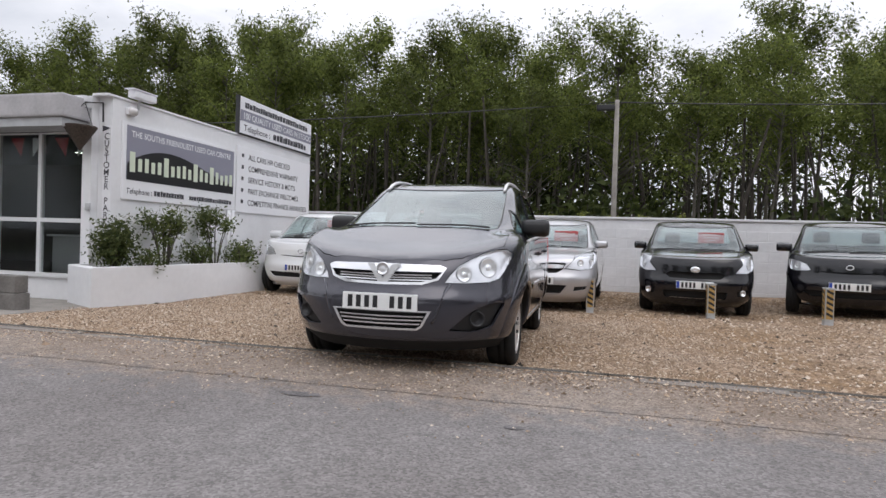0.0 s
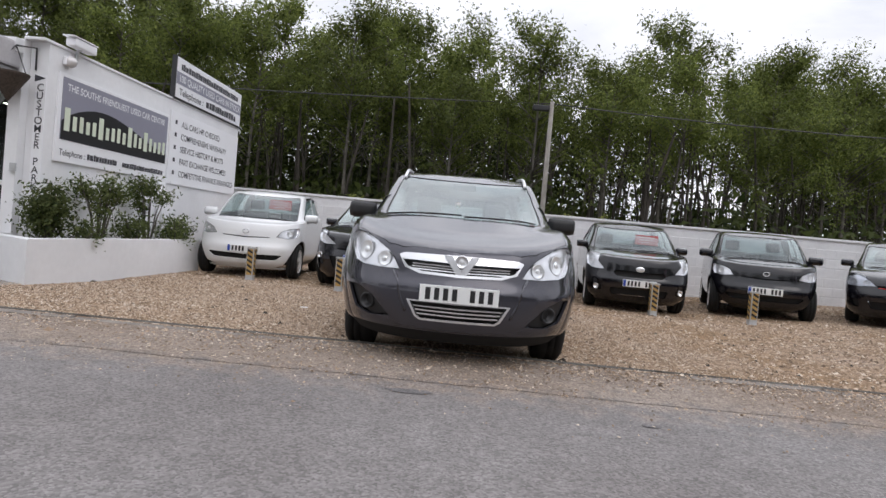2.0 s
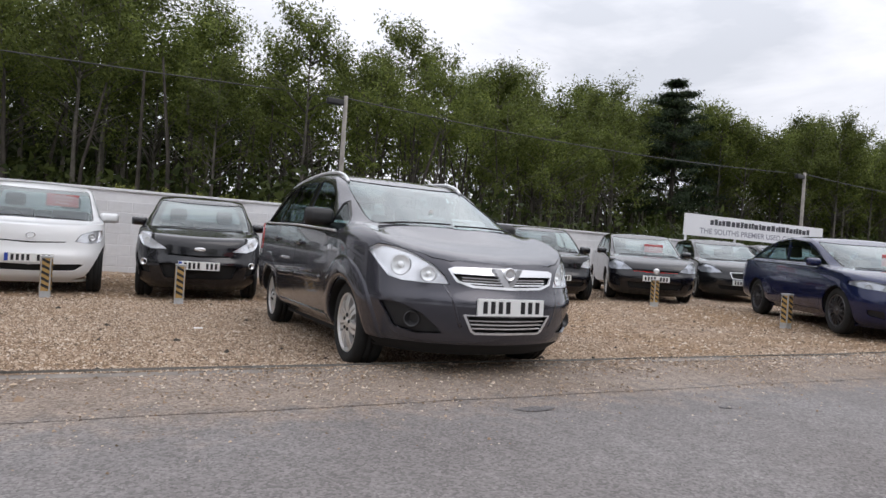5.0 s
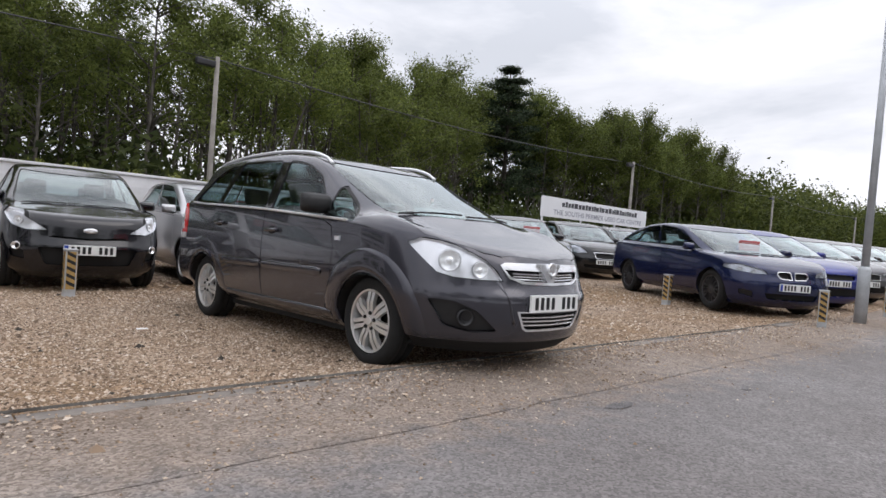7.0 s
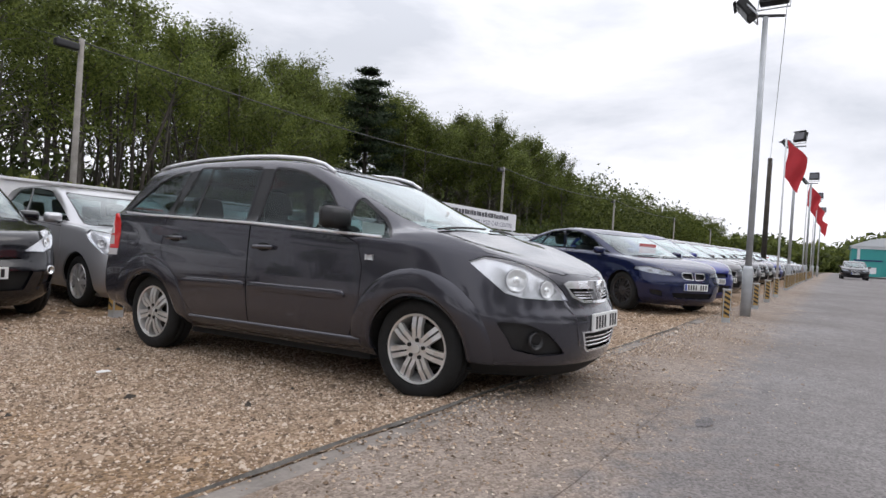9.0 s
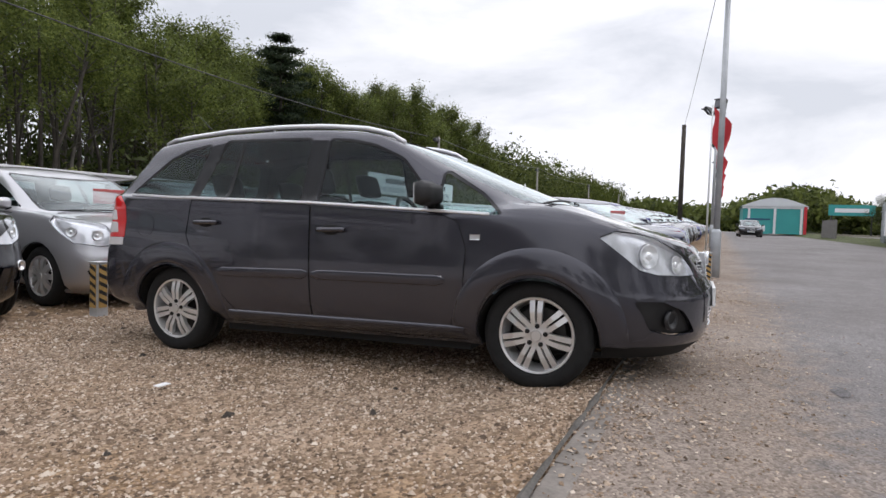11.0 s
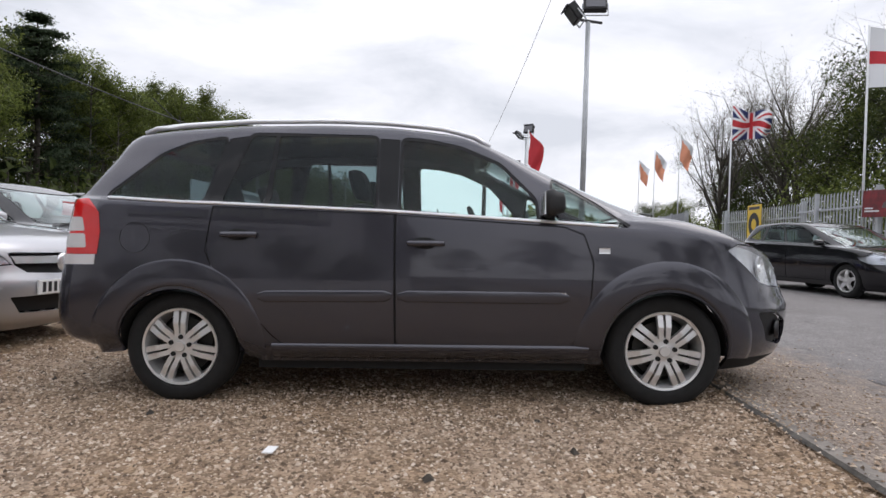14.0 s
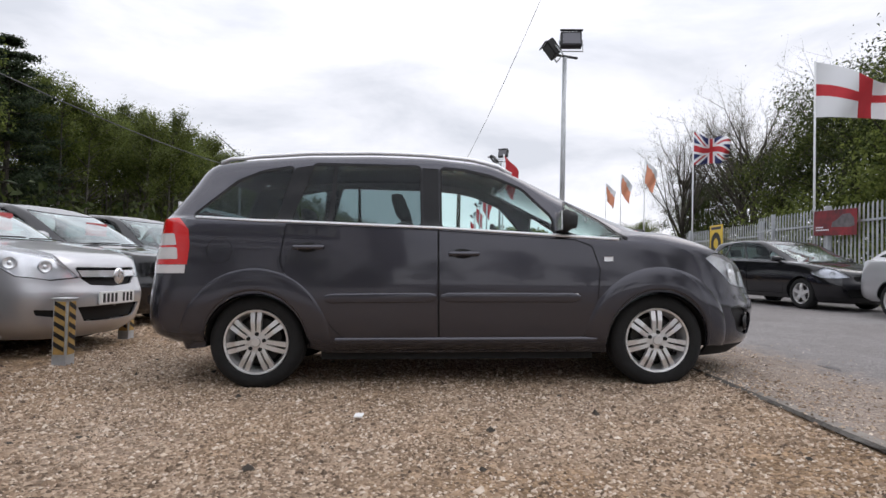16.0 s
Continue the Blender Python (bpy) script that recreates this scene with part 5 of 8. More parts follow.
def base_classes(paint_mat, glass=M_CARGLASS, rear_glass=M_CARGLASS, lens=M_LENS):
    return {
        "body": (paint_mat, 0.0, 0.018, "both", "body", ""),
        "gap": (M_DEEPBLACK, -0.009, 0.0, "both", "panel_gap", "dark gap between panels"),
        "gap_f": (M_DEEPBLACK, -0.009, 0.0, "sided", "panel_gap", "dark gap between panels"),
        "gap_r": (M_DEEPBLACK, -0.009, 0.0, "sided", "panel_gap", "dark gap between panels"),
        "gap_l": (M_DEEPBLACK, -0.009, 0.0, "sided", "panel_gap", "dark gap between panels"),
        "front_door": (paint_mat, 0.0, 0.012, "sided", "door", ""),
        "rear_door": (paint_mat, 0.0, 0.012, "sided", "door", ""),
        "bonnet": (paint_mat, 0.0, 0.012, "both", "bonnet", ""),
        "tailgate": (paint_mat, 0.0, 0.012, "both", "tailgate", ""),
        "screen": (M_SCREEN, -0.006, 0.0, "both", "windscreen", "clear glass windscreen"),
        "rear_screen": (rear_glass, -0.006, 0.0, "both", "rear_window", "tinted glass"),
        "window": (glass, -0.008, 0.0, "sided", "window", "clear glass"),
        "dark_window": (rear_glass, -0.008, 0.0, "sided", "window", "dark privacy glass"),
        "pillar": (M_GLOSSBLACK, -0.004, 0.0, "sided", "window_pillar", "black window pillar"),
        "trim": (M_FRAME, -0.012, 0.0, "both", "trim", "black plastic trim"),
        "grille": (M_DEEPBLACK, -0.035, 0.0, "both", "grille", "black grille opening"),
        "intake": (M_BLACK, -0.03, 0.0, "sided", "bumper_intake", "black bumper intake"),
        "chrome": (M_CHROME, 0.006, 0.012, "both", "chrome_strip", "bright chrome strip"),
        "lamp": (lens, 0.0, 0.0, "sided", "headlight", "clear headlight lens"),
        "tail": (M_REDLENS, 0.004, 0.01, "sided", "tail_light", "red tail light"),
        "tail_white": (M_WHITELENS, 0.005, 0.01, "sided", "reversing_light", "clear tail light lens"),
        "bumper_black": (M_DEEPBLACK, 0.0, 0.02, "both", "bumper_lip", "black lower bumper"),
        "lamp_bowl": (M_REFLECTOR, -0.05, 0.0, "sided", "reflector", "silver reflector"),
    }


def surf_tube(sh, pts, r, view="front", off=0.004, seg=6, mirror=True, lo=None, hi=None):
    """A thin bar that lies on the skin along the points; across the middle when mirrored."""
    axes, l0, h0 = VIEWS[view]
    out = []
    for p in dense(pts, 0.04, False):
        q = {"side": (0, p[0], p[1]), "front": (p[0], 0, p[1]), "rear": (p[0], 0, p[1]), "top": (p[0], p[1], 0)}[view]
        u, v = sh.find(q, axes, lo or l0, hi or h0)
        a = sh.at([u, min(1, u + 0.004), u], [v, v, v + 0.03])
        n = np.cross(a[1] - a[0], a[2] - a[0])
        n = n / (np.linalg.norm(n) + 1e-9)
        if n @ (a[0] - np.array([0, 1.2, 0.6])) < 0:
            n = -n
        out.append(a[0] + off * n)
    if mirror:
        out = [(-x, y, z) for x, y, z in out[::-1]] + [tuple(o) for o in out[1:]]
    return tube([tuple(o) for o in out], r, seg)


def side_relief(sh, rows, profile, name, material, car, label="", hi=4.6):
    """A moulding on both flanks: along the rows of (y, z, dy, dz) the profile (step across, height over the skin)."""
    grid = []
    for y, z, dy, dz in rows:
        row = []
        for s, off in profile:
            yy, zz = y + dy * s, z + dz * s
            p = sh.at(*sh.find((0, yy, zz), (1, 2), (0.10, 0), (0.96, hi)))[0]
            row.append((p[0] + off, yy, zz))
        grid.append(row)
    n = len(profile)
    F = [(i * n + j, i * n + j + 1, (i + 1) * n + j + 1, (i + 1) * n + j) for i in range(len(grid) - 1) for j in range(n - 1)]
    for s in (-1, 1):
        V = [(s * a, b, c) for row in grid for a, b, c in row]
        mesh_from(name, V, F, material, car, smooth=True, label=label)


def people_carrier():
    c = dict(tray=0.05, grid=(90, 7), wheel_seg=48, W=1.80, wb=2.703, R=0.316, rim=0.215, style="seven", track=1.462, z0=0.235, tyre_w=0.215, arch=0.347, paint=P_GREY, mirror_mat=M_BLACK, mirror_size=1.0)
    belt = [(-0.86, 0.785), (-0.45, 0.905), (0.2, 0.985), (1.5, 1.07), (2.5, 1.115), (3.6, 1.15)]
    roof = [(0.9, 1.475), (1.15, 1.535), (1.5, 1.58), (1.9, 1.598), (2.4, 1.595), (2.8, 1.57), (3.2, 1.525)]
    c["rings"] = car_rings(0.93, 2.703, 0.834, 1.80, 0.235, 0.68, 0.785, -0.06, 1.075, belt, roof, 0.935, 3.16, 0.62, nose=0.105, cowl_w=0.825, rake_r=0.30, dfo=0.95, pw=0.82, hood_mid=0.928, wraps=(0.64, 0.42, 0.22), kf=0.0, drop=0.05, tail=0.6)
    fd = [(1.475, 0.335), (1.475, 1.055), (0.56, 0.992), (0.455, 0.95), (0.405, 0.80), (0.43, 0.50), (0.52, 0.345)]
    rd = [(1.487, 0.335), (1.487, 1.058), (2.49, 1.10), (2.53, 0.86), (2.46, 0.70), (2.30, 0.56), (2.17, 0.40), (2.10, 0.335)]
    fw = rounded([(1.455, 1.085), (0.70, 1.03), (0.71, 1.15), (0.90, 1.35), (1.12, 1.45), (1.30, 1.49), (1.455, 1.505)], 0.03)
    qw = rounded([(0.60, 1.02), (0.20, 0.988), (0.36, 1.12), (0.60, 1.265)], 0.025)
    rw = rounded([(1.60, 1.095), (1.61, 1.515), (2.34, 1.535), (2.47, 1.135)], 0.03)
    bw = rounded([(2.57, 1.14), (3.12, 1.165), (2.86, 1.41), (2.70, 1.48), (2.49, 1.515)], 0.035)
    W2 = ((0.20, 4.15), (0.93, 8.2))
    f = []
    f.append(Feature("gap", "top", [(0, -0.8285), (0.398, -0.7705), (0.506, -0.7165), (0.655, -0.575), (0.759, -0.4285), (0.765, -0.198), (0.705, 0.125), (0.5, 0.01), (0, -0.055)], (0, 3.75), (0.5, 6.3)))
    f.append(Feature("bonnet", "top", [(0, -0.826), (0.395, -0.768), (0.503, -0.714), (0.652, -0.573), (0.756, -0.428), (0.761, -0.198), (0.701, 0.117), (0.5, 0.002), (0, -0.063)], (0, 3.75), (0.5, 6.3)))
    f.append(Feature("gap_f", "side", grown(fd, 0.0068), (0.16, 0), (0.92, 5.6)))
    f.append(Feature("front_door", "side", fd, (0.16, 0), (0.92, 5.6)))
    f.append(Feature("gap_r", "side", grown(rd, 0.0068), (0.16, 0), (0.92, 5.6)))
    f.append(Feature("rear_door", "side", rd, (0.16, 0), (0.92, 5.6)))
    for w, k in ((fw, "window"), (qw, "window"), (rw, "dark_window"), (bw, "dark_window")):
        f.append(Feature("pillar", "side", grown(w, 0.017), *W2))
        f.append(Feature(k, "side", w, *W2))
    f.append(Feature("pillar", "side", [(1.474, 1.088), (1.474, 1.505), (1.592, 1.512), (1.582, 1.094)], *W2))
    f.append(Feature("pillar", "side", [(2.486, 1.136), (2.36, 1.53), (2.474, 1.512), (2.553, 1.14)], *W2))
    f.append(Feature("pillar", "side", [(2.19, 1.11), (2.18, 1.53), (2.205, 1.535), (2.225, 1.11)], *W2))
    f.append(Feature("trim", "uv", [(0, 5.93), (0.155, 5.95), (0.172, 6.10), (0.238, 7.80), (0.222, 7.99), (0, 7.99)]))
    f.append(Feature("screen", "uv", [(0, 6.04), (0.150, 6.06), (0.166, 6.16), (0.230, 7.74), (0.214, 7.95), (0, 7.95)]))
    f.append(Feature("rear_screen", "uv", [(1, 6.3), (0.86, 6.3), (0.83, 6.5), (0.83, 7.6), (0.86, 7.8), (1, 7.8)]))
    lamp = [(0.43, -0.84, 0.668), (0.56, -0.76, 0.664), (0.69, -0.64, 0.672), (0.765, -0.56, 0.700), (0.815, -0.44, 0.80), (0.83, -0.345, 0.872), (0.765, -0.41, 0.898), (0.63, -0.610, 0.862), (0.51, -0.760, 0.785), (0.455, -0.81, 0.715)]
    f.append(Feature("gap_l", "3d", [(a * 1.0 + (0.006 if i in (4, 5) else -0.006 if i in (0, 9) else 0), b + 0.0, d + (-0.006 if i < 4 else 0.006)) for i, (a, b, d) in enumerate(lamp)], (0, 2.5), (0.42, 4.3)))
    f.append(Feature("lamp", "3d", lamp, (0, 2.5), (0.42, 4.3)))
    f.append(Feature("chrome", "front", [(0, 0.632), (0.27, 0.640), (0.375, 0.675), (0.42, 0.757), (0.38, 0.772), (0, 0.775)]))
    f.append(Feature("grille", "front", [(0, 0.650), (0.26, 0.657), (0.357, 0.684), (0.393, 0.728), (0, 0.722)]))
    f.append(Feature("chrome_line", "front", [(0, 0.335), (0.25, 0.338), (0.285, 0.36), (0.345, 0.47), (0, 0.468)]))
    f.append(Feature("grille2", "front", [(0, 0.349), (0.245, 0.350), (0.272, 0.368), (0.322, 0.460), (0, 0.458)]))
    f.append(Feature("intake", "front", rounded([(0.45, 0.338), (0.60, 0.328), (0.72, 0.365), (0.795, 0.53), (0.70, 0.525), (0.59, 0.47)], 0.02)))
    f.append(Feature("bumper_black", "front", [(0, 0.05), (0.90, 0.05), (0.89, 0.275), (0.6, 0.27), (0, 0.262)]))
    f.append(Feature("tail", "side", [(3.20, 1.145), (3.135, 1.07), (3.125, 0.96), (3.14, 0.838), (3.60, 0.838), (3.60, 1.145)], (0.5, 2), (0.93, 4.6)))
    f.append(Feature("tail_white", "side", [(3.15, 0.836), (3.155, 0.78), (3.60, 0.78), (3.60, 0.836)], (0.5, 2), (0.93, 4.6)))
    f.append(Feature("tail_white", "side", rounded([(3.225, 1.043), (3.21, 0.966), (3.40, 0.966), (3.40, 1.043)], 0.012), (0.5, 2), (0.93, 4.6)))
    f.append(Feature("tail_white", "side", rounded([(3.208, 0.951), (3.20, 0.873), (3.40, 0.873), (3.40, 0.951)], 0.012), (0.5, 2), (0.93, 4.6)))
    c["features"] = f
    cl = base_classes(P_GREY, M_CARGLASS, M_CARGLASS_DARK)
    cl["screen"] = (M_SCREEN_BRIGHT, -0.006, 0.0, "both", "windscreen", "clear glass windscreen")
    cl["grille2"] = (M_DEEPBLACK, -0.03, 0.0, "both", "lower_grille", "black lower grille")
    cl["chrome_line"] = (M_CHROME, 0.003, 0.008, "both", "chrome_surround", "bright chrome grille surround")
    c["classes"] = cl
    c.update(seat_z=0.42, seat_y=1.55, dash_y=0.42, dash_z=1.02, plate=(-0.925, 0.52), mirror=(0.63, 1.07, 0.765), wiper=(-0.055, 1.0, 0, 0))
    c["bulbs"] = ((0.550, -0.755, 0.730, 0.052), (0.690, -0.60, 0.775, 0.068))
    car, sh = build_car(c, "car", "dark grey people carrier with silver roof rails parked across the kerb", "", pose(-1.415, 5.13, -0.064, 0, 0, 0) @ pose(0, 0, 0, -1.55, 0, 1.9))
    # unseen black plates added to block light and darken the ground underneath
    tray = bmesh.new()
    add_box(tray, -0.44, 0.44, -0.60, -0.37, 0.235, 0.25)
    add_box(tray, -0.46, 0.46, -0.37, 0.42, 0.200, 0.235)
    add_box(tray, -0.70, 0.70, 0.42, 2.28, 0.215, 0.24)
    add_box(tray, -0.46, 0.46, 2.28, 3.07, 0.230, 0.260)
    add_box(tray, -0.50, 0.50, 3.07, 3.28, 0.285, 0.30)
    part("undertray", tray, M_DEEPBLACK, car, "black undertray added to shade the ground below")
    # ridges of the bumper beside plate and lower grille
    for sd in (-1, 1):
        bm = surf_tube(sh, [(0.452, 0.652), (0.425, 0.60), (0.405, 0.54), (0.385, 0.47), (0.35, 0.385)], 0.0135, "front", -0.0075, 8, False)
        if sd < 0:
            bmesh.ops.scale(bm, vec=(-1, 1, 1), verts=bm.verts)
        part("bumper_ridge", bm, P_GREY, car, "", True)
    # wheel-arch flares, side mouldings, sill lip
    for yc in (0.0, 2.703):
        rows = [(yc, 0.315, -math.cos(a), math.sin(a)) for a in np.linspace(-0.10, math.pi + 0.10, 40)]
        g = 1.0 if yc == 0 else 0.55
        side_relief(sh, rows, [(0.346, -0.012), (0.348, 0.010 * g), (0.362, 0.013 * g), (0.39, 0.0135 * g), (0.43, 0.0125 * g), (0.462, 0.0105 * g), (0.480, 0.0072 * g), (0.493, 0.002), (0.508, -0.006)], "arch_flare", P_GREY, car, "body-coloured wheel-arch flare")
    for y0, y1 in ((0.535, 1.463), (1.499, 2.235)):
        rows = [(y, 0.618 - 0.006 * abs(y - 1.4), 0, 1 if y0 + 0.01 < y < y1 - 0.01 else 0.45) for y in np.linspace(y0, y1, 20)]
        side_relief(sh, rows, [(-0.036, -0.004), (-0.034, 0.005), (-0.028, 0.0075), (0.018, 0.0065), (0.027, 0.0045), (0.030, -0.004)], "side_moulding", P_GREY, car, "body-coloured side moulding")
    rows = [(y, 0.325, 0, 1) for y in np.linspace(0.42, 2.17, 30)]
    side_relief(sh, rows, [(-0.085, -0.05), (-0.07, 0.004), (-0.03, 0.016), (0.0, 0.019), (0.014, 0.012), (0.022, -0.002)], "sill", P_GREY, car, "body-coloured sill lip")
    # chrome waist line
    bm = surf_tube(sh, [(0.22, 0.983), (1.45, 1.067), (2.5, 1.115), (3.10, 1.150)], 0.0092, "side", 0.006, 6, False, *W2)
    for s in (-1, 1):
        b2 = bm.copy()
        if s < 0:
            bmesh.ops.scale(b2, vec=(-1, 1, 1), verts=b2.verts)
        part("chrome_waist_strip", b2, M_RAIL, car, "bright chrome strip")
    bm.free()
    for z in (0.668, 0.685, 0.703):
        part("grille_bar", surf_tube(sh, [(0, z), (0.33, z + 0.006)], 0.0045, "front", -0.012), M_CHROME, car, "thin chrome bar")
    for z in (0.372, 0.398, 0.424):
        part("grille_bar", surf_tube(sh, [(0, z), (0.27 + (z - 0.37) * 0.5, z + 0.004)], 0.0055, "front", -0.010), M_CHROME, car, "thin chrome bar")
    # emblem: a V with a disc
    y = -0.862
    bm = bmesh.new()
    for s in (-1, 1):
        prof = [(s * 0.115, 0.775), (s * 0.065, 0.775), (0, 0.675), (0, 0.630), (s * 0.02, 0.630)]
        fr = [bm.verts.new((a, y - 0.022 + abs(a) * 0.12, b)) for a, b in prof]
        bk = [bm.verts.new((a, y + 0.03, b)) for a, b in prof]
        bm.faces.new(fr)
        for i in range(5):
            bm.faces.new((fr[i], fr[(i + 1) % 5], bk[(i + 1) % 5], bk[i]))
    emb = part("emblem", bm, M_CHROME, car, "chrome V-shaped emblem")
    disc = lathe([(0.0, 0.045), (0.012, 0.045), (0.014, 0.036), (0.006, 0.034), (0.010, 0.015), (0.010, 0.001)], 24)
    d = part("emblem_disc", disc, M_CHROME, emb, smooth=True)
    d.matrix_local = pose(0, y - 0.02, 0.74, 0, 0, -90)
    # roof rails
    for s in (-1, 1):
        pts = []
        for yy in np.linspace(0.95, 3.05, 24):
            p = sh.at(*sh.find((0.575, yy, 0), (0, 1), (0.16, 7.6), (0.80, 9)))[0]
            lift = 0.026 * min(1, (yy - 0.93) / 0.12, (3.08 - yy) / 0.10)
            pts.append((s * p[0], p[1], p[2] + lift))
        part("roof_rail", tube(pts, 0.016, 8), M_RAIL, car, "silver roof rail", True)
    # handles, indicator, badge, fuel flap
    for s in (-1, 1):
        for yy, zz in ((1.31, 0.905), (2.34, 0.95)):
            p = sh.at(*sh.find((0, yy, zz), (1, 2), (0.2, 3), (0.92, 4.6)))[0]
            bm = box(-0.012, 0.026, -0.105, 0.105, -0.017, 0.015, 0.015)
            for v in bm.verts:
                v.co.x = s * (v.co.x + 0.010 - 6 * (abs(v.co.y) - 0.06) * 0.0 + p[0])
                v.co.y += yy
                v.co.z += zz
            h = part("door_handle", bm, P_GREY, car, "", True)
            # flat black ellipse on the skin, painted shade of the grip hollow
            bm = bmesh.new()
            bmesh.ops.create_uvsphere(bm, u_segments=20, v_segments=8, radius=1.0)
            for v in bm.verts:
                v.co.x = s * (v.co.x * 0.004 + p[0] + 0.0005)
                v.co.y = v.co.y * 0.072 + yy + 0.01
                v.co.z = v.co.z * 0.034 + zz - 0.002
            part("handle_recess", bm, M_DEEPBLACK, h)
        p = sh.at(*sh.find((0, 0.35, 0.868), (1, 2), (0.2, 3), (0.92, 4.6)))[0]
        bm = box(s * (p[0] - 0.004), s * (p[0] + 0.009), 0.315, 0.375, 0.852, 0.882, 0.004)
        part("side_indicator", bm, M_CHROME, car, "small chrome-framed indicator")
        p = sh.at(*sh.find((0, 0.60, 0.635), (1, 2), (0.2, 1.5), (0.92, 4.6)))[0]
        bm = bmesh.new()
        for i in range(6):
            add_box(bm, s * (p[0] - 0.002), s * (p[0] + 0.004), 0.55 + i * 0.013, 0.558 + i * 0.013, 0.628, 0.639)
        part("trim_badge", bm, M_CHROME, car, "small chrome trim badge")
    ring = [sh.at(*sh.find((0, 2.93 + 0.085 * math.cos(a), 0.93 + 0.085 * math.sin(a)), (1, 2), (0.3, 2.5), (0.92, 4.6)))[0] for a in np.linspace(0, math.tau, 25)]
    part("fuel_flap_line", tube([(-p[0] - 0.0005, p[1], p[2]) for p in ring], 0.0016, 5, False), M_DEEPBLACK, car)
    # aerial, tax disc, fog lamps, interior mirror
    part("aerial", tube([(0, 2.95, 1.60), (0, 3.30, 1.92)], [0.006, 0.003], 6), M_BLACK, car)
    p = sh.at(*sh.find((0.04, 0.25, 0), (0, 1), (0, 6), (0.3, 8)))[0]
    part("tax_disc", box(-0.07, -0.035, p[1] + 0.03, p[1] + 0.032, p[2] - 0.02, p[2] + 0.03), M_PAPER, car, "white paper disc")
    part("rear_view_mirror", box(-0.11, 0.11, 1.0, 1.03, 1.40, 1.47, 0.015), M_BLACK, car)
    for s in (-1, 1):
        q = sh.at(*sh.find((0.62, 0, 0.42), (0, 2), (0, 0), (0.34, 4)))[0]
        bm = lathe([(0.0, 0.055), (0.02, 0.055), (0.022, 0.046), (0.0, 0.04), (-0.02, 0.001)], 20)
        fo = part("fog_lamp", bm, M_FRAME, car, "round fog lamp", True)
        fo.matrix_local = pose(s * q[0], q[1] + 0.035, q[2], 0, 0, -90 + s * 25)
    # paper notices on the far windows' ledge
    part("window_notice", box(0.20, 0.52, 1.30, 1.302, 1.02, 1.16), M_PAPER, car, "white paper notice")
    return car


people_carrier()


def small_features(lamp, grille, plate_z, lower, two_door=False, chrome=None, door=(0.42, 1.55, 2.45), z0=0.22, belt=None, rear_dark=False):
    """Patches of the background cars: windows by rows of the skin, lamps and grilles by outline."""
    f = [Feature("trim", "uv", [(0, 5.9), (0.195, 5.92), (0.216, 6.15), (0.262, 7.80), (0.24, 8.0), (0, 8.0)]),
         Feature("screen", "uv", [(0, 6.06), (0.188, 6.08), (0.205, 6.2), (0.252, 7.75), (0.232, 7.95), (0, 7.95)]),
         Feature("rear_screen", "uv", [(1, 6.3), (0.86, 6.3), (0.83, 6.5), (0.83, 7.6), (0.86, 7.8), (1, 7.8)])]
    rear = "dark_window" if rear_dark else "window"
    if two_door:
        wins = [(rounded([(0.30, 6.25), (0.345, 7.0), (0.40, 7.6), (0.56, 7.7), (0.56, 6.25)], 0.02), "window"), (rounded([(0.575, 6.3), (0.575, 7.7), (0.68, 7.6), (0.74, 6.4)], 0.02), rear)]
    else:
        wins = [(rounded([(0.30, 6.2), (0.345, 7.0), (0.40, 7.6), (0.53, 7.7), (0.53, 6.2)], 0.02), "window"), (rounded([(0.545, 6.2), (0.545, 7.7), (0.65, 7.65), (0.67, 6.25)], 0.02), rear), (rounded([(0.685, 6.3), (0.67, 7.6), (0.71, 7.4), (0.76, 6.5)], 0.02), rear)]
    for w, k in wins:
        f.append(Feature("pillar", "uv", [(a, b) for a, b in [(p[0] / SU, p[1] / SV) for p in grown([(a * SU, b * SV) for a, b in w], 0.02)]]))
        f.append(Feature(k, "uv", w))
    y0, y1, y2 = door
    zb = z0 + 0.10
    fd = [(y1, zb), (y1, lerp_table(belt, y1) - 0.02), (y0 + 0.05, lerp_table(belt, y0) - 0.02), (y0, 0.6), (y0 + 0.06, zb)]
    f += [Feature("gap_f", "side", grown(fd, 0.006), (0.16, 0), (0.92, 5.4)), Feature("front_door", "side", fd, (0.16, 0), (0.92, 5.4))]
    if not two_door:
        rd = [(y1 + 0.012, zb), (y1 + 0.012, lerp_table(belt, y1) - 0.02), (y2, lerp_table(belt, y2) - 0.02), (y2, 0.72), (y2 - 0.30, zb)]
        f += [Feature("gap_r", "side", grown(rd, 0.006), (0.16, 0), (0.92, 5.4)), Feature("rear_door", "side", rd, (0.16, 0), (0.92, 5.4))]
    mid = np.array(lamp).mean(axis=0)
    f.append(Feature("gap_l", "3d", [tuple(mid + (np.array(q) - mid) * 1.07) for q in lamp], (0, 2.2), (0.46, 4.6)))
    f.append(Feature("lamp", "3d", lamp, (0, 2.2), (0.46, 4.6)))
    for cls, poly in grille:
        f.append(Feature(cls, "front", poly))
    for cls, poly in lower:
        f.append(Feature(cls, "front", poly))
    if chrome:
        f.append(Feature("chrome", "front", chrome))
    return f


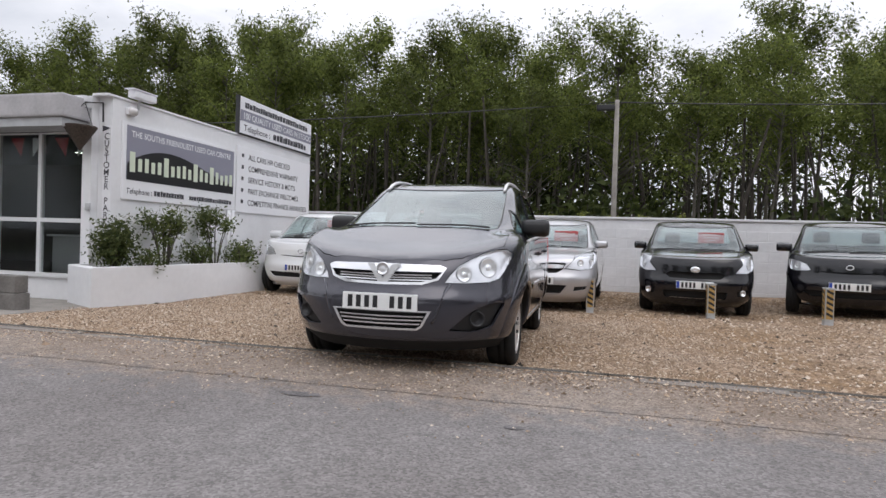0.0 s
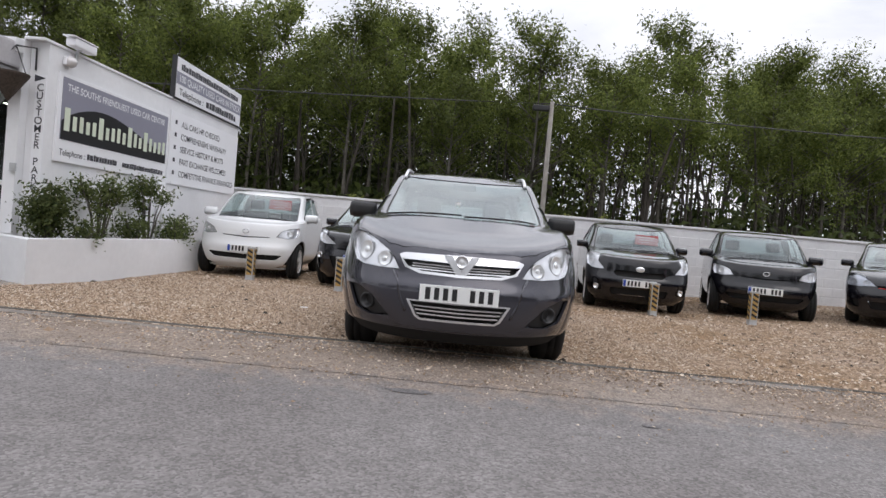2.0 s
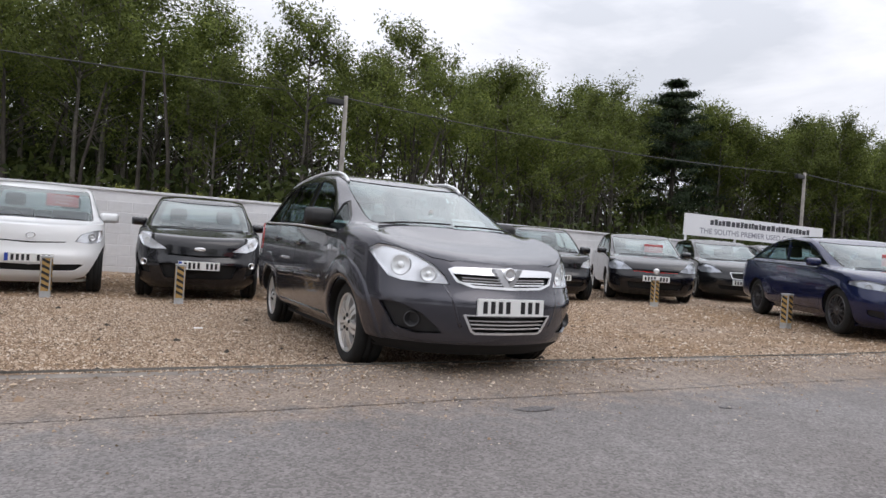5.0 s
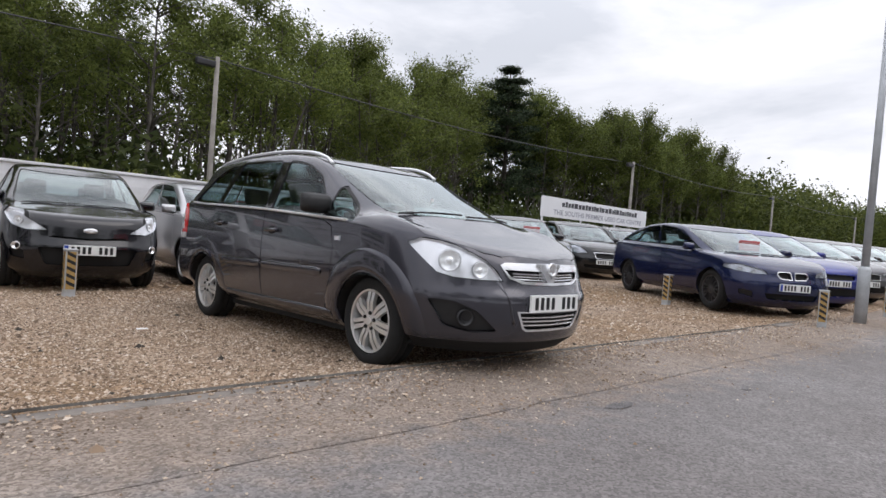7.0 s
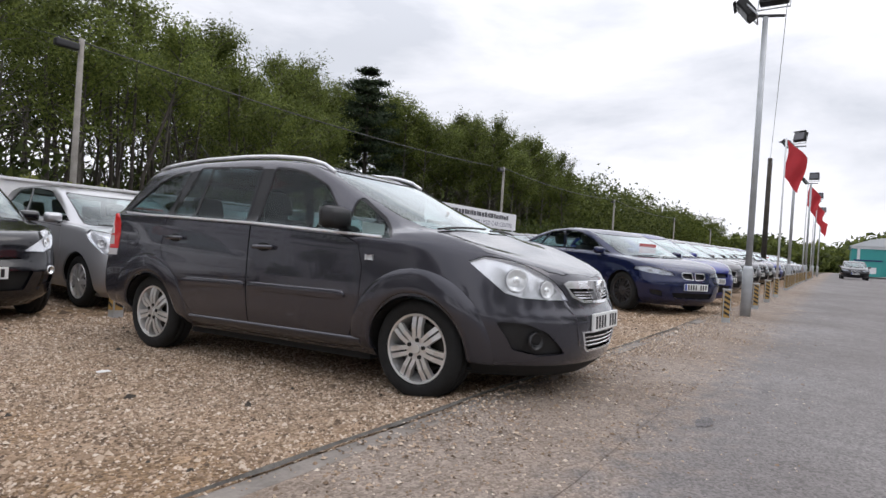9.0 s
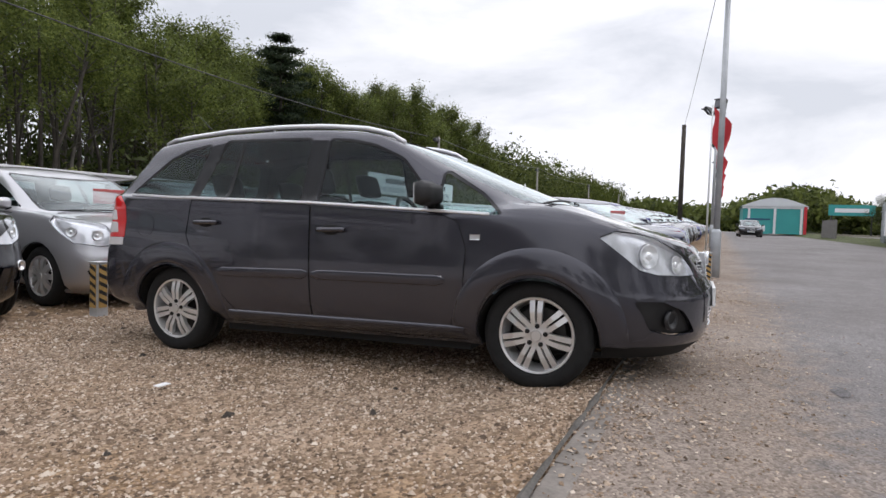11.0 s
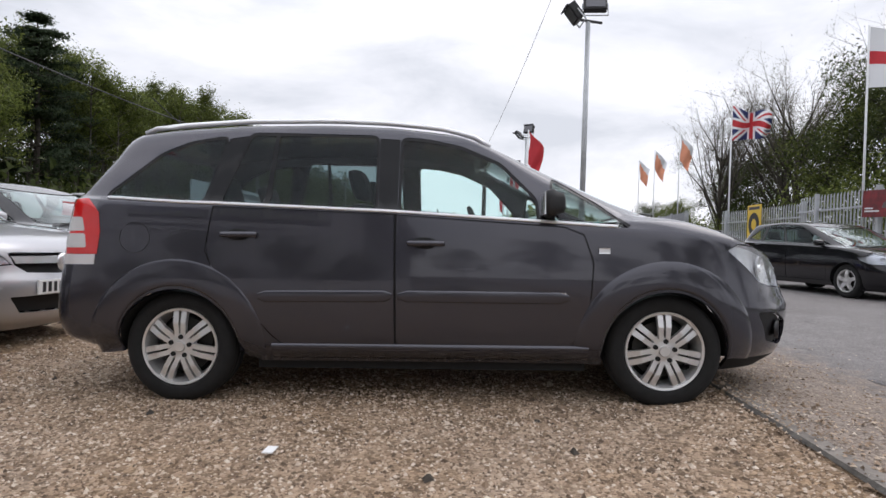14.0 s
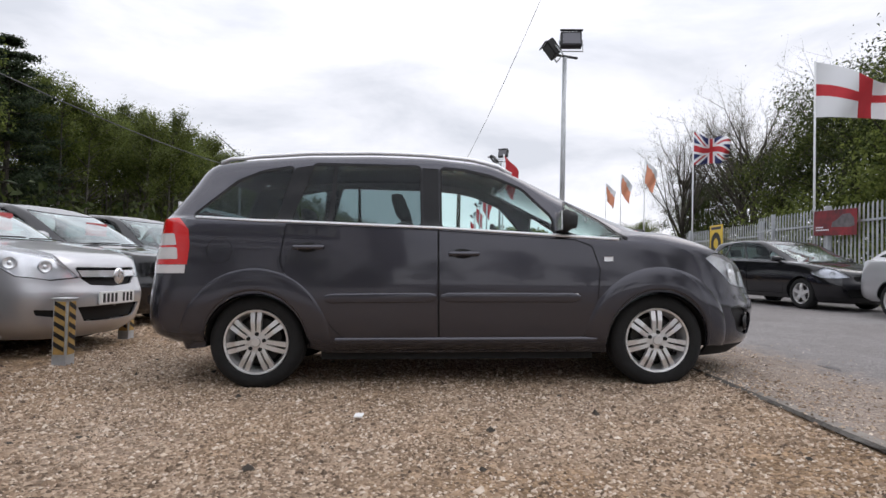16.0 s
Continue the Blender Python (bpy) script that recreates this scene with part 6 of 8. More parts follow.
def city_car(paint_mat, label, m, rim_mat):
    belt = [(-0.6, 0.84), (-0.2, 0.93), (0.2, 0.97), (1.2, 1.02), (2.6, 1.06)]
    roof = [(0.6, 1.38), (1.0, 1.46), (1.5, 1.485), (2.0, 1.46), (2.4, 1.42)]
    c = dict(W=1.68, wb=2.0, R=0.30, rim=0.20, style="five", track=1.46, z0=0.19, tyre_w=0.18, paint=paint_mat, mirror_size=0.95, rim_mat=rim_mat)
    c["rings"] = car_rings(0.53, 2.0, 0.455, 1.68, 0.19, 0.66, 0.82, -0.02, 0.985, belt, roof, 0.70, 2.30, 0.61, nose=0.12, cowl_w=0.78, dfo=0.60, pw=0.70, rake_r=0.10, kf=0.0, drop=0.05)
    lamp = [(0.50, -0.42, 0.70), (0.66, -0.33, 0.68), (0.76, -0.20, 0.70), (0.80, -0.12, 0.78), (0.79, -0.10, 0.86), (0.68, -0.25, 0.84), (0.56, -0.38, 0.79)]
    c["features"] = small_features(lamp, [("grille", rounded([(0, 0.655), (0.36, 0.675), (0.40, 0.69), (0, 0.675)], 0.004))], 0.48, [("grille", rounded([(0, 0.30), (0.50, 0.31), (0.60, 0.385), (0.56, 0.40), (0, 0.385)], 0.02))], True, None, (0.25, 1.45, 1.5), 0.19, belt)
    c["classes"] = base_classes(paint_mat, M_CARGLASS, M_CARGLASS_DARK)
    c.update(seat_z=0.40, seat_y=1.25, dash_y=0.3, dash_z=0.98, rear_seats=False, plate=(-0.535, 0.47), plate_band=True, mirror=(0.42, 1.0, 0.755), wiper=(-0.03, 1, 0, 0), bulbs=((0.66, -0.25, 0.76, 0.05),))
    car, sh = build_car(c, "car", label, "cars in the yard", m)
    ring = lathe([(0.0, 0.055), (0.012, 0.052), (0.012, 0.042), (0.0, 0.038)], 24)
    e = part("emblem", ring, M_CHROME, car, "oval chrome emblem", True)
    e.matrix_local = pose(0, -0.475, 0.755, 8, 0, -90) @ Matrix.Diagonal((1, 1, 0.7, 1))
    return car, sh


def hatch_car(paint_mat, label, m, L, W, H, wb, fo, lamp, grille, lower, belt, roof, roof_y0, style="nine", rim_mat=M_RIM, two_door=False, hoodf=0.80, cowl_y=0.02, plate_z=0.48, band=True, door=None, R=0.31, nose=0.10, dfo=0.66, group="cars in the yard", plate=True, rake=0.30, z0=0.20, bulbs=(), roof_y1=None, cowl_w=0.79, mirror_mat=None, rear_dark=False, lens=M_LENS):
    ro = L - wb - fo
    c = dict(mirror_size=0.82, W=W, wb=wb, R=R, rim=R - 0.105, style=style, track=W - 0.27, z0=z0, tyre_w=0.2, paint=paint_mat, rim_mat=rim_mat, mirror_mat=mirror_mat or paint_mat)
    c["rings"] = car_rings(fo, wb, ro, W, z0, 0.66, hoodf, cowl_y, lerp_table(belt, 0.2) + 0.03, belt, roof, roof_y0, roof_y1 or (wb + ro - 0.45), W * 0.362, nose=nose, cowl_w=cowl_w, dfo=dfo, pw=0.72, rake_r=rake, kf=0.0, drop=0.06)
    c["features"] = small_features(lamp, grille, plate_z, lower, two_door, None, door or (0.42, 1.5, wb - 0.28), z0, belt, rear_dark)
    c["classes"] = base_classes(paint_mat, M_CARGLASS, M_CARGLASS_DARK, lens)
    c.update(seat_z=0.36, seat_y=1.45, dash_y=0.42, dash_z=0.96, mirror=(0.58, lerp_table(belt, 0.58) + 0.03, W / 2 - 0.09), wiper=(cowl_y - 0.01, 1, 0, 0), bulbs=bulbs)
    if plate:
        c["plate"] = (-fo - 0.012, plate_z)
        c["plate_band"] = band
    return build_car(c, "car", label, group, m)


def emblem(car, y, z, w, h, lab="chrome emblem", tilt=0):
    ring = lathe([(0.0, 0.055), (0.012, 0.052), (0.014, 0.02), (0.010, 0.001)], 24)
    e = part("emblem", ring, M_CHROME, car, lab, True)
    e.matrix_local = pose(0, y, z, tilt, 0, -90) @ Matrix.Diagonal((1, w / 0.11, h / 0.11, 1))
    return e


def fog_lamps(car, sh, x, z, r=0.045):
    for s in (-1, 1):
        q = sh.at(*sh.find((x, 0, z), (0, 2), (0, 0), (0.34, 4)))[0]
        o = part("fog_lamp", lathe([(0.0, r), (0.018, r), (0.02, r * 0.85), (0.004, r * 0.7), (-0.01, 0.001)], 18), M_CHROME, car, "round fog lamp", True)
        o.matrix_local = pose(s * q[0], q[1] + 0.004, q[2], 0, 0, -90 + s * 25)


def at(x, y, turn):
    """Pose of a car whose front axle stands at x, y; turn: degrees by which its nose swings towards -x."""
    return pose(x, y, ground_z(x, y) + 0.0, 0, 0, -turn)


def price_card(car, sh, x):
    p = sh.at(*sh.find((abs(x), 0.42, 0), (0, 1), (0, 6), (0.3, 8)))[0]
    card = part("price_card", box(x - 0.20, x + 0.20, p[1] + 0.16, p[1] + 0.164, p[2] - 0.09, p[2] + 0.085, 0.002), M_REDCARD, car, "red price card behind the windscreen")
    for k in range(3):
        part("print_bar", box(x - 0.14 + 0.02 * k, x + 0.14 - 0.03 * k, p[1] + 0.157, p[1] + 0.1595, p[2] + 0.035 - 0.045 * k, p[2] + 0.055 - 0.045 * k), M_PALEPINK, card)


# the back row
car, sh = city_car(P_WHITE, "white two-door city car in front of the white wall", at(-5.07, 10.45, -5), M_RIM)
price_card(car, sh, 0.28)

belt = [(-0.7, 0.80), (-0.3, 0.90), (0.2, 0.95), (1.2, 1.0), (3.2, 1.08)]
roof = [(0.8, 1.36), (1.2, 1.45), (1.7, 1.475), (2.3, 1.45), (2.8, 1.40)]
lampK = [(0.42, -0.62, 0.69), (0.60, -0.52, 0.68), (0.70, -0.40, 0.72), (0.78, -0.22, 0.85), (0.74, -0.22, 0.88), (0.58, -0.42, 0.80)]
car, sh = hatch_car(P_BLACK, "black three-door hatchback with pale headlights", at(-3.0, 10.2, 3), 3.62, 1.66, 1.50, 2.30, 0.70, lampK, [("grille", rounded([(0, 0.59), (0.40, 0.61), (0.36, 0.63), (0, 0.615)], 0.005))],
          [("grille", rounded([(0, 0.30), (0.42, 0.31), (0.50, 0.50), (0, 0.50)], 0.03)), ("intake", rounded([(0.60, 0.36), (0.72, 0.38), (0.74, 0.46), (0.62, 0.46)], 0.02))], belt, roof, 0.86, "five", M_RIM, True, bulbs=((0.64, -0.40, 0.77, 0.05),))
fog_lamps(car, sh, 0.68, 0.50)
emblem(car, -0.655, 0.70, 0.15, 0.06, "oval chrome-edged emblem")

belt = [(-0.8, 0.79), (-0.3, 0.90), (0.2, 0.95), (1.2, 1.0), (3.4, 1.08)]
roof = [(0.8, 1.34), (1.2, 1.43), (1.7, 1.46), (2.4, 1.44), (3.0, 1.36)]
lampC = [(0.42, -0.74, 0.66), (0.62, -0.62, 0.63), (0.74, -0.46, 0.66), (0.81, -0.24, 0.82), (0.79, -0.16, 0.90), (0.68, -0.36, 0.86), (0.52, -0.62, 0.76)]
car, sh = hatch_car(P_SILVER, "silver three-door hatchback with chrome grille bar", at(-0.87, 10.4, 2), 4.0, 1.74, 1.49, 2.51, 0.83, lampC, [("grille", [(0, 0.575), (0.30, 0.59), (0.39, 0.645), (0.43, 0.735), (0.40, 0.745), (0, 0.74)]), ("chrome", [(0, 0.655), (0.38, 0.66), (0.41, 0.715), (0, 0.715)])],
          [("grille", rounded([(0, 0.27), (0.36, 0.28), (0.46, 0.41), (0, 0.41)], 0.02)), ("intake", rounded([(0.55, 0.32), (0.72, 0.35), (0.74, 0.40), (0.56, 0.39)], 0.01))], belt, roof, 0.90, "nine", M_RIM, True, plate_z=0.475, band=False, bulbs=((0.60, -0.56, 0.73, 0.05), (0.72, -0.40, 0.76, 0.05)))
emblem(car, -0.845, 0.67, 0.14, 0.15, "round chrome emblem")
price_card(car, sh, 0.3)

belt = [(-0.75, 0.84), (-0.3, 0.92), (0.2, 0.97), (1.2, 1.02), (3.3, 1.10)]
roof = [(0.7, 1.36), (1.1, 1.46), (1.7, 1.495), (2.4, 1.47), (2.9, 1.42)]
lampY = [(0.54, -0.56, 0.66), (0.68, -0.46, 0.66), (0.78, -0.28, 0.72), (0.80, -0.12, 0.86), (0.77, -0.08, 0.92), (0.66, -0.32, 0.88)]
car, sh = hatch_car(P_BLACK, "black five-door hatchback with mesh grille", at(1.5, 10.85, 7), 3.75, 1.695, 1.53, 2.46, 0.74, lampY, [("grille", rounded([(0, 0.56), (0.36, 0.57), (0.42, 0.63), (0.36, 0.665), (0, 0.66)], 0.02))],
          [("grille", rounded([(0, 0.26), (0.42, 0.27), (0.46, 0.38), (0, 0.38)], 0.02)), ("intake", rounded([(0.58, 0.32), (0.72, 0.33), (0.74, 0.42), (0.58, 0.40)], 0.02))], belt, roof, 0.80, "nine", M_RIM, False, plate_z=0.47, bulbs=((0.70, -0.36, 0.77, 0.05),))
fog_lamps(car, sh, 0.66, 0.37)
emblem(car, -0.70, 0.70, 0.14, 0.095, "oval chrome emblem")
price_card(car, sh, 0.25)

city_car(P_BLACK, "black two-door city car with chrome emblem", at(3.75, 11.05, 17), M_RIM)

belt = [(-0.8, 0.74), (-0.3, 0.85), (0.2, 0.92), (1.2, 0.96), (3.6, 1.03)]
roof = [(0.9, 1.30), (1.3, 1.40), (1.9, 1.435), (2.6, 1.40), (3.2, 1.33)]
lampG = [(0.46, -0.76, 0.64), (0.64, -0.64, 0.61), (0.76, -0.48, 0.62), (0.83, -0.30, 0.70), (0.82, -0.26, 0.74), (0.70, -0.48, 0.75), (0.54, -0.70, 0.71)]
golf = dict(lens=M_LENSDARK, L=4.2, W=1.78, H=1.46, wb=2.58, fo=0.88, lamp=lampG, belt=belt, roof=roof, roof_y0=1.0)
car, sh = hatch_car(P_BLACK, "black sporty hatchback with red grille line", at(5.95, 10.6, 33), grille=[("grille", rounded([(0, 0.60), (0.44, 0.615), (0.45, 0.66), (0, 0.655)], 0.01))],
          lower=[("grille", rounded([(0, 0.27), (0.50, 0.28), (0.56, 0.40), (0, 0.40)], 0.02)), ("intake", rounded([(0.66, 0.28), (0.76, 0.32), (0.78, 0.42), (0.68, 0.41)], 0.02))], style="five", band=False, bulbs=((0.58, -0.66, 0.67, 0.045), (0.70, -0.50, 0.68, 0.045)), **golf)
emblem(car, -0.875, 0.63, 0.12, 0.12, "round chrome emblem")
part("grille_line", surf_tube(sh, [(0, 0.605), (0.43, 0.618)], 0.006), M_REDLENS, car, "red grille line")
price_card(car, sh, 0.2)

# saloons and hatchbacks in the echelon row
car, sh = hatch_car(P_DKGREY, "dark grey saloon with chrome grille", at(8.9, 10.9, 33), grille=[("chrome", [(0, 0.50), (0.26, 0.51), (0.32, 0.66), (0, 0.67)]), ("grille", [(0, 0.515), (0.25, 0.525), (0.29, 0.645), (0, 0.655)])],
          lower=[("grille", rounded([(0, 0.27), (0.50, 0.28), (0.56, 0.36), (0, 0.36)], 0.02))], style="many", band=False, plate_z=0.43, bulbs=((0.66, -0.56, 0.68, 0.05),), **golf)

beltB = [(-0.8, 0.72), (-0.3, 0.83), (0.2, 0.90), (1.2, 0.94), (3.7, 1.0)]
roofB = [(0.9, 1.26), (1.3, 1.36), (1.9, 1.40), (2.4, 1.37), (2.9, 1.28)]
lampB = [(0.42, -0.72, 0.645), (0.60, -0.62, 0.635), (0.74, -0.46, 0.65), (0.83, -0.28, 0.70), (0.80, -0.28, 0.735), (0.66, -0.52, 0.73), (0.46, -0.70, 0.705)]
saloon = dict(L=4.53, W=1.82, H=1.42, wb=2.76, fo=0.78, lamp=lampB, belt=beltB, roof=roofB, roof_y0=1.05, roof_y1=3.0, rake=0.60, lens=M_LENSDARK)
kidney = [("chrome", rounded([(0.018, 0.570), (0.215, 0.580), (0.275, 0.640), (0.245, 0.695), (0.03, 0.695)], 0.025)), ("grille", rounded([(0.030, 0.583), (0.208, 0.592), (0.258, 0.640), (0.236, 0.682), (0.042, 0.682)], 0.02))]
blue_saloon, sh = hatch_car(P_BLUE, "dark blue saloon with twin kidney-shaped grilles", at(5.78, 5.58, 32), grille=kidney, lower=[("grille", rounded([(0, 0.26), (0.40, 0.27), (0.46, 0.36), (0, 0.36)], 0.02)), ("intake", rounded([(0.60, 0.28), (0.76, 0.32), (0.78, 0.40), (0.62, 0.38)], 0.02))],
          style="many", rim_mat=M_RIMDARK, R=0.325, plate_z=0.46, bulbs=((0.60, -0.64, 0.66, 0.045), (0.72, -0.48, 0.67, 0.045)), **saloon)
price_card(blue_saloon, sh, 0.2)
plain = [("grille", rounded([(0, 0.56), (0.40, 0.58), (0.42, 0.66), (0, 0.66)], 0.01))]
low = [("grille", rounded([(0, 0.26), (0.50, 0.27), (0.56, 0.42), (0, 0.42)], 0.02))]
c2, sh = hatch_car(P_ROYAL, "royal blue hatchback in the roadside row", at(8.3, 5.75, 32), grille=plain, lower=low, style="five", plate_z=0.50, bulbs=((0.66, -0.56, 0.68, 0.05),), **golf)
c3, sh = hatch_car(P_MIDGREY, "mid-grey saloon in the roadside row", at(10.9, 5.8, 32), grille=[("chrome", [(0, 0.52), (0.30, 0.53), (0.36, 0.66), (0, 0.67)]), ("grille", [(0, 0.535), (0.29, 0.545), (0.33, 0.645), (0, 0.655)])], lower=low, style="five", plate_z=0.44, bulbs=((0.66, -0.56, 0.68, 0.05),), **saloon)
c5, sh = hatch_car(P_SILVER, "silver saloon parked on the road", pose(1.2, -1.9, 0.0, 0, 0, -88), grille=[("chrome", [(0, 0.52), (0.30, 0.53), (0.36, 0.66), (0, 0.67)]), ("grille", [(0, 0.535), (0.29, 0.545), (0.33, 0.645), (0, 0.655)])], lower=low, style="five", plate_z=0.44, bulbs=((0.66, -0.56, 0.68, 0.05),), **saloon)
c4, sh = hatch_car(P_BLACK, "black saloon in the roadside row", at(13.4, 5.9, 32), grille=kidney, lower=low, style="five", plate_z=0.44, bulbs=((0.66, -0.56, 0.68, 0.05),), **saloon)
kinds = [c3, c2, c4, blue_saloon]
for i in range(14):
    x = 16.0 + 2.6 * i
    copy_thing(kinds[(0, 2, 0, 1, 2, 0, 3, 2)[i % 8]], at(x, 5.9, 32))
for i in range(6):
    copy_thing(kinds[(2, 0, 2, 1, 0, 2)[i]], at(11.6 + 2.7 * i, 11.0, 33))

# cars across the road
car, sh = hatch_car(P_BLACK, "black five-door hatchback parked on the road by the steel fence", pose(6.05, -1.33, ground_z(6, -1), 0, 0, -77), grille=plain, lower=low, style="five", plate_z=0.48, band=False, bulbs=((0.66, -0.56, 0.68, 0.05),), **golf)
emblem(car, -0.875, 0.63, 0.12, 0.12, "round chrome emblem")
copy_thing(c4, pose(24.5, -7.0, ground_z(24, -7), 0, 0, -60))
copy_thing(c4, pose(50, 1.9, ground_z(50, 1.9), 0, 0, -88))

# ---- trees ----
def leaf_cloud(rng, centres, spread, count, size, flat=0.6):
    """Many small leaf sprays round the centres."""
    k = rng.integers(0, len(centres), count)
    c = np.array(centres)[k] + rng.normal(0, 1, (count, 3)) * np.array(spread)[k][:, None] * np.array([1, 1, flat])
    mean = np.array(centres).mean(axis=0)
    out = (c - mean) * np.array([1, 1, 0.15])
    out /= np.linalg.norm(out, axis=1, keepdims=True) + 1e-6
    face = rng.normal(0, 0.55, (count, 3)) + 0.55 * out + np.array([0, 0, 0.45])
    face /= np.linalg.norm(face, axis=1, keepdims=True)
    a = np.cross(face, rng.normal(0, 1, (count, 3)))
    a /= np.linalg.norm(a, axis=1, keepdims=True)
    b = np.cross(face, a)
    b /= np.linalg.norm(b, axis=1, keepdims=True)
    s = size * rng.uniform(0.5, 1.3, (count, 1))
    V = np.stack([c - a * s, c + b * s * 0.75, c + a * s * 0.9 - b * s * 0.2], axis=1).reshape(-1, 3)
    F = np.arange(count * 3).reshape(-1, 3)
    return V, F


def birch(seed, H):
    rng = np.random.default_rng(seed)
    t = thing("tree", "tall slender birch with fresh green leaves behind the wall", "tree", "birch wood")
    bm = bmesh.new()
    lean = rng.normal(0, 0.25, 2)
    n = 9
    path = [(lean[0] * (k / n) ** 1.5 + rng.normal(0, 0.03), lean[1] * (k / n) ** 1.5 + rng.normal(0, 0.03), H * 0.94 * k / n) for k in range(n + 1)]
    r0 = 0.05 + 0.005 * H * rng.uniform(0.6, 1.3)
    add_tube(bm, path, [r0 * (1 - 0.88 * k / n) for k in range(n + 1)], 7)
    cents, spr = [], []
    for i in range(int(24 + 1.4 * H)):
        f = rng.uniform(0.36, 0.985)
        k = min(n - 1, int(f * n))
        base = np.array(path[k]) + (np.array(path[k + 1]) - np.array(path[k])) * (f * n - k)
        ang = rng.uniform(0, math.tau)
        ln = (0.40 + 1.55 * math.sin(math.pi * min(1, (f - 0.10) / 0.93)) ** 0.7) * rng.uniform(0.55, 1.1)
        tip = base + np.array([math.cos(ang) * ln, math.sin(ang) * ln, ln * rng.uniform(0.35, 0.95)])
        mid = (base + tip) / 2 + np.array([0, 0, 0.10])
        add_tube(bm, [tuple(base), tuple(mid), tuple(tip)], [0.030, 0.018, 0.007], 4)
        thin = 0.10 if f < 0.48 else 0.5 if f < 0.58 else 1.0
        for q in ((base + tip) / 2, base * 0.25 + tip * 0.75, tip, tip + rng.normal(0, 0.28, 3)):
            if rng.uniform() < thin:
                # a spray and the hanging twig ends below it
                cents += [q, q - np.array([0, 0, rng.uniform(0.2, 0.45)])]
                spr += [rng.uniform(0.16, 0.30), rng.uniform(0.10, 0.18)]
    for k in range(6):
        cents.append(np.array([path[-1][0], path[-1][1], H * (0.86 + 0.026 * k)]))
        spr.append(0.30 - 0.035 * k)
    part("trunk", bm, M_BARK, t, "thin grey-brown trunk", True)
    V, F = leaf_cloud(rng, cents, spr, 7600, 0.082, 1.05)
    mesh_from("crown", V, F, M_LEAF, t)
    return t


def broadleaf(seed, H, leaf, dense_n=9000, width=0.34, size=0.16):
    rng = np.random.default_rng(seed)
    t = thing("tree", "broad leafy tree beyond the steel fence, with unseen copies for reflections", "tree", "trees beyond the fence")
    bm = bmesh.new()
    n = 7
    path = [(rng.normal(0, 0.08), rng.normal(0, 0.08), H * 0.8 * k / n) for k in range(n + 1)]
    add_tube(bm, path, [0.22 * (1 - 0.85 * k / n) for k in range(n + 1)], 8)
    cents, spr = [], []
    for i in range(34):
        f = rng.uniform(0.22, 1.0)
        base = np.array(path[min(n, int(f * n))])
        ang = rng.uniform(0, math.tau)
        ln = H * width * math.sin(math.pi * min(1, 0.15 + 0.8 * f)) * rng.uniform(0.5, 1.1)
        tip = base + np.array([math.cos(ang) * ln, math.sin(ang) * ln, ln * rng.uniform(0.3, 0.9)])
        add_tube(bm, [tuple(base), tuple((base + tip) / 2 + np.array([0, 0, 0.2])), tuple(tip)], [0.07, 0.045, 0.012], 5)
        for q in ((base + tip) / 2, tip, tip + rng.normal(0, 0.5, 3)):
            cents.append(q)
            spr.append(rng.uniform(0.35, 0.75))
    part("trunk", bm, M_BARKDARK, t, "dark trunk and limbs", True)
    V, F = leaf_cloud(rng, cents, spr, dense_n, size, 0.9)
    mesh_from("crown", V, F, leaf, t)
    return t


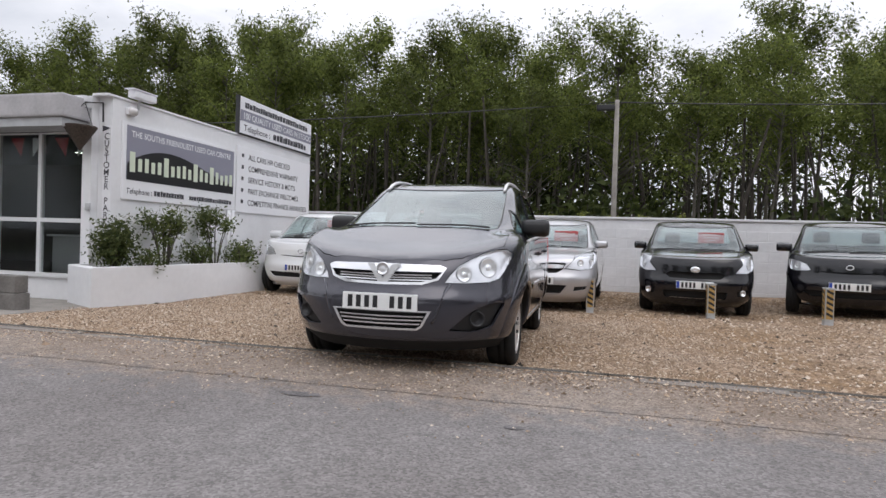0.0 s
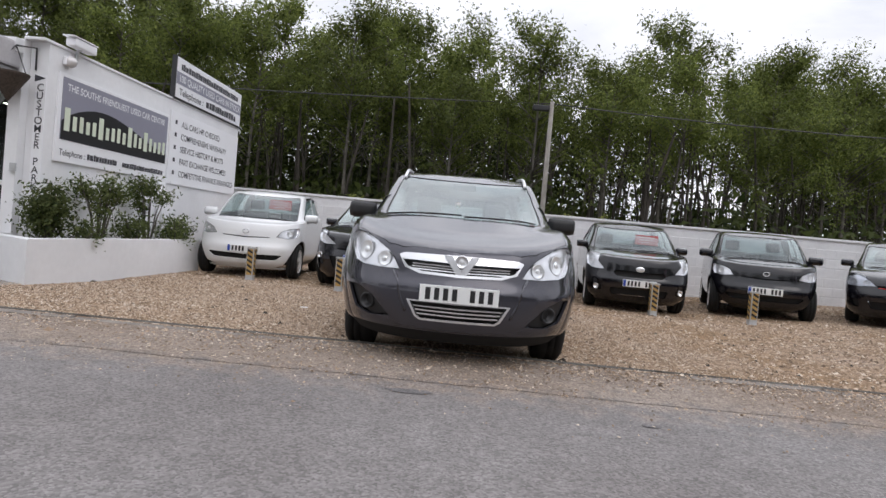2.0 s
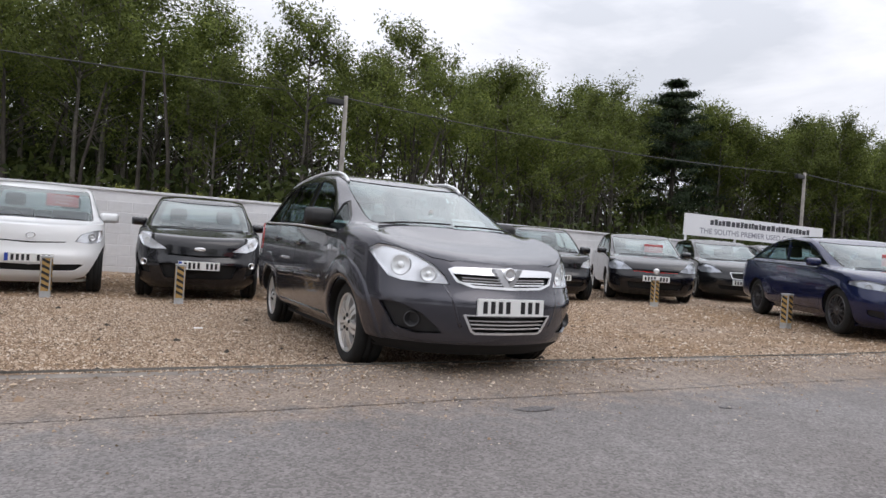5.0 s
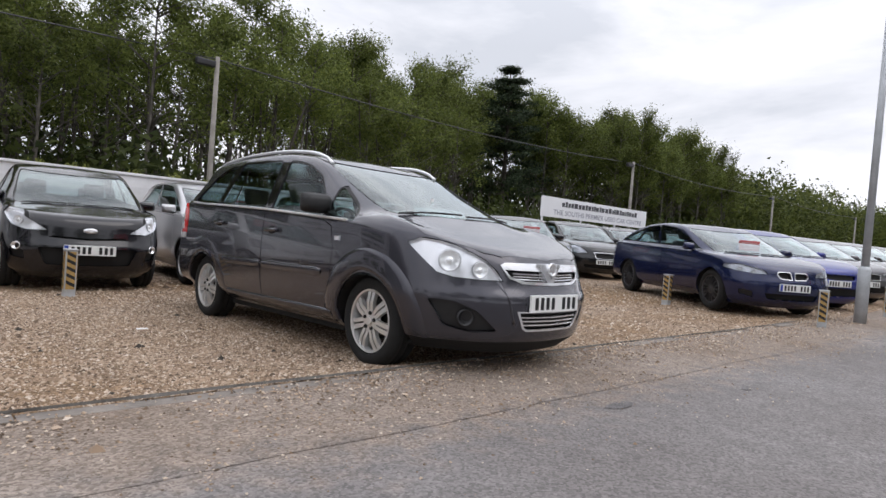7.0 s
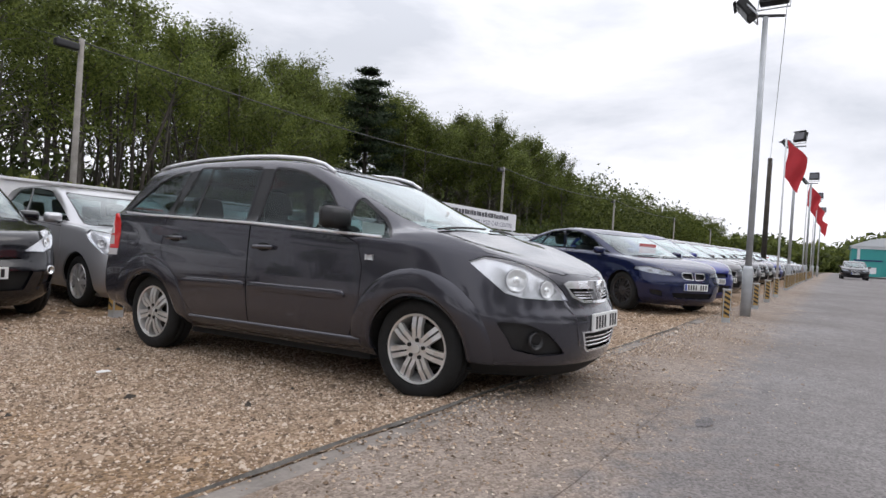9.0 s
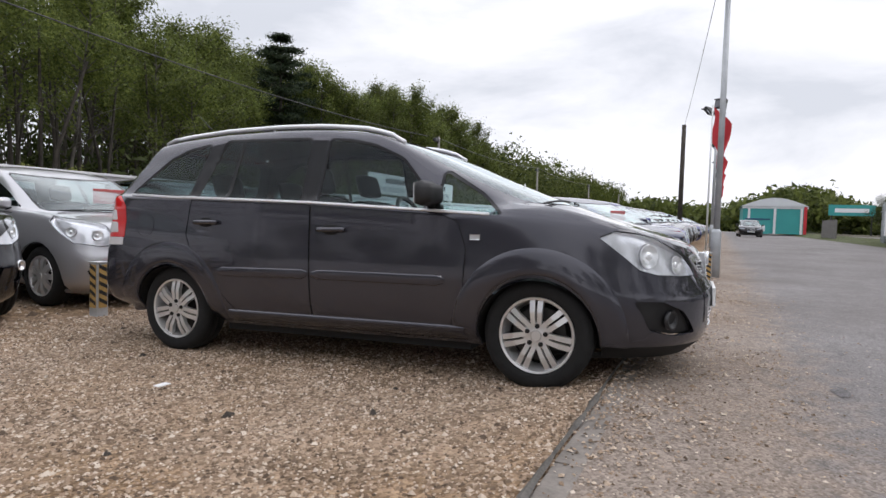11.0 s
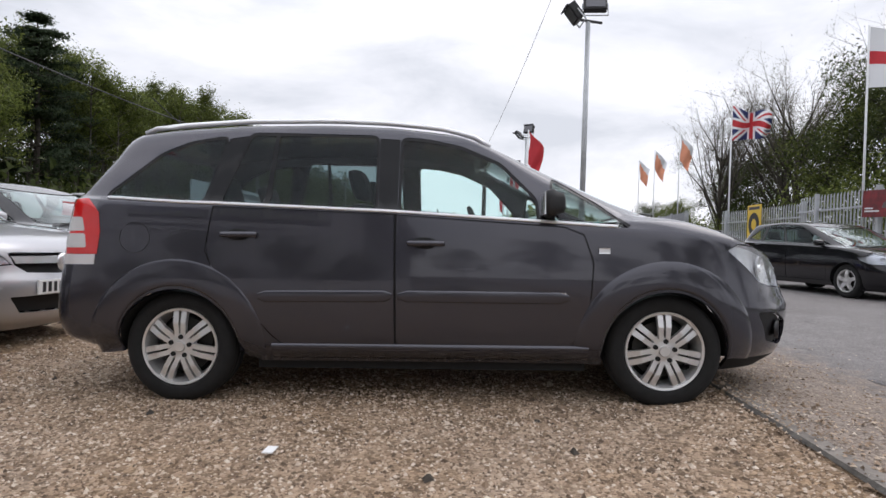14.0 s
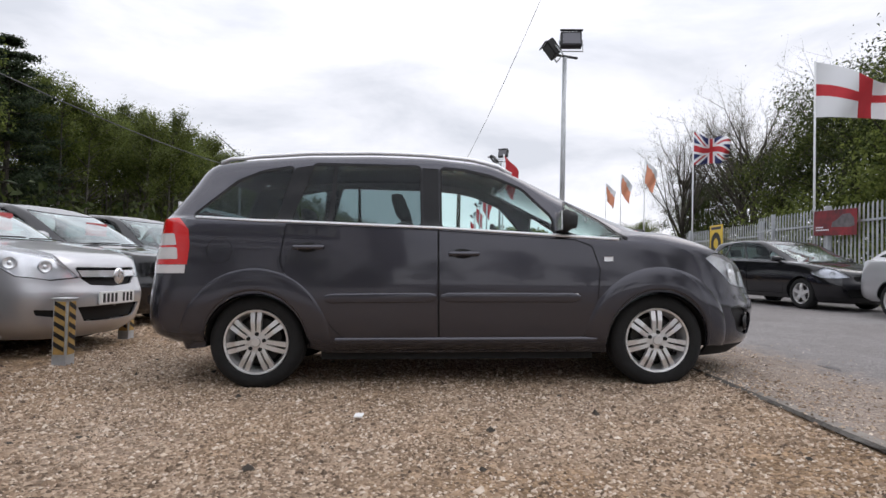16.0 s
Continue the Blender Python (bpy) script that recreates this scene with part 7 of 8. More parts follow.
def bare_tree(seed, H):
    """A tree not yet in leaf: limbs, branches and fine twigs."""
    rng = np.random.default_rng(seed)
    t = thing("tree", "tall bare tree with fine twigs beyond the gate", "tree", "trees beyond the fence")
    bm = bmesh.new()
    add_tube(bm, [(0, 0, 0), (0.1, 0, H * 0.35), (0.05, 0.1, H * 0.62)], [0.20, 0.15, 0.09], 7)
    twigs, V, F, cents, spr = [], [], [], [], []
    for i in range(24):
        z = H * rng.uniform(0.15, 0.6)
        a = rng.uniform(0, math.tau)
        d = np.array([math.cos(a) * 0.5, math.sin(a) * 0.5, rng.uniform(0.7, 1.1)])
        tip = np.array([0, 0, z]) + d * (H - z) * rng.uniform(0.62, 0.85)
        base = np.array([0.05, 0, z])
        add_tube(bm, [tuple(base), tuple((base + tip) / 2 + rng.normal(0, 0.2, 3)), tuple(tip)], [0.07, 0.045, 0.015], 5)
        for k in range(11):
            s = rng.uniform(0.25, 1.0)
            b0 = base * (1 - s) + tip * s
            b1 = b0 + (d + rng.normal(0, 0.55, 3)) * rng.uniform(0.7, 1.7)
            twigs.append((b0, b1, 0.016))
            for q in range(11):
                s = rng.uniform(0.2, 1.0)
                c0 = b0 * (1 - s) + b1 * s
                c1 = c0 + (d * 0.7 + rng.normal(0, 0.6, 3)) * rng.uniform(0.35, 0.9)
                twigs.append((c0, c1, 0.007))
                if q % 3 == 0:
                    cents.append(c1)
                    spr.append(0.22)
    part("trunk", bm, M_BARKDARK, t, "dark trunk and limbs", True)
    for a, b, r in twigs:
        u = np.cross(b - a, rng.normal(0, 1, 3))
        u *= r / (np.linalg.norm(u) + 1e-9)
        w = np.cross(b - a, u)
        w *= r / (np.linalg.norm(w) + 1e-9)
        n = len(V)
        V += [tuple(a + u), tuple(a - 0.5 * u + 0.87 * w), tuple(a - 0.5 * u - 0.87 * w), tuple(b)]
        F += [(n, n + 1, n + 3), (n + 1, n + 2, n + 3), (n + 2, n, n + 3)]
    mesh_from("twig_crown", V, F, M_TWIG, t, label="fine brown twigs")
    V, F = leaf_cloud(rng, cents, spr, 3200, 0.05, 0.9)
    mesh_from("crown", V, F, M_LEAFDARK, t, label="sparse young leaves")
    return t


def pine_tree(H, m):
    rng = np.random.default_rng(5)
    t = thing("pine_tree", "dark pine standing taller than the birches", "tree", "", m)
    bm = bmesh.new()
    add_tube(bm, [(0, 0, 0), (0.1, 0, H * 0.5), (0, 0.1, H * 0.97)], [0.24, 0.16, 0.04], 8)
    cents, spr = [], []
    for lv in range(12):
        z = H * (0.30 + 0.68 * lv / 11)
        reach = 3.9 * (1 - (lv / 11.4) ** 2.4) * rng.uniform(0.75, 1.1) + 0.35
        for k in range(7):
            a = k * math.tau / 7 + rng.uniform(-0.5, 0.5)
            rr = reach * rng.uniform(0.5, 1.12)
            tip = np.array([math.cos(a) * rr, math.sin(a) * rr, z + rng.uniform(-0.05, 0.22) * rr])
            add_tube(bm, [(0, 0, z), tuple(tip)], [0.05, 0.015], 4)
            for f in (0.40, 0.62, 0.82, 1.0):
                cents.append(np.array([0, 0, z]) * (1 - f) + tip * f)
                spr.append(0.27)
    part("trunk", bm, M_BARKDARK, t, "dark trunk")
    V, F = leaf_cloud(rng, cents, spr, 24000, 0.12, 0.38)
    mesh_from("crown", V, F, M_PINE, t)


def wood():
    kinds = [birch(s, h) for s, h in ((1, 10.5), (2, 9.5), (3, 11.0), (4, 10.0), (6, 10.8), (7, 9.0))]
    rng = np.random.default_rng(11)
    spots = []
    for row, (y, step) in enumerate(((20.5, 2.6), (23.5, 2.3), (27, 2.5), (31, 3.4))):
        x = -31.0
        while x < 62:
            x += step * rng.uniform(0.6, 1.4)
            spots.append((x, y + rng.normal(0, 0.7) + lerp_table([(9, 0), (20, 9), (26, 13.5), (34, 13.5), (44, 10)], x)))
    # the pine keeps its neighbours at a distance
    spots = [(x, y) for x, y in spots if not (abs((x - 31.1) * 0.676 - (y - 34.9) * 0.737) < 2.6 and -13 < (x - 31.1) * 0.737 + (y - 34.9) * 0.676 < 2)]
    for i, (x, y) in enumerate(spots):
        tall = lerp_table([(19, 0.66), (23.5, 0.80), (27, 0.91), (31, 1.0), (34, 1.10), (46, 1.38)], y) * (1 + 0.07 * rng.normal()) * lerp_table([(-30, 1.16), (-8, 1.13), (-1, 1.03), (4, 1.03), (8, 1.0), (14, 0.97), (27, 0.99), (40, 1.09), (60, 1.10)], x) * (1 + 0.18 * lerp_table([(27, 0), (30, 1)], y) * lerp_table([(5, 0), (7, 1), (12, 1), (14, 0)], x))
        k = kinds[i] if i < len(kinds) else kinds[int(rng.integers(0, 6))]
        m = pose(x, y, ground_z(x, y) - 0.1, 0, 0, rng.uniform(0, 360)) @ Matrix.Diagonal((tall, tall, tall, 1))
        if i < len(kinds):
            k.matrix_world = m
        else:
            c = copy_thing(k, pose(0, 0, 0))
            c.matrix_world = m
    # trunks past counting deep in the wood
    V, F = [], []
    for i in range(330):
        x, y = rng.uniform(-16, 34), rng.uniform(19, 38)
        y += lerp_table([(9, 0), (20, 9), (26, 13.5), (34, 13.5)], x)
        h, r, lx, ly = rng.uniform(4.0, 5.8), rng.uniform(0.05, 0.10), rng.normal(0, 0.35), rng.normal(0, 0.35)
        n = len(V)
        for f in (0.0, 0.5, 1.0):
            rr = r * (1 - 0.6 * f)
            V += [(x + lx * f * f + rr * math.cos(k * math.tau / 5), y + ly * f * f + rr * math.sin(k * math.tau / 5), h * f) for k in range(5)]
        F += [(n + 5 * j + k, n + 5 * j + (k + 1) % 5, n + 5 * j + 5 + (k + 1) % 5, n + 5 * j + 5 + k) for j in range(2) for k in range(5)]
    mesh_from("wood_trunks", V, F, M_BARKDARK, smooth=True, kind="stuff", label="thin dark trunks crowding the depth of the wood")
    cents, spr = [], []
    for i in range(900):
        x = rng.uniform(58, 190)
        y = rng.uniform(31, 50)
        h = rng.uniform(9.5, 12.5) + 0.012 * (x - 58)
        for k in range(5):
            cents.append((x + rng.normal(0, 0.8), y + rng.normal(0, 0.8), h * rng.uniform(0.25, 0.97)))
            spr.append(0.8)
    V, F = leaf_cloud(rng, cents, spr, 115000, 0.33, 1.0)
    mesh_from("far_wood", V, F, M_LEAF, kind="stuff", label="green wood continuing far along the road")
    # undergrowth, its leaves coloured dark for the shade under the crowns
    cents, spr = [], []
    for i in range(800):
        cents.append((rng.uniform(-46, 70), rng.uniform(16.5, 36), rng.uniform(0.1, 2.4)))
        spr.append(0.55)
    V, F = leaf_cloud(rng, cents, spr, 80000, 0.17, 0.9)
    mesh_from("undergrowth", V, F, M_LEAFDARK, kind="stuff", label="undergrowth coloured dark for the shade between the trunks")
    # backdrop of leaves whose dark colour stands for the wood's inner shade
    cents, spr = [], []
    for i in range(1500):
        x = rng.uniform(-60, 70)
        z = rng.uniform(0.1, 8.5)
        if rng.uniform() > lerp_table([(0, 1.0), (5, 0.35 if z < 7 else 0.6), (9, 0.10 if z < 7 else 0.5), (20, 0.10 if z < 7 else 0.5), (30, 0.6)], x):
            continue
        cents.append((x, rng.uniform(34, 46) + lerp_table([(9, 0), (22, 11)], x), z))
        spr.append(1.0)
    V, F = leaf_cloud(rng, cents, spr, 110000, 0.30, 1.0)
    mesh_from("deep_wood", V, F, M_LEAFDARK, kind="stuff", label="leaves coloured dark for the shade deep in the wood")


wood()
rngw = np.random.default_rng(19)
cents = [(rngw.uniform(-4.5, 2.4), rngw.uniform(14.88, 15.1), rngw.uniform(0.3, 1.60)) for i in range(170)]
V, F = leaf_cloud(rngw, cents, [0.07] * 170, 9000, 0.045, 0.8)
mesh_from("wall_plants", V, F, leaf_mat("yellow_green_leaves", (0.10, 0.12, 0.025), (0.32, 0.34, 0.10)), kind="stuff", label="yellow-green weeds growing up behind the wall's coping")
rngh = np.random.default_rng(17)
cents, spr = [], []
for i in range(260):
    x = rngh.uniform(6, 42)
    cents.append((x, rngh.uniform(-12.5, -7.5), rngh.uniform(0.3, 4.6 if x < 24 else 2.6)))
    spr.append(0.5)
V, F = leaf_cloud(rngh, cents, spr, 34000, 0.12, 0.9)
mesh_from("hedge", V, F, M_LEAF, kind="stuff", label="dark thicket behind the steel fence")
pine_tree(14.6, pose(31.1, 34.9, 0, 0, 0, 0))
rngb = np.random.default_rng(3)
bl = [broadleaf(21, 14, M_LEAF, 17000, 0.36, 0.105), broadleaf(22, 15, M_LEAFDARK, 17000, 0.36, 0.112), bare_tree(23, 12)]
spots = [(24, -13, 1, 0.80), (27, -13.5, 0, 0.78), (20, -12.5, 1, 0.80), (29, -11, 2, 0.95), (32.5, -12, 2, 0.95), (17, -11.5, 0, 0.84), (14, -12, 1, 0.84), (45, -10, 1, 0.30), (51, -9, 1, 0.38), (43, -9, 0, 0.40), (37, -11, 1, 0.50), (60, -14, 0, 0.45), (10, -14, 1, 0.85), (19, -19, 1, 0.95), (23, -18, 1, 1.0), (57, -9, 1, 0.32), (33, -8.5, 2, 0.85), (26, -15, 2, 1.05), (36, -14, 1, 0.72), (40, -13, 1, 0.62)]
# two rows of unseen trees, added only to shape reflections on the cars
spots += [(5 - 7.0 * k, -12.5 - 1.5 * (k % 3), (1, 0, 1)[k % 3], 0.78 + 0.08 * (k % 4)) for k in range(7)]
spots += [(-36 - 2 * (k % 2), -10 + 5.0 * k, (1, 0)[k % 2], 0.42 + 0.06 * (k % 3)) for k in range(5)]
for i, (x, y, k, s) in enumerate(spots):
    o = bl[k] if not any(q[2] == k for q in spots[:i]) else copy_thing(bl[k], pose(0, 0, 0))
    o.matrix_world = pose(x, y, 0.3, 0, 0, 50 * i) @ Matrix.Diagonal((s, s, s, 1))


for args in ((-6.5, 7.42, 0.68, 0.17, 1500, 31), (-6.40, 8.25, 1.0, 0.28, 620, 32, True), (-6.35, 9.0, 0.35, 0.22, 500, 33), (-6.38, 9.45, 0.95, 0.30, 480, 34, True), (-6.15, 9.9, 0.38, 0.2, 400, 35), (-6.3, 7.8, 0.25, 0.2, 260, 36), (-6.25, 10.1, 0.32, 0.2, 450, 37)):
    shrub(*args)

# ---- posts, lamps, bollards ----
def bollard_kind():
    b = thing("bollard", "short steel bollard with worn black and yellow stripes", "bollard", "striped bollards")
    part("post", box(-0.055, 0.055, -0.055, 0.055, -0.1, 0.50, 0.004), M_GALV, b)
    part("cap", box(-0.065, 0.065, -0.065, 0.065, 0.50, 0.512, 0.003), M_STEELPALE, b)
    for side in range(4):
        bm = bmesh.new()
        add_box(bm, -0.042, 0.042, -0.0605, -0.0565, 0.08, 0.485)
        p = part("stripe_panel", bm, M_YELLOW, b, "yellow panel")
        p.matrix_local = pose(0, 0, 0, 0, 0, 90 * side)
        for k in range(5):
            z = 0.10 + k * 0.078
            bm = bmesh.new()
            vs = [bm.verts.new(q) for q in ((-0.042, -0.0625, z + 0.045), (0.042, -0.0625, z), (0.042, -0.0625, z + 0.036), (-0.042, -0.0625, z + 0.081))]
            bm.faces.new(vs)
            part("black_stripe", bm, M_BLACKPRINT, p)
    return b


first = bollard_kind()
spots = [(-4.79, 9.67), (-3.27, 9.25), (-1.73, 9.5), (-0.1, 9.9), (1.62, 10.0), (3.1, 9.85), (5.1, 9.5), (5.0, 6.74), (4.75, 4.35), (8.1, 4.3), (10.4, 4.3), (12.7, 4.3), (17.2, 4.35), (18.4, 4.35), (19.6, 4.35)] + [(21.8 + 2.2 * k, 4.4) for k in range(10)]
for i, (x, y) in enumerate(spots):
    m = pose(x, y, ground_z(x, y), 0, 0, 0 if i < 8 else 14)
    if i == 0:
        first.matrix_world = m
    else:
        copy_thing(first, m)


def lamp_post():
    t = thing("street_lamp", "grey steel post carrying two black floodlights", "street lamp", "floodlight posts")
    part("base_tube", tube([(0, 0, -0.1), (0, 0, 0.80), (0, 0, 0.86)], [0.085, 0.085, 0.06], 14), M_GALV, t, smooth=True)
    part("pole", tube([(0, 0, 0.85), (0, 0, 5.12)], [0.055, 0.045], 12), M_GALV, t, smooth=True)
    part("bracket", box(-0.02, 0.02, -0.30, 0.30, 5.12, 5.16), M_FRAME, t)
    for px, py, pz, yaw, tilt in ((0.02, -0.14, 5.46, -112, -14), (0.0, 0.24, 5.30, 165, 38)):
        fl = new("floodlight")
        fl.parent = t
        fl.matrix_local = pose(px, py, pz, tilt, 0, yaw) @ Matrix.Diagonal((1.3, 1.3, 1.3, 1))
        part("housing", box(-0.17, 0.17, -0.12, 0.0, -0.13, 0.13, 0.02), M_BLACK, fl)
        part("lens", box(-0.14, 0.14, -0.127, -0.121, -0.10, 0.10), M_RIMDARK, fl, "dark glass")
        part("hood", box(-0.18, 0.18, -0.16, -0.118, 0.125, 0.14), M_BLACK, fl)
        part("yoke", tube([(-0.18, -0.05, 0.0), (-0.19, -0.04, -0.19), (0.19, -0.04, -0.19), (0.18, -0.05, 0.0)], 0.012, 6), M_GALV, fl)
    return t


lp = lamp_post()
for i, (x, y, a) in enumerate(((6.2, 4.25, 20), (20.0, 4.48, -10), (31.5, 4.4, 15), (41.5, 4.4, 15), (53, 4.4, 15))):
    m = pose(x, y, ground_z(x, y), 0, 0, a)
    if i == 0:
        lp.matrix_world = m
    else:
        copy_thing(lp, m)


def yard_lamp(x, y, h, base):
    t = thing("street_lamp", "slim pale concrete lamp column behind the wall", "street lamp", "wall lamp columns", pose(x, y, base))
    part("column", tube([(0, 0, 0), (0, 0, h)], [0.07, 0.05], 8), M_CONC, t, smooth=True)
    part("lantern", box(-0.46, -0.05, -0.07, 0.07, h - 0.24, h - 0.10, 0.03), M_FRAME, t)


for x, y, h in ((0.29, 14.98, 4.4), (17.27, 14.98, 4.5), (33, 15.2, 4.7), (50, 15.2, 4.8), (68, 15.2, 4.9)):
    yard_lamp(x, y, h, -0.1 + 0.0)


def flag(name, x, y, h, w, hgt, material, label, turn, seed, kind="drop", sag=0.2):
    """A pole with waving cloth; cloth corner at the pole's top."""
    t = thing(name, label, "flag", "", pose(x, y, ground_z(x, y), 0, 0, turn))
    part("pole", tube([(0, 0, -0.1), (0, 0, h)], [0.035, 0.025], 10), M_WHITEFRAME, t, "white pole", True)
    n, mth = 14, 14
    def pt(i, j):
        a, b = i / n, j / mth
        if kind == "drop":
            xx = w * a * (0.35 + 0.65 * (1 - 0.5 * b)) + 0.05 * math.sin(5 * b + seed)
            zz = h - 0.05 - hgt * b - 0.62 * a * hgt * (0.8 + 0.15 * math.sin(seed))
            yy = 0.10 * math.sin(7 * a + 3 * b + seed) * a
        else:
            xx = w * a
            zz = h - 0.05 - hgt * b * (1 - 0.45 * a) - sag * w * a + 0.05 * math.sin(6 * a + seed)
            yy = 0.40 * math.sin(9 * a + 2.5 * b + seed) * (0.15 + a)
            zz += 0.20 * a * math.sin(8 * a + 3 * b + seed)
        return xx + 0.03, yy, zz
    return t, pt, n, mth


def cloth(t, pt, n, mth, pick, mats):
    """One cloth per colour, so that each field is a part of its own."""
    groups = {}
    for i in range(n):
        for j in range(mth):
            groups.setdefault(pick((i + 0.5) / n, (j + 0.5) / mth), []).append((i, j))
    for k, cells in groups.items():
        V, F = [], []
        for i, j in cells:
            s = len(V)
            V += [pt(i, j), pt(i + 1, j), pt(i + 1, j + 1), pt(i, j + 1)]
            F.append((s, s + 1, s + 2, s + 3))
        o = mesh_from("cloth", V, F, mats[k], t, smooth=True)
        bm = bmesh.new()
        bm.from_mesh(o.data)
        bmesh.ops.remove_doubles(bm, verts=bm.verts, dist=1e-4)
        bm.to_mesh(o.data)
        bm.free()


for i, (x, y, h) in enumerate(((16.9, 4.6, 4.9), (33.0, 4.6, 5.3), (44, 4.6, 5.3), (60, 4.6, 5.3))):
    t, pt, n, q = flag("flag", x, y, h, 0.62, 1.15, M_RED, "red feather flag on a white pole", -75, i * 1.3)
    cloth(t, pt, n, q, lambda a, b: 0, [M_RED])
for i, (x, y, h) in enumerate(((28.5, -4.5, 6.7), (34.1, -4.7, 6.7), (39.2, -5.0, 6.7))):
    t, pt, n, q = flag("flag", x, y, h, 0.75, 1.3, M_ORANGE, "orange and white flag on a steel pole", -85, i * 1.7)
    cloth(t, pt, n, q, lambda a, b: 1 if b < 0.12 + 0.25 * a or a < 0.06 else 0, [M_ORANGE, M_FLAGWHITE])
t, pt, n, q = flag("flag", 10.8, -3.7, 6.6, 2.3, 1.60, M_FLAGWHITE, "white flag with a red cross on a steel pole", -118, 0.6, "fly", 0.42)
cloth(t, lambda i, j: pt(i / 2, j / 2), 28, 28, lambda a, b: 1 if abs(a - 0.5) < 0.07 or abs(b - 0.5) < 0.11 else 0, [M_FLAGWHITE, M_RED])


def union(a, b):
    x, y = (a - 0.5) * 2, (b - 0.5) * 2
    if abs(x) < 0.11 or abs(y) < 0.2:
        return 1
    if abs(x) < 0.18 or abs(y) < 0.34:
        return 0
    d = abs(abs(x) - abs(y))
    return 1 if d < 0.09 else 0 if d < 0.24 else 2


t, pt, n, q = flag("flag", 19.2, -3.6, 6.35, 1.35, 1.40, M_FLAGWHITE, "union flag in red, white and blue on a pole", -110, 2.1, "fly", 0.30)
cloth(t, lambda i, j, pt=pt: pt(i / 3, j / 3), 42, 42, union, [M_FLAGWHITE, M_RED, M_FLAGBLUE])

t = thing("telegraph_pole", "dark wooden telegraph pole beside the parked cars", "pole", "", pose(29.6, 6.2, 0.2))
part("pole", tube([(0, 0, 0), (0, 0, 6.3)], [0.14, 0.11], 10), M_BARKDARK, t, smooth=True)
part("insulator_box", box(0.1, 0.25, -0.1, 0.1, 5.7, 6.1, 0.02), M_FRAME, t)


# ---- steel fence across the road ----
def fence_run(x0, y0, x1, y1, h, name="fence", label="grey galvanised palisade fence"):
    L = math.hypot(x1 - x0, y1 - y0)
    z = min(ground_z(x0, y0), ground_z(x1, y1)) - 0.05
    t = thing(name, label, "fence", "", pose(x0, y0, z, 0, 0, math.degrees(math.atan2(y1 - y0, x1 - x0))))
    n = int(L / 0.155)
    pale = bmesh.new()
    prof = [(-0.035, 0.0), (-0.012, -0.02), (0.012, -0.02), (0.035, 0.0)]
    top = [(-0.035, h - 0.06), (-0.012, h), (0.012, h), (0.035, h - 0.06)]
    lo = [pale.verts.new((a, b, 0.05)) for a, b in prof]
    hi = [pale.verts.new((a, b, zt)) for (a, b), (_, zt) in zip(prof, top)]
    for k in range(3):
        pale.faces.new((lo[k], lo[k + 1], hi[k + 1], hi[k]))
    me = bpy.data.meshes.new("pale")
    pale.to_mesh(me)
    pale.free()
    me.materials.append(M_GALV)
    for i in range(n):
        o = new("pale", me)
        o.parent = t
        o.location = ((i + 0.5) * L / n, -0.03, 0)
    for zz in (0.45, h - 0.45):
        part("rail", box(0, L, -0.028, 0.02, zz - 0.025, zz + 0.025), M_GALV, t)
    for i in range(int(L / 2.75) + 1):
        x = min(L, i * 2.75)
        part("post", box(x - 0.05, x + 0.05, 0.0, 0.10, -0.1, h + 0.03), M_GALV, t)
    return t


fence_run(7.0, -3.5, 13.6, -3.5, 2.45)
fence_run(13.7, -3.75, 19.8, -3.55, 2.2, "gate", "grey galvanised palisade gate with a yellow notice")
fence_run(23.5, -3.4, 36.0, -4.1, 2.4, "fence", "grey sheet-clad steel fence with a banner")
part("cladding", box(0.0, 12.5, -0.075, -0.055, 0.1, 2.35), M_GALV, bpy.data.objects["fence.001"], "grey sheet cladding")
b = thing("banner", "red and black car banner tied to the palisade fence", "banner", "", pose(10.27, -3.385, 1.79, 0, 2.0, 180))
part("cloth", box(0.0, 1.76, -0.012, -0.006, 0.0, 0.66), mat("dark_red_banner", (0.30, 0.015, 0.025), 0.5, var=0.3, scale=1.2, color2=(0.03, 0.01, 0.012)), b)
bm = bmesh.new()
outline = ((0.75, 0.22), (0.80, 0.34), (1.0, 0.42), (1.2, 0.54), (1.5, 0.55), (1.66, 0.42), (1.68, 0.24), (1.5, 0.20))
bm.faces.new([bm.verts.new((p, -0.014, q)) for p, q in outline])
part("printed_shape", bm, mat("grey_print", (0.12, 0.11, 0.115), 0.5, var=0.4, scale=6), b, "dark grey printed shape")
for x0, x1, z0 in ((0.10, 0.42, 0.20), (0.10, 0.66, 0.13)):
    part("print_bar", box(x0, x1, -0.016, -0.013, z0, z0 + 0.035), M_FLAGWHITE, b)
y = thing("notice_board", "yellow notice with a black tyre ring on the gate", "sign", "", pose(17.16, -3.50, 0.90, 0, 0, 180))
part("board", box(0, 1.08, -0.02, 0, 0.0, 1.62), M_SIGNYELLOW, y)
ring = lathe([(0.0, 0.42), (0.004, 0.42), (0.004, 0.20), (0.0, 0.20)], 28)
o = part("tyre_ring", ring, M_BLACKPRINT, y)
o.matrix_local = pose(0.54, -0.022, 0.92, 0, 0, -90)
part("heading_bar", box(0.12, 0.96, -0.024, -0.021, 1.45, 1.55), M_DARKPRINT, y)
part("footer_bar", box(0.18, 0.90, -0.024, -0.021, 0.10, 0.18), M_DARKPRINT, y)
part("text_bar", box(0.15, 0.93, -0.024, -0.021, 0.28, 0.38), M_DARKPRINT, y)
b = thing("banner", "white banner with a car silhouette on the clad fence", "banner", "", pose(32.5, -3.84, 0.85, 0, 0, -3))
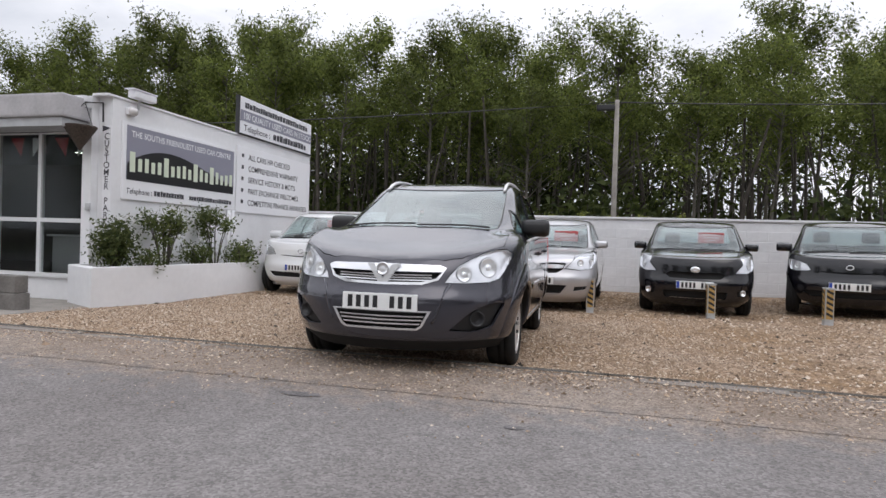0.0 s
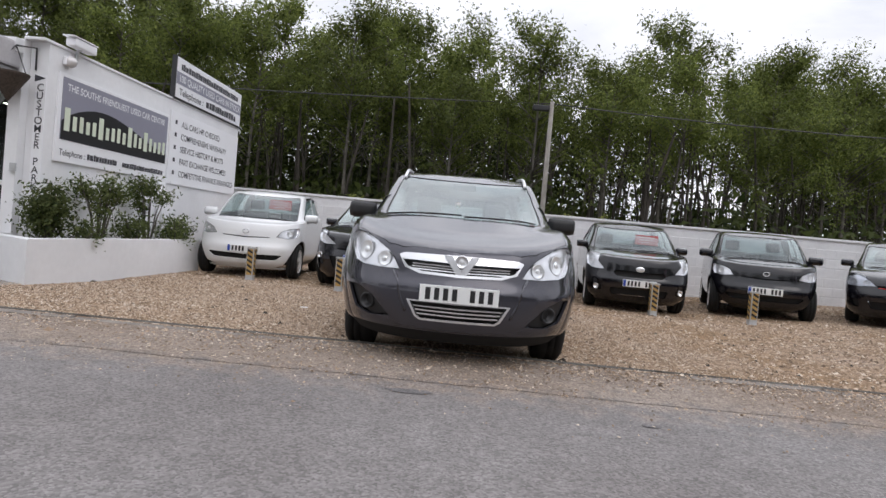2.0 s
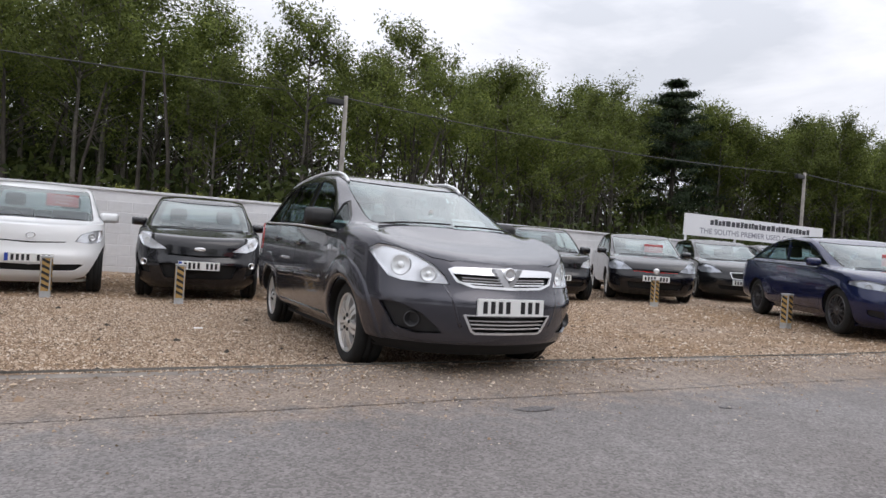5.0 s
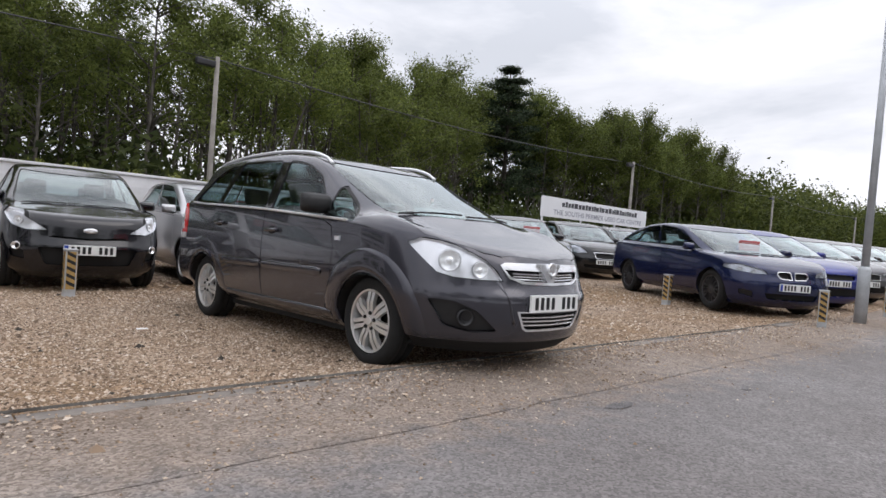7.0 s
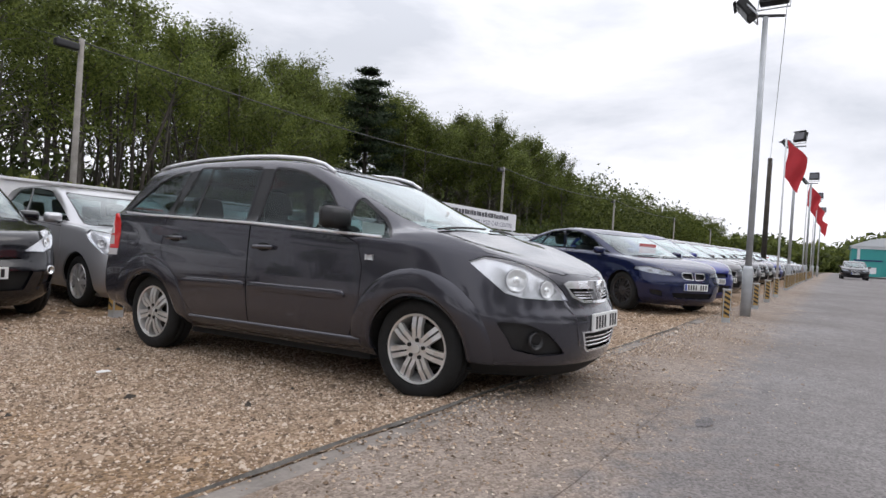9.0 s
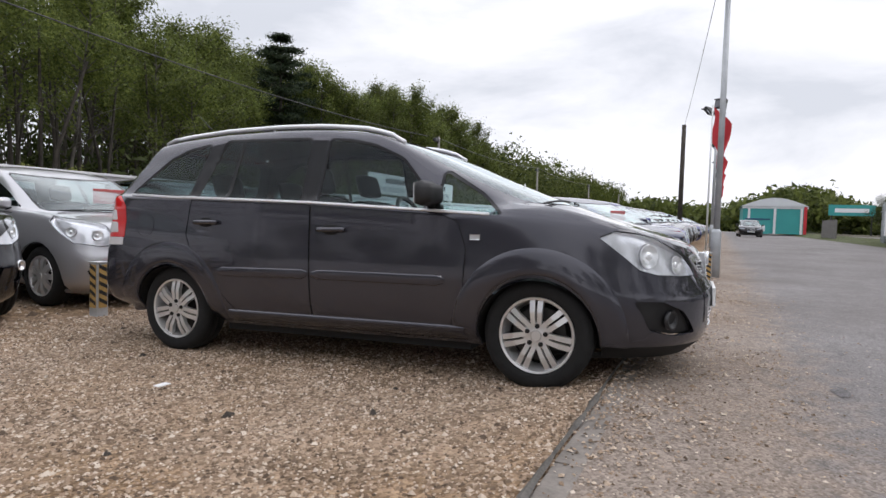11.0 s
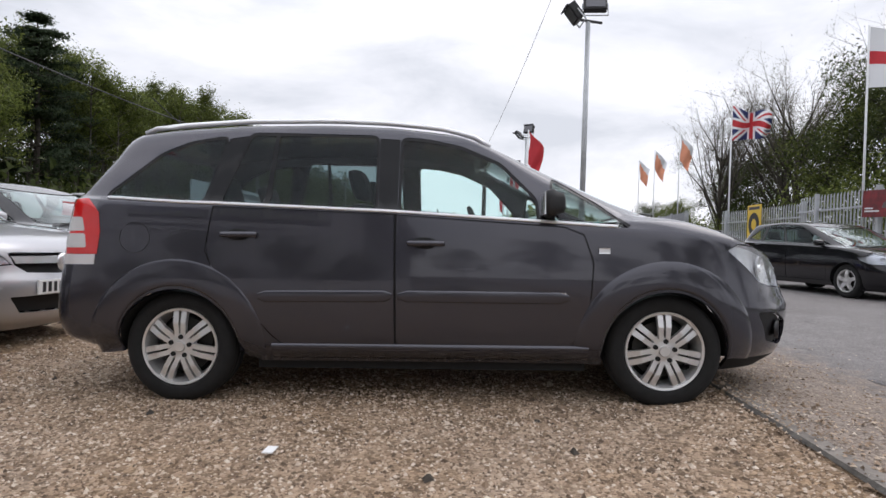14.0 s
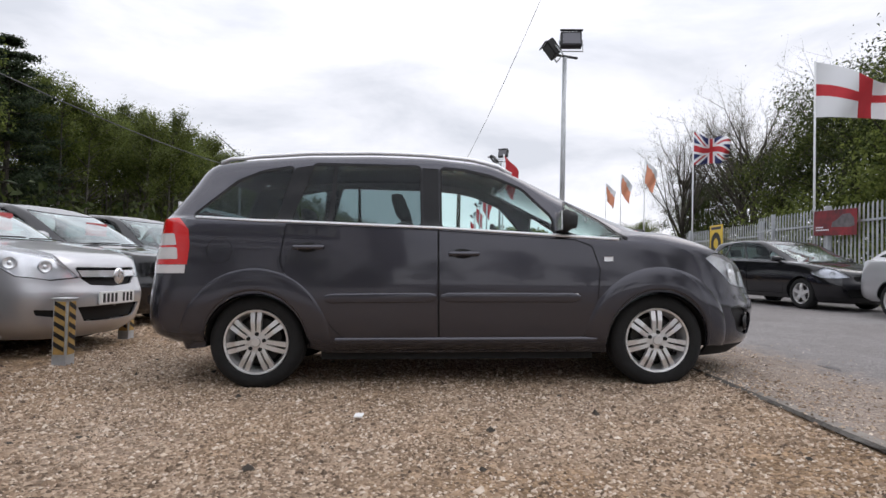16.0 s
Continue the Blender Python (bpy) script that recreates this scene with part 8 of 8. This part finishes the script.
part("cloth", box(0, 2.2, -0.03, -0.02, 0, 1.35), M_FLAGWHITE, b)
part("silhouette", box(0.3, 1.9, -0.036, -0.031, 0.25, 0.95, 0.002), M_DARKPRINT, b)


# ---- far end of the road ----
def hut():
    t = thing("workshop", "teal workshop with a pale curved roof at the road's end", "building", "", pose(70, -1.2, 0.7))
    part("wall", box(0, 12, -3.1, 3.1, 0, 3.0), M_TEAL, t)
    bm = bmesh.new()
    prof = [(-3.3 + 6.6 * k / 10, 3.0 + 0.95 * math.sin(math.pi * k / 10)) for k in range(11)]
    fr = [bm.verts.new((-0.15, a, b)) for a, b in prof]
    bk = [bm.verts.new((12.1, a, b)) for a, b in prof]
    for k in range(10):
        bm.faces.new((fr[k], fr[k + 1], bk[k + 1], bk[k]))
    bm.faces.new(fr)
    bm.faces.new(bk)
    part("roof", bm, M_ROOFPALE, t)
    part("roof_band", box(-0.08, -0.001, -3.2, 3.2, 2.75, 3.1), M_ROOFPALE, t)
    for a in (-2.6, -0.05, 2.5):
        part("door_post", box(-0.1, -0.002, a - 0.12, a + 0.12, 0, 2.75), M_WHITEFRAME, t)
    part("red_corner", box(-0.12, -0.003, -3.1, -2.8, 0, 3.0), M_RED, t)
    s = thing("shop_sign", "teal roadside sign on posts", "sign", "", pose(74, -9.0, 0.75))
    part("board", box(0, 0.08, -2.2, 2.2, 2.2, 3.4), M_TEAL, s)
    part("text_bar", box(-0.01, -0.001, -1.6, 1.6, 2.55, 3.0), M_FLAGWHITE, s)
    for a in (-1.9, 1.9):
        part("post", box(0.0, 0.1, a - 0.06, a + 0.06, 0, 2.2), M_FRAME, s)
    k = thing("skip_bin", "teal and dark blue bins beside the workshop", "bin", "", pose(66, 0.6, 0.65))
    part("bin", box(0, 1.6, -1.1, 1.1, 0, 1.5, 0.05), M_TEAL, k)
    part("lid", box(-0.05, 1.65, -1.15, 1.15, 1.5, 1.62, 0.02), M_FLAGBLUE, k)
    part("notice", box(-0.02, -0.001, -0.7, 0.7, 0.3, 0.9), M_FLAGWHITE, k)


hut()


def timber_fence():
    t = thing("timber_fence", "weathered timber boards beside the far road", "fence", "", pose(48, -3.8, 0.4))
    for i in range(24):
        part("board", box(i * 0.3, i * 0.3 + 0.27, -0.02, 0.02, 0, 1.5 + 0.06 * (i % 3)), M_WOOD, t)


timber_fence()


def hills():
    """Low wooded hills closing the far view."""
    rng = np.random.default_rng(2)
    cents, spr = [], []
    for i in range(1500):
        a = rng.uniform(-0.30, 0.20)
        d = rng.uniform(150, 210)
        h = (5.5 + 4.5 * math.exp(-((a + 0.10) / 0.07) ** 2) + 2.5 * math.sin(a * 14) ** 2) * (d / 180)
        cents.append((d * math.cos(a), 4 + d * math.sin(a), h * rng.uniform(0.1, 0.95)))
        spr.append(1.3)
    V, F = leaf_cloud(rng, cents, spr, 50000, 0.95, 0.8)
    mesh_from("wooded_hill", V, F, M_LEAF, kind="stuff", label="wooded hills beyond the end of the road")
    V, F = [], []
    for k in range(41):
        a = -0.32 + 0.60 * k / 40
        h = 4.5 + 4.0 * math.exp(-((a + 0.10) / 0.07) ** 2) + 2.0 * math.sin(a * 14) ** 2
        for d, z in ((140, -1), (200, h * 0.95), (330, h * 1.0)):
            V.append((d * math.cos(a), 4 + d * math.sin(a), z))
        if k:
            s = 3 * (k - 1)
            F += [(s, s + 3, s + 4, s + 1), (s + 1, s + 4, s + 5, s + 2)]
    mesh_from("hill", V, F, M_HILL, smooth=True, kind="structure", label="distant green hillside")


hills()


# ---- cables and sleepers ----
def cable(name, pts, sag, label, r=0.012):
    out = []
    for (a, b) in zip(pts, pts[1:]):
        a, b = Vector(a), Vector(b)
        for k in range(13):
            f = k / 12
            p = a.lerp(b, f)
            p.z -= sag * 4 * f * (1 - f)
            out.append(tuple(p))
    clean = [out[0]] + [q for p, q in zip(out, out[1:]) if (Vector(p) - Vector(q)).length > 1e-3]
    return link(name, tube(clean, r, 5), M_FRAME, label=label, category="cable")


cable("overhead_cable", [(-24, 15.0, 4.2), (0.29, 14.98, 4.25), (17.27, 14.98, 4.35), (33, 15.2, 4.6), (50, 15.2, 4.7)], 0.25, "thin black cable slung between the lamp columns", 0.014)
cable("telephone_wire", [(29.6, 6.2, 6.4), (2.0, 3.4, 9.5)], 0.5, "thin telephone wire from the dark pole", 0.010)

s = thing("sleeper_edging", "grey weathered timber sleepers edging the forecourt", "sleeper")
part("sleeper", box(-9.2, -6.62, 6.02, 6.22, -0.15, 0.12, 0.012), M_WOOD, s)
part("sleeper", box(-9.2, -6.64, 6.03, 6.21, 0.123, 0.33, 0.012), M_WOOD, s)
sheet("forecourt", -14, -6.3, 5.0, 7.6, 20, 10, M_CONC, 0.004, "worn concrete forecourt before the shop window")

# ---- blocks of the boundary wall ----
def wall_blocks():
    rng = np.random.default_rng(6)
    bm = bmesh.new()
    fr = [bm.verts.new((a, 0, b)) for a, b in ((0.009, 0.009), (0.436, 0.009), (0.436, 0.211), (0.009, 0.211))]
    bk = [bm.verts.new((a, 0.006, b)) for a, b in ((0.004, 0.004), (0.441, 0.004), (0.441, 0.216), (0.004, 0.216))]
    bm.faces.new(fr)
    for k in range(4):
        bm.faces.new((fr[k], fr[(k + 1) % 4], bk[(k + 1) % 4], bk[k]))
    bmesh.ops.recalc_face_normals(bm, faces=bm.faces)
    me = bpy.data.meshes.new("block")
    bm.to_mesh(me)
    bm.free()
    me.materials.append(M_WALLBLOCK)
    for row in range(8):
        for col in range(40):
            x = -6.75 + 0.445 * col - (0.22 if row % 2 else 0.0)
            if x < -6.8 or x > 10.6 or row * 0.22 - 0.22 > 1.30:
                continue
            o = new("block", me)
            o.parent = yard_wall
            o.location = (x, 14.602 + rng.normal(0, 0.0012), -0.22 + row * 0.22)


wall_blocks()
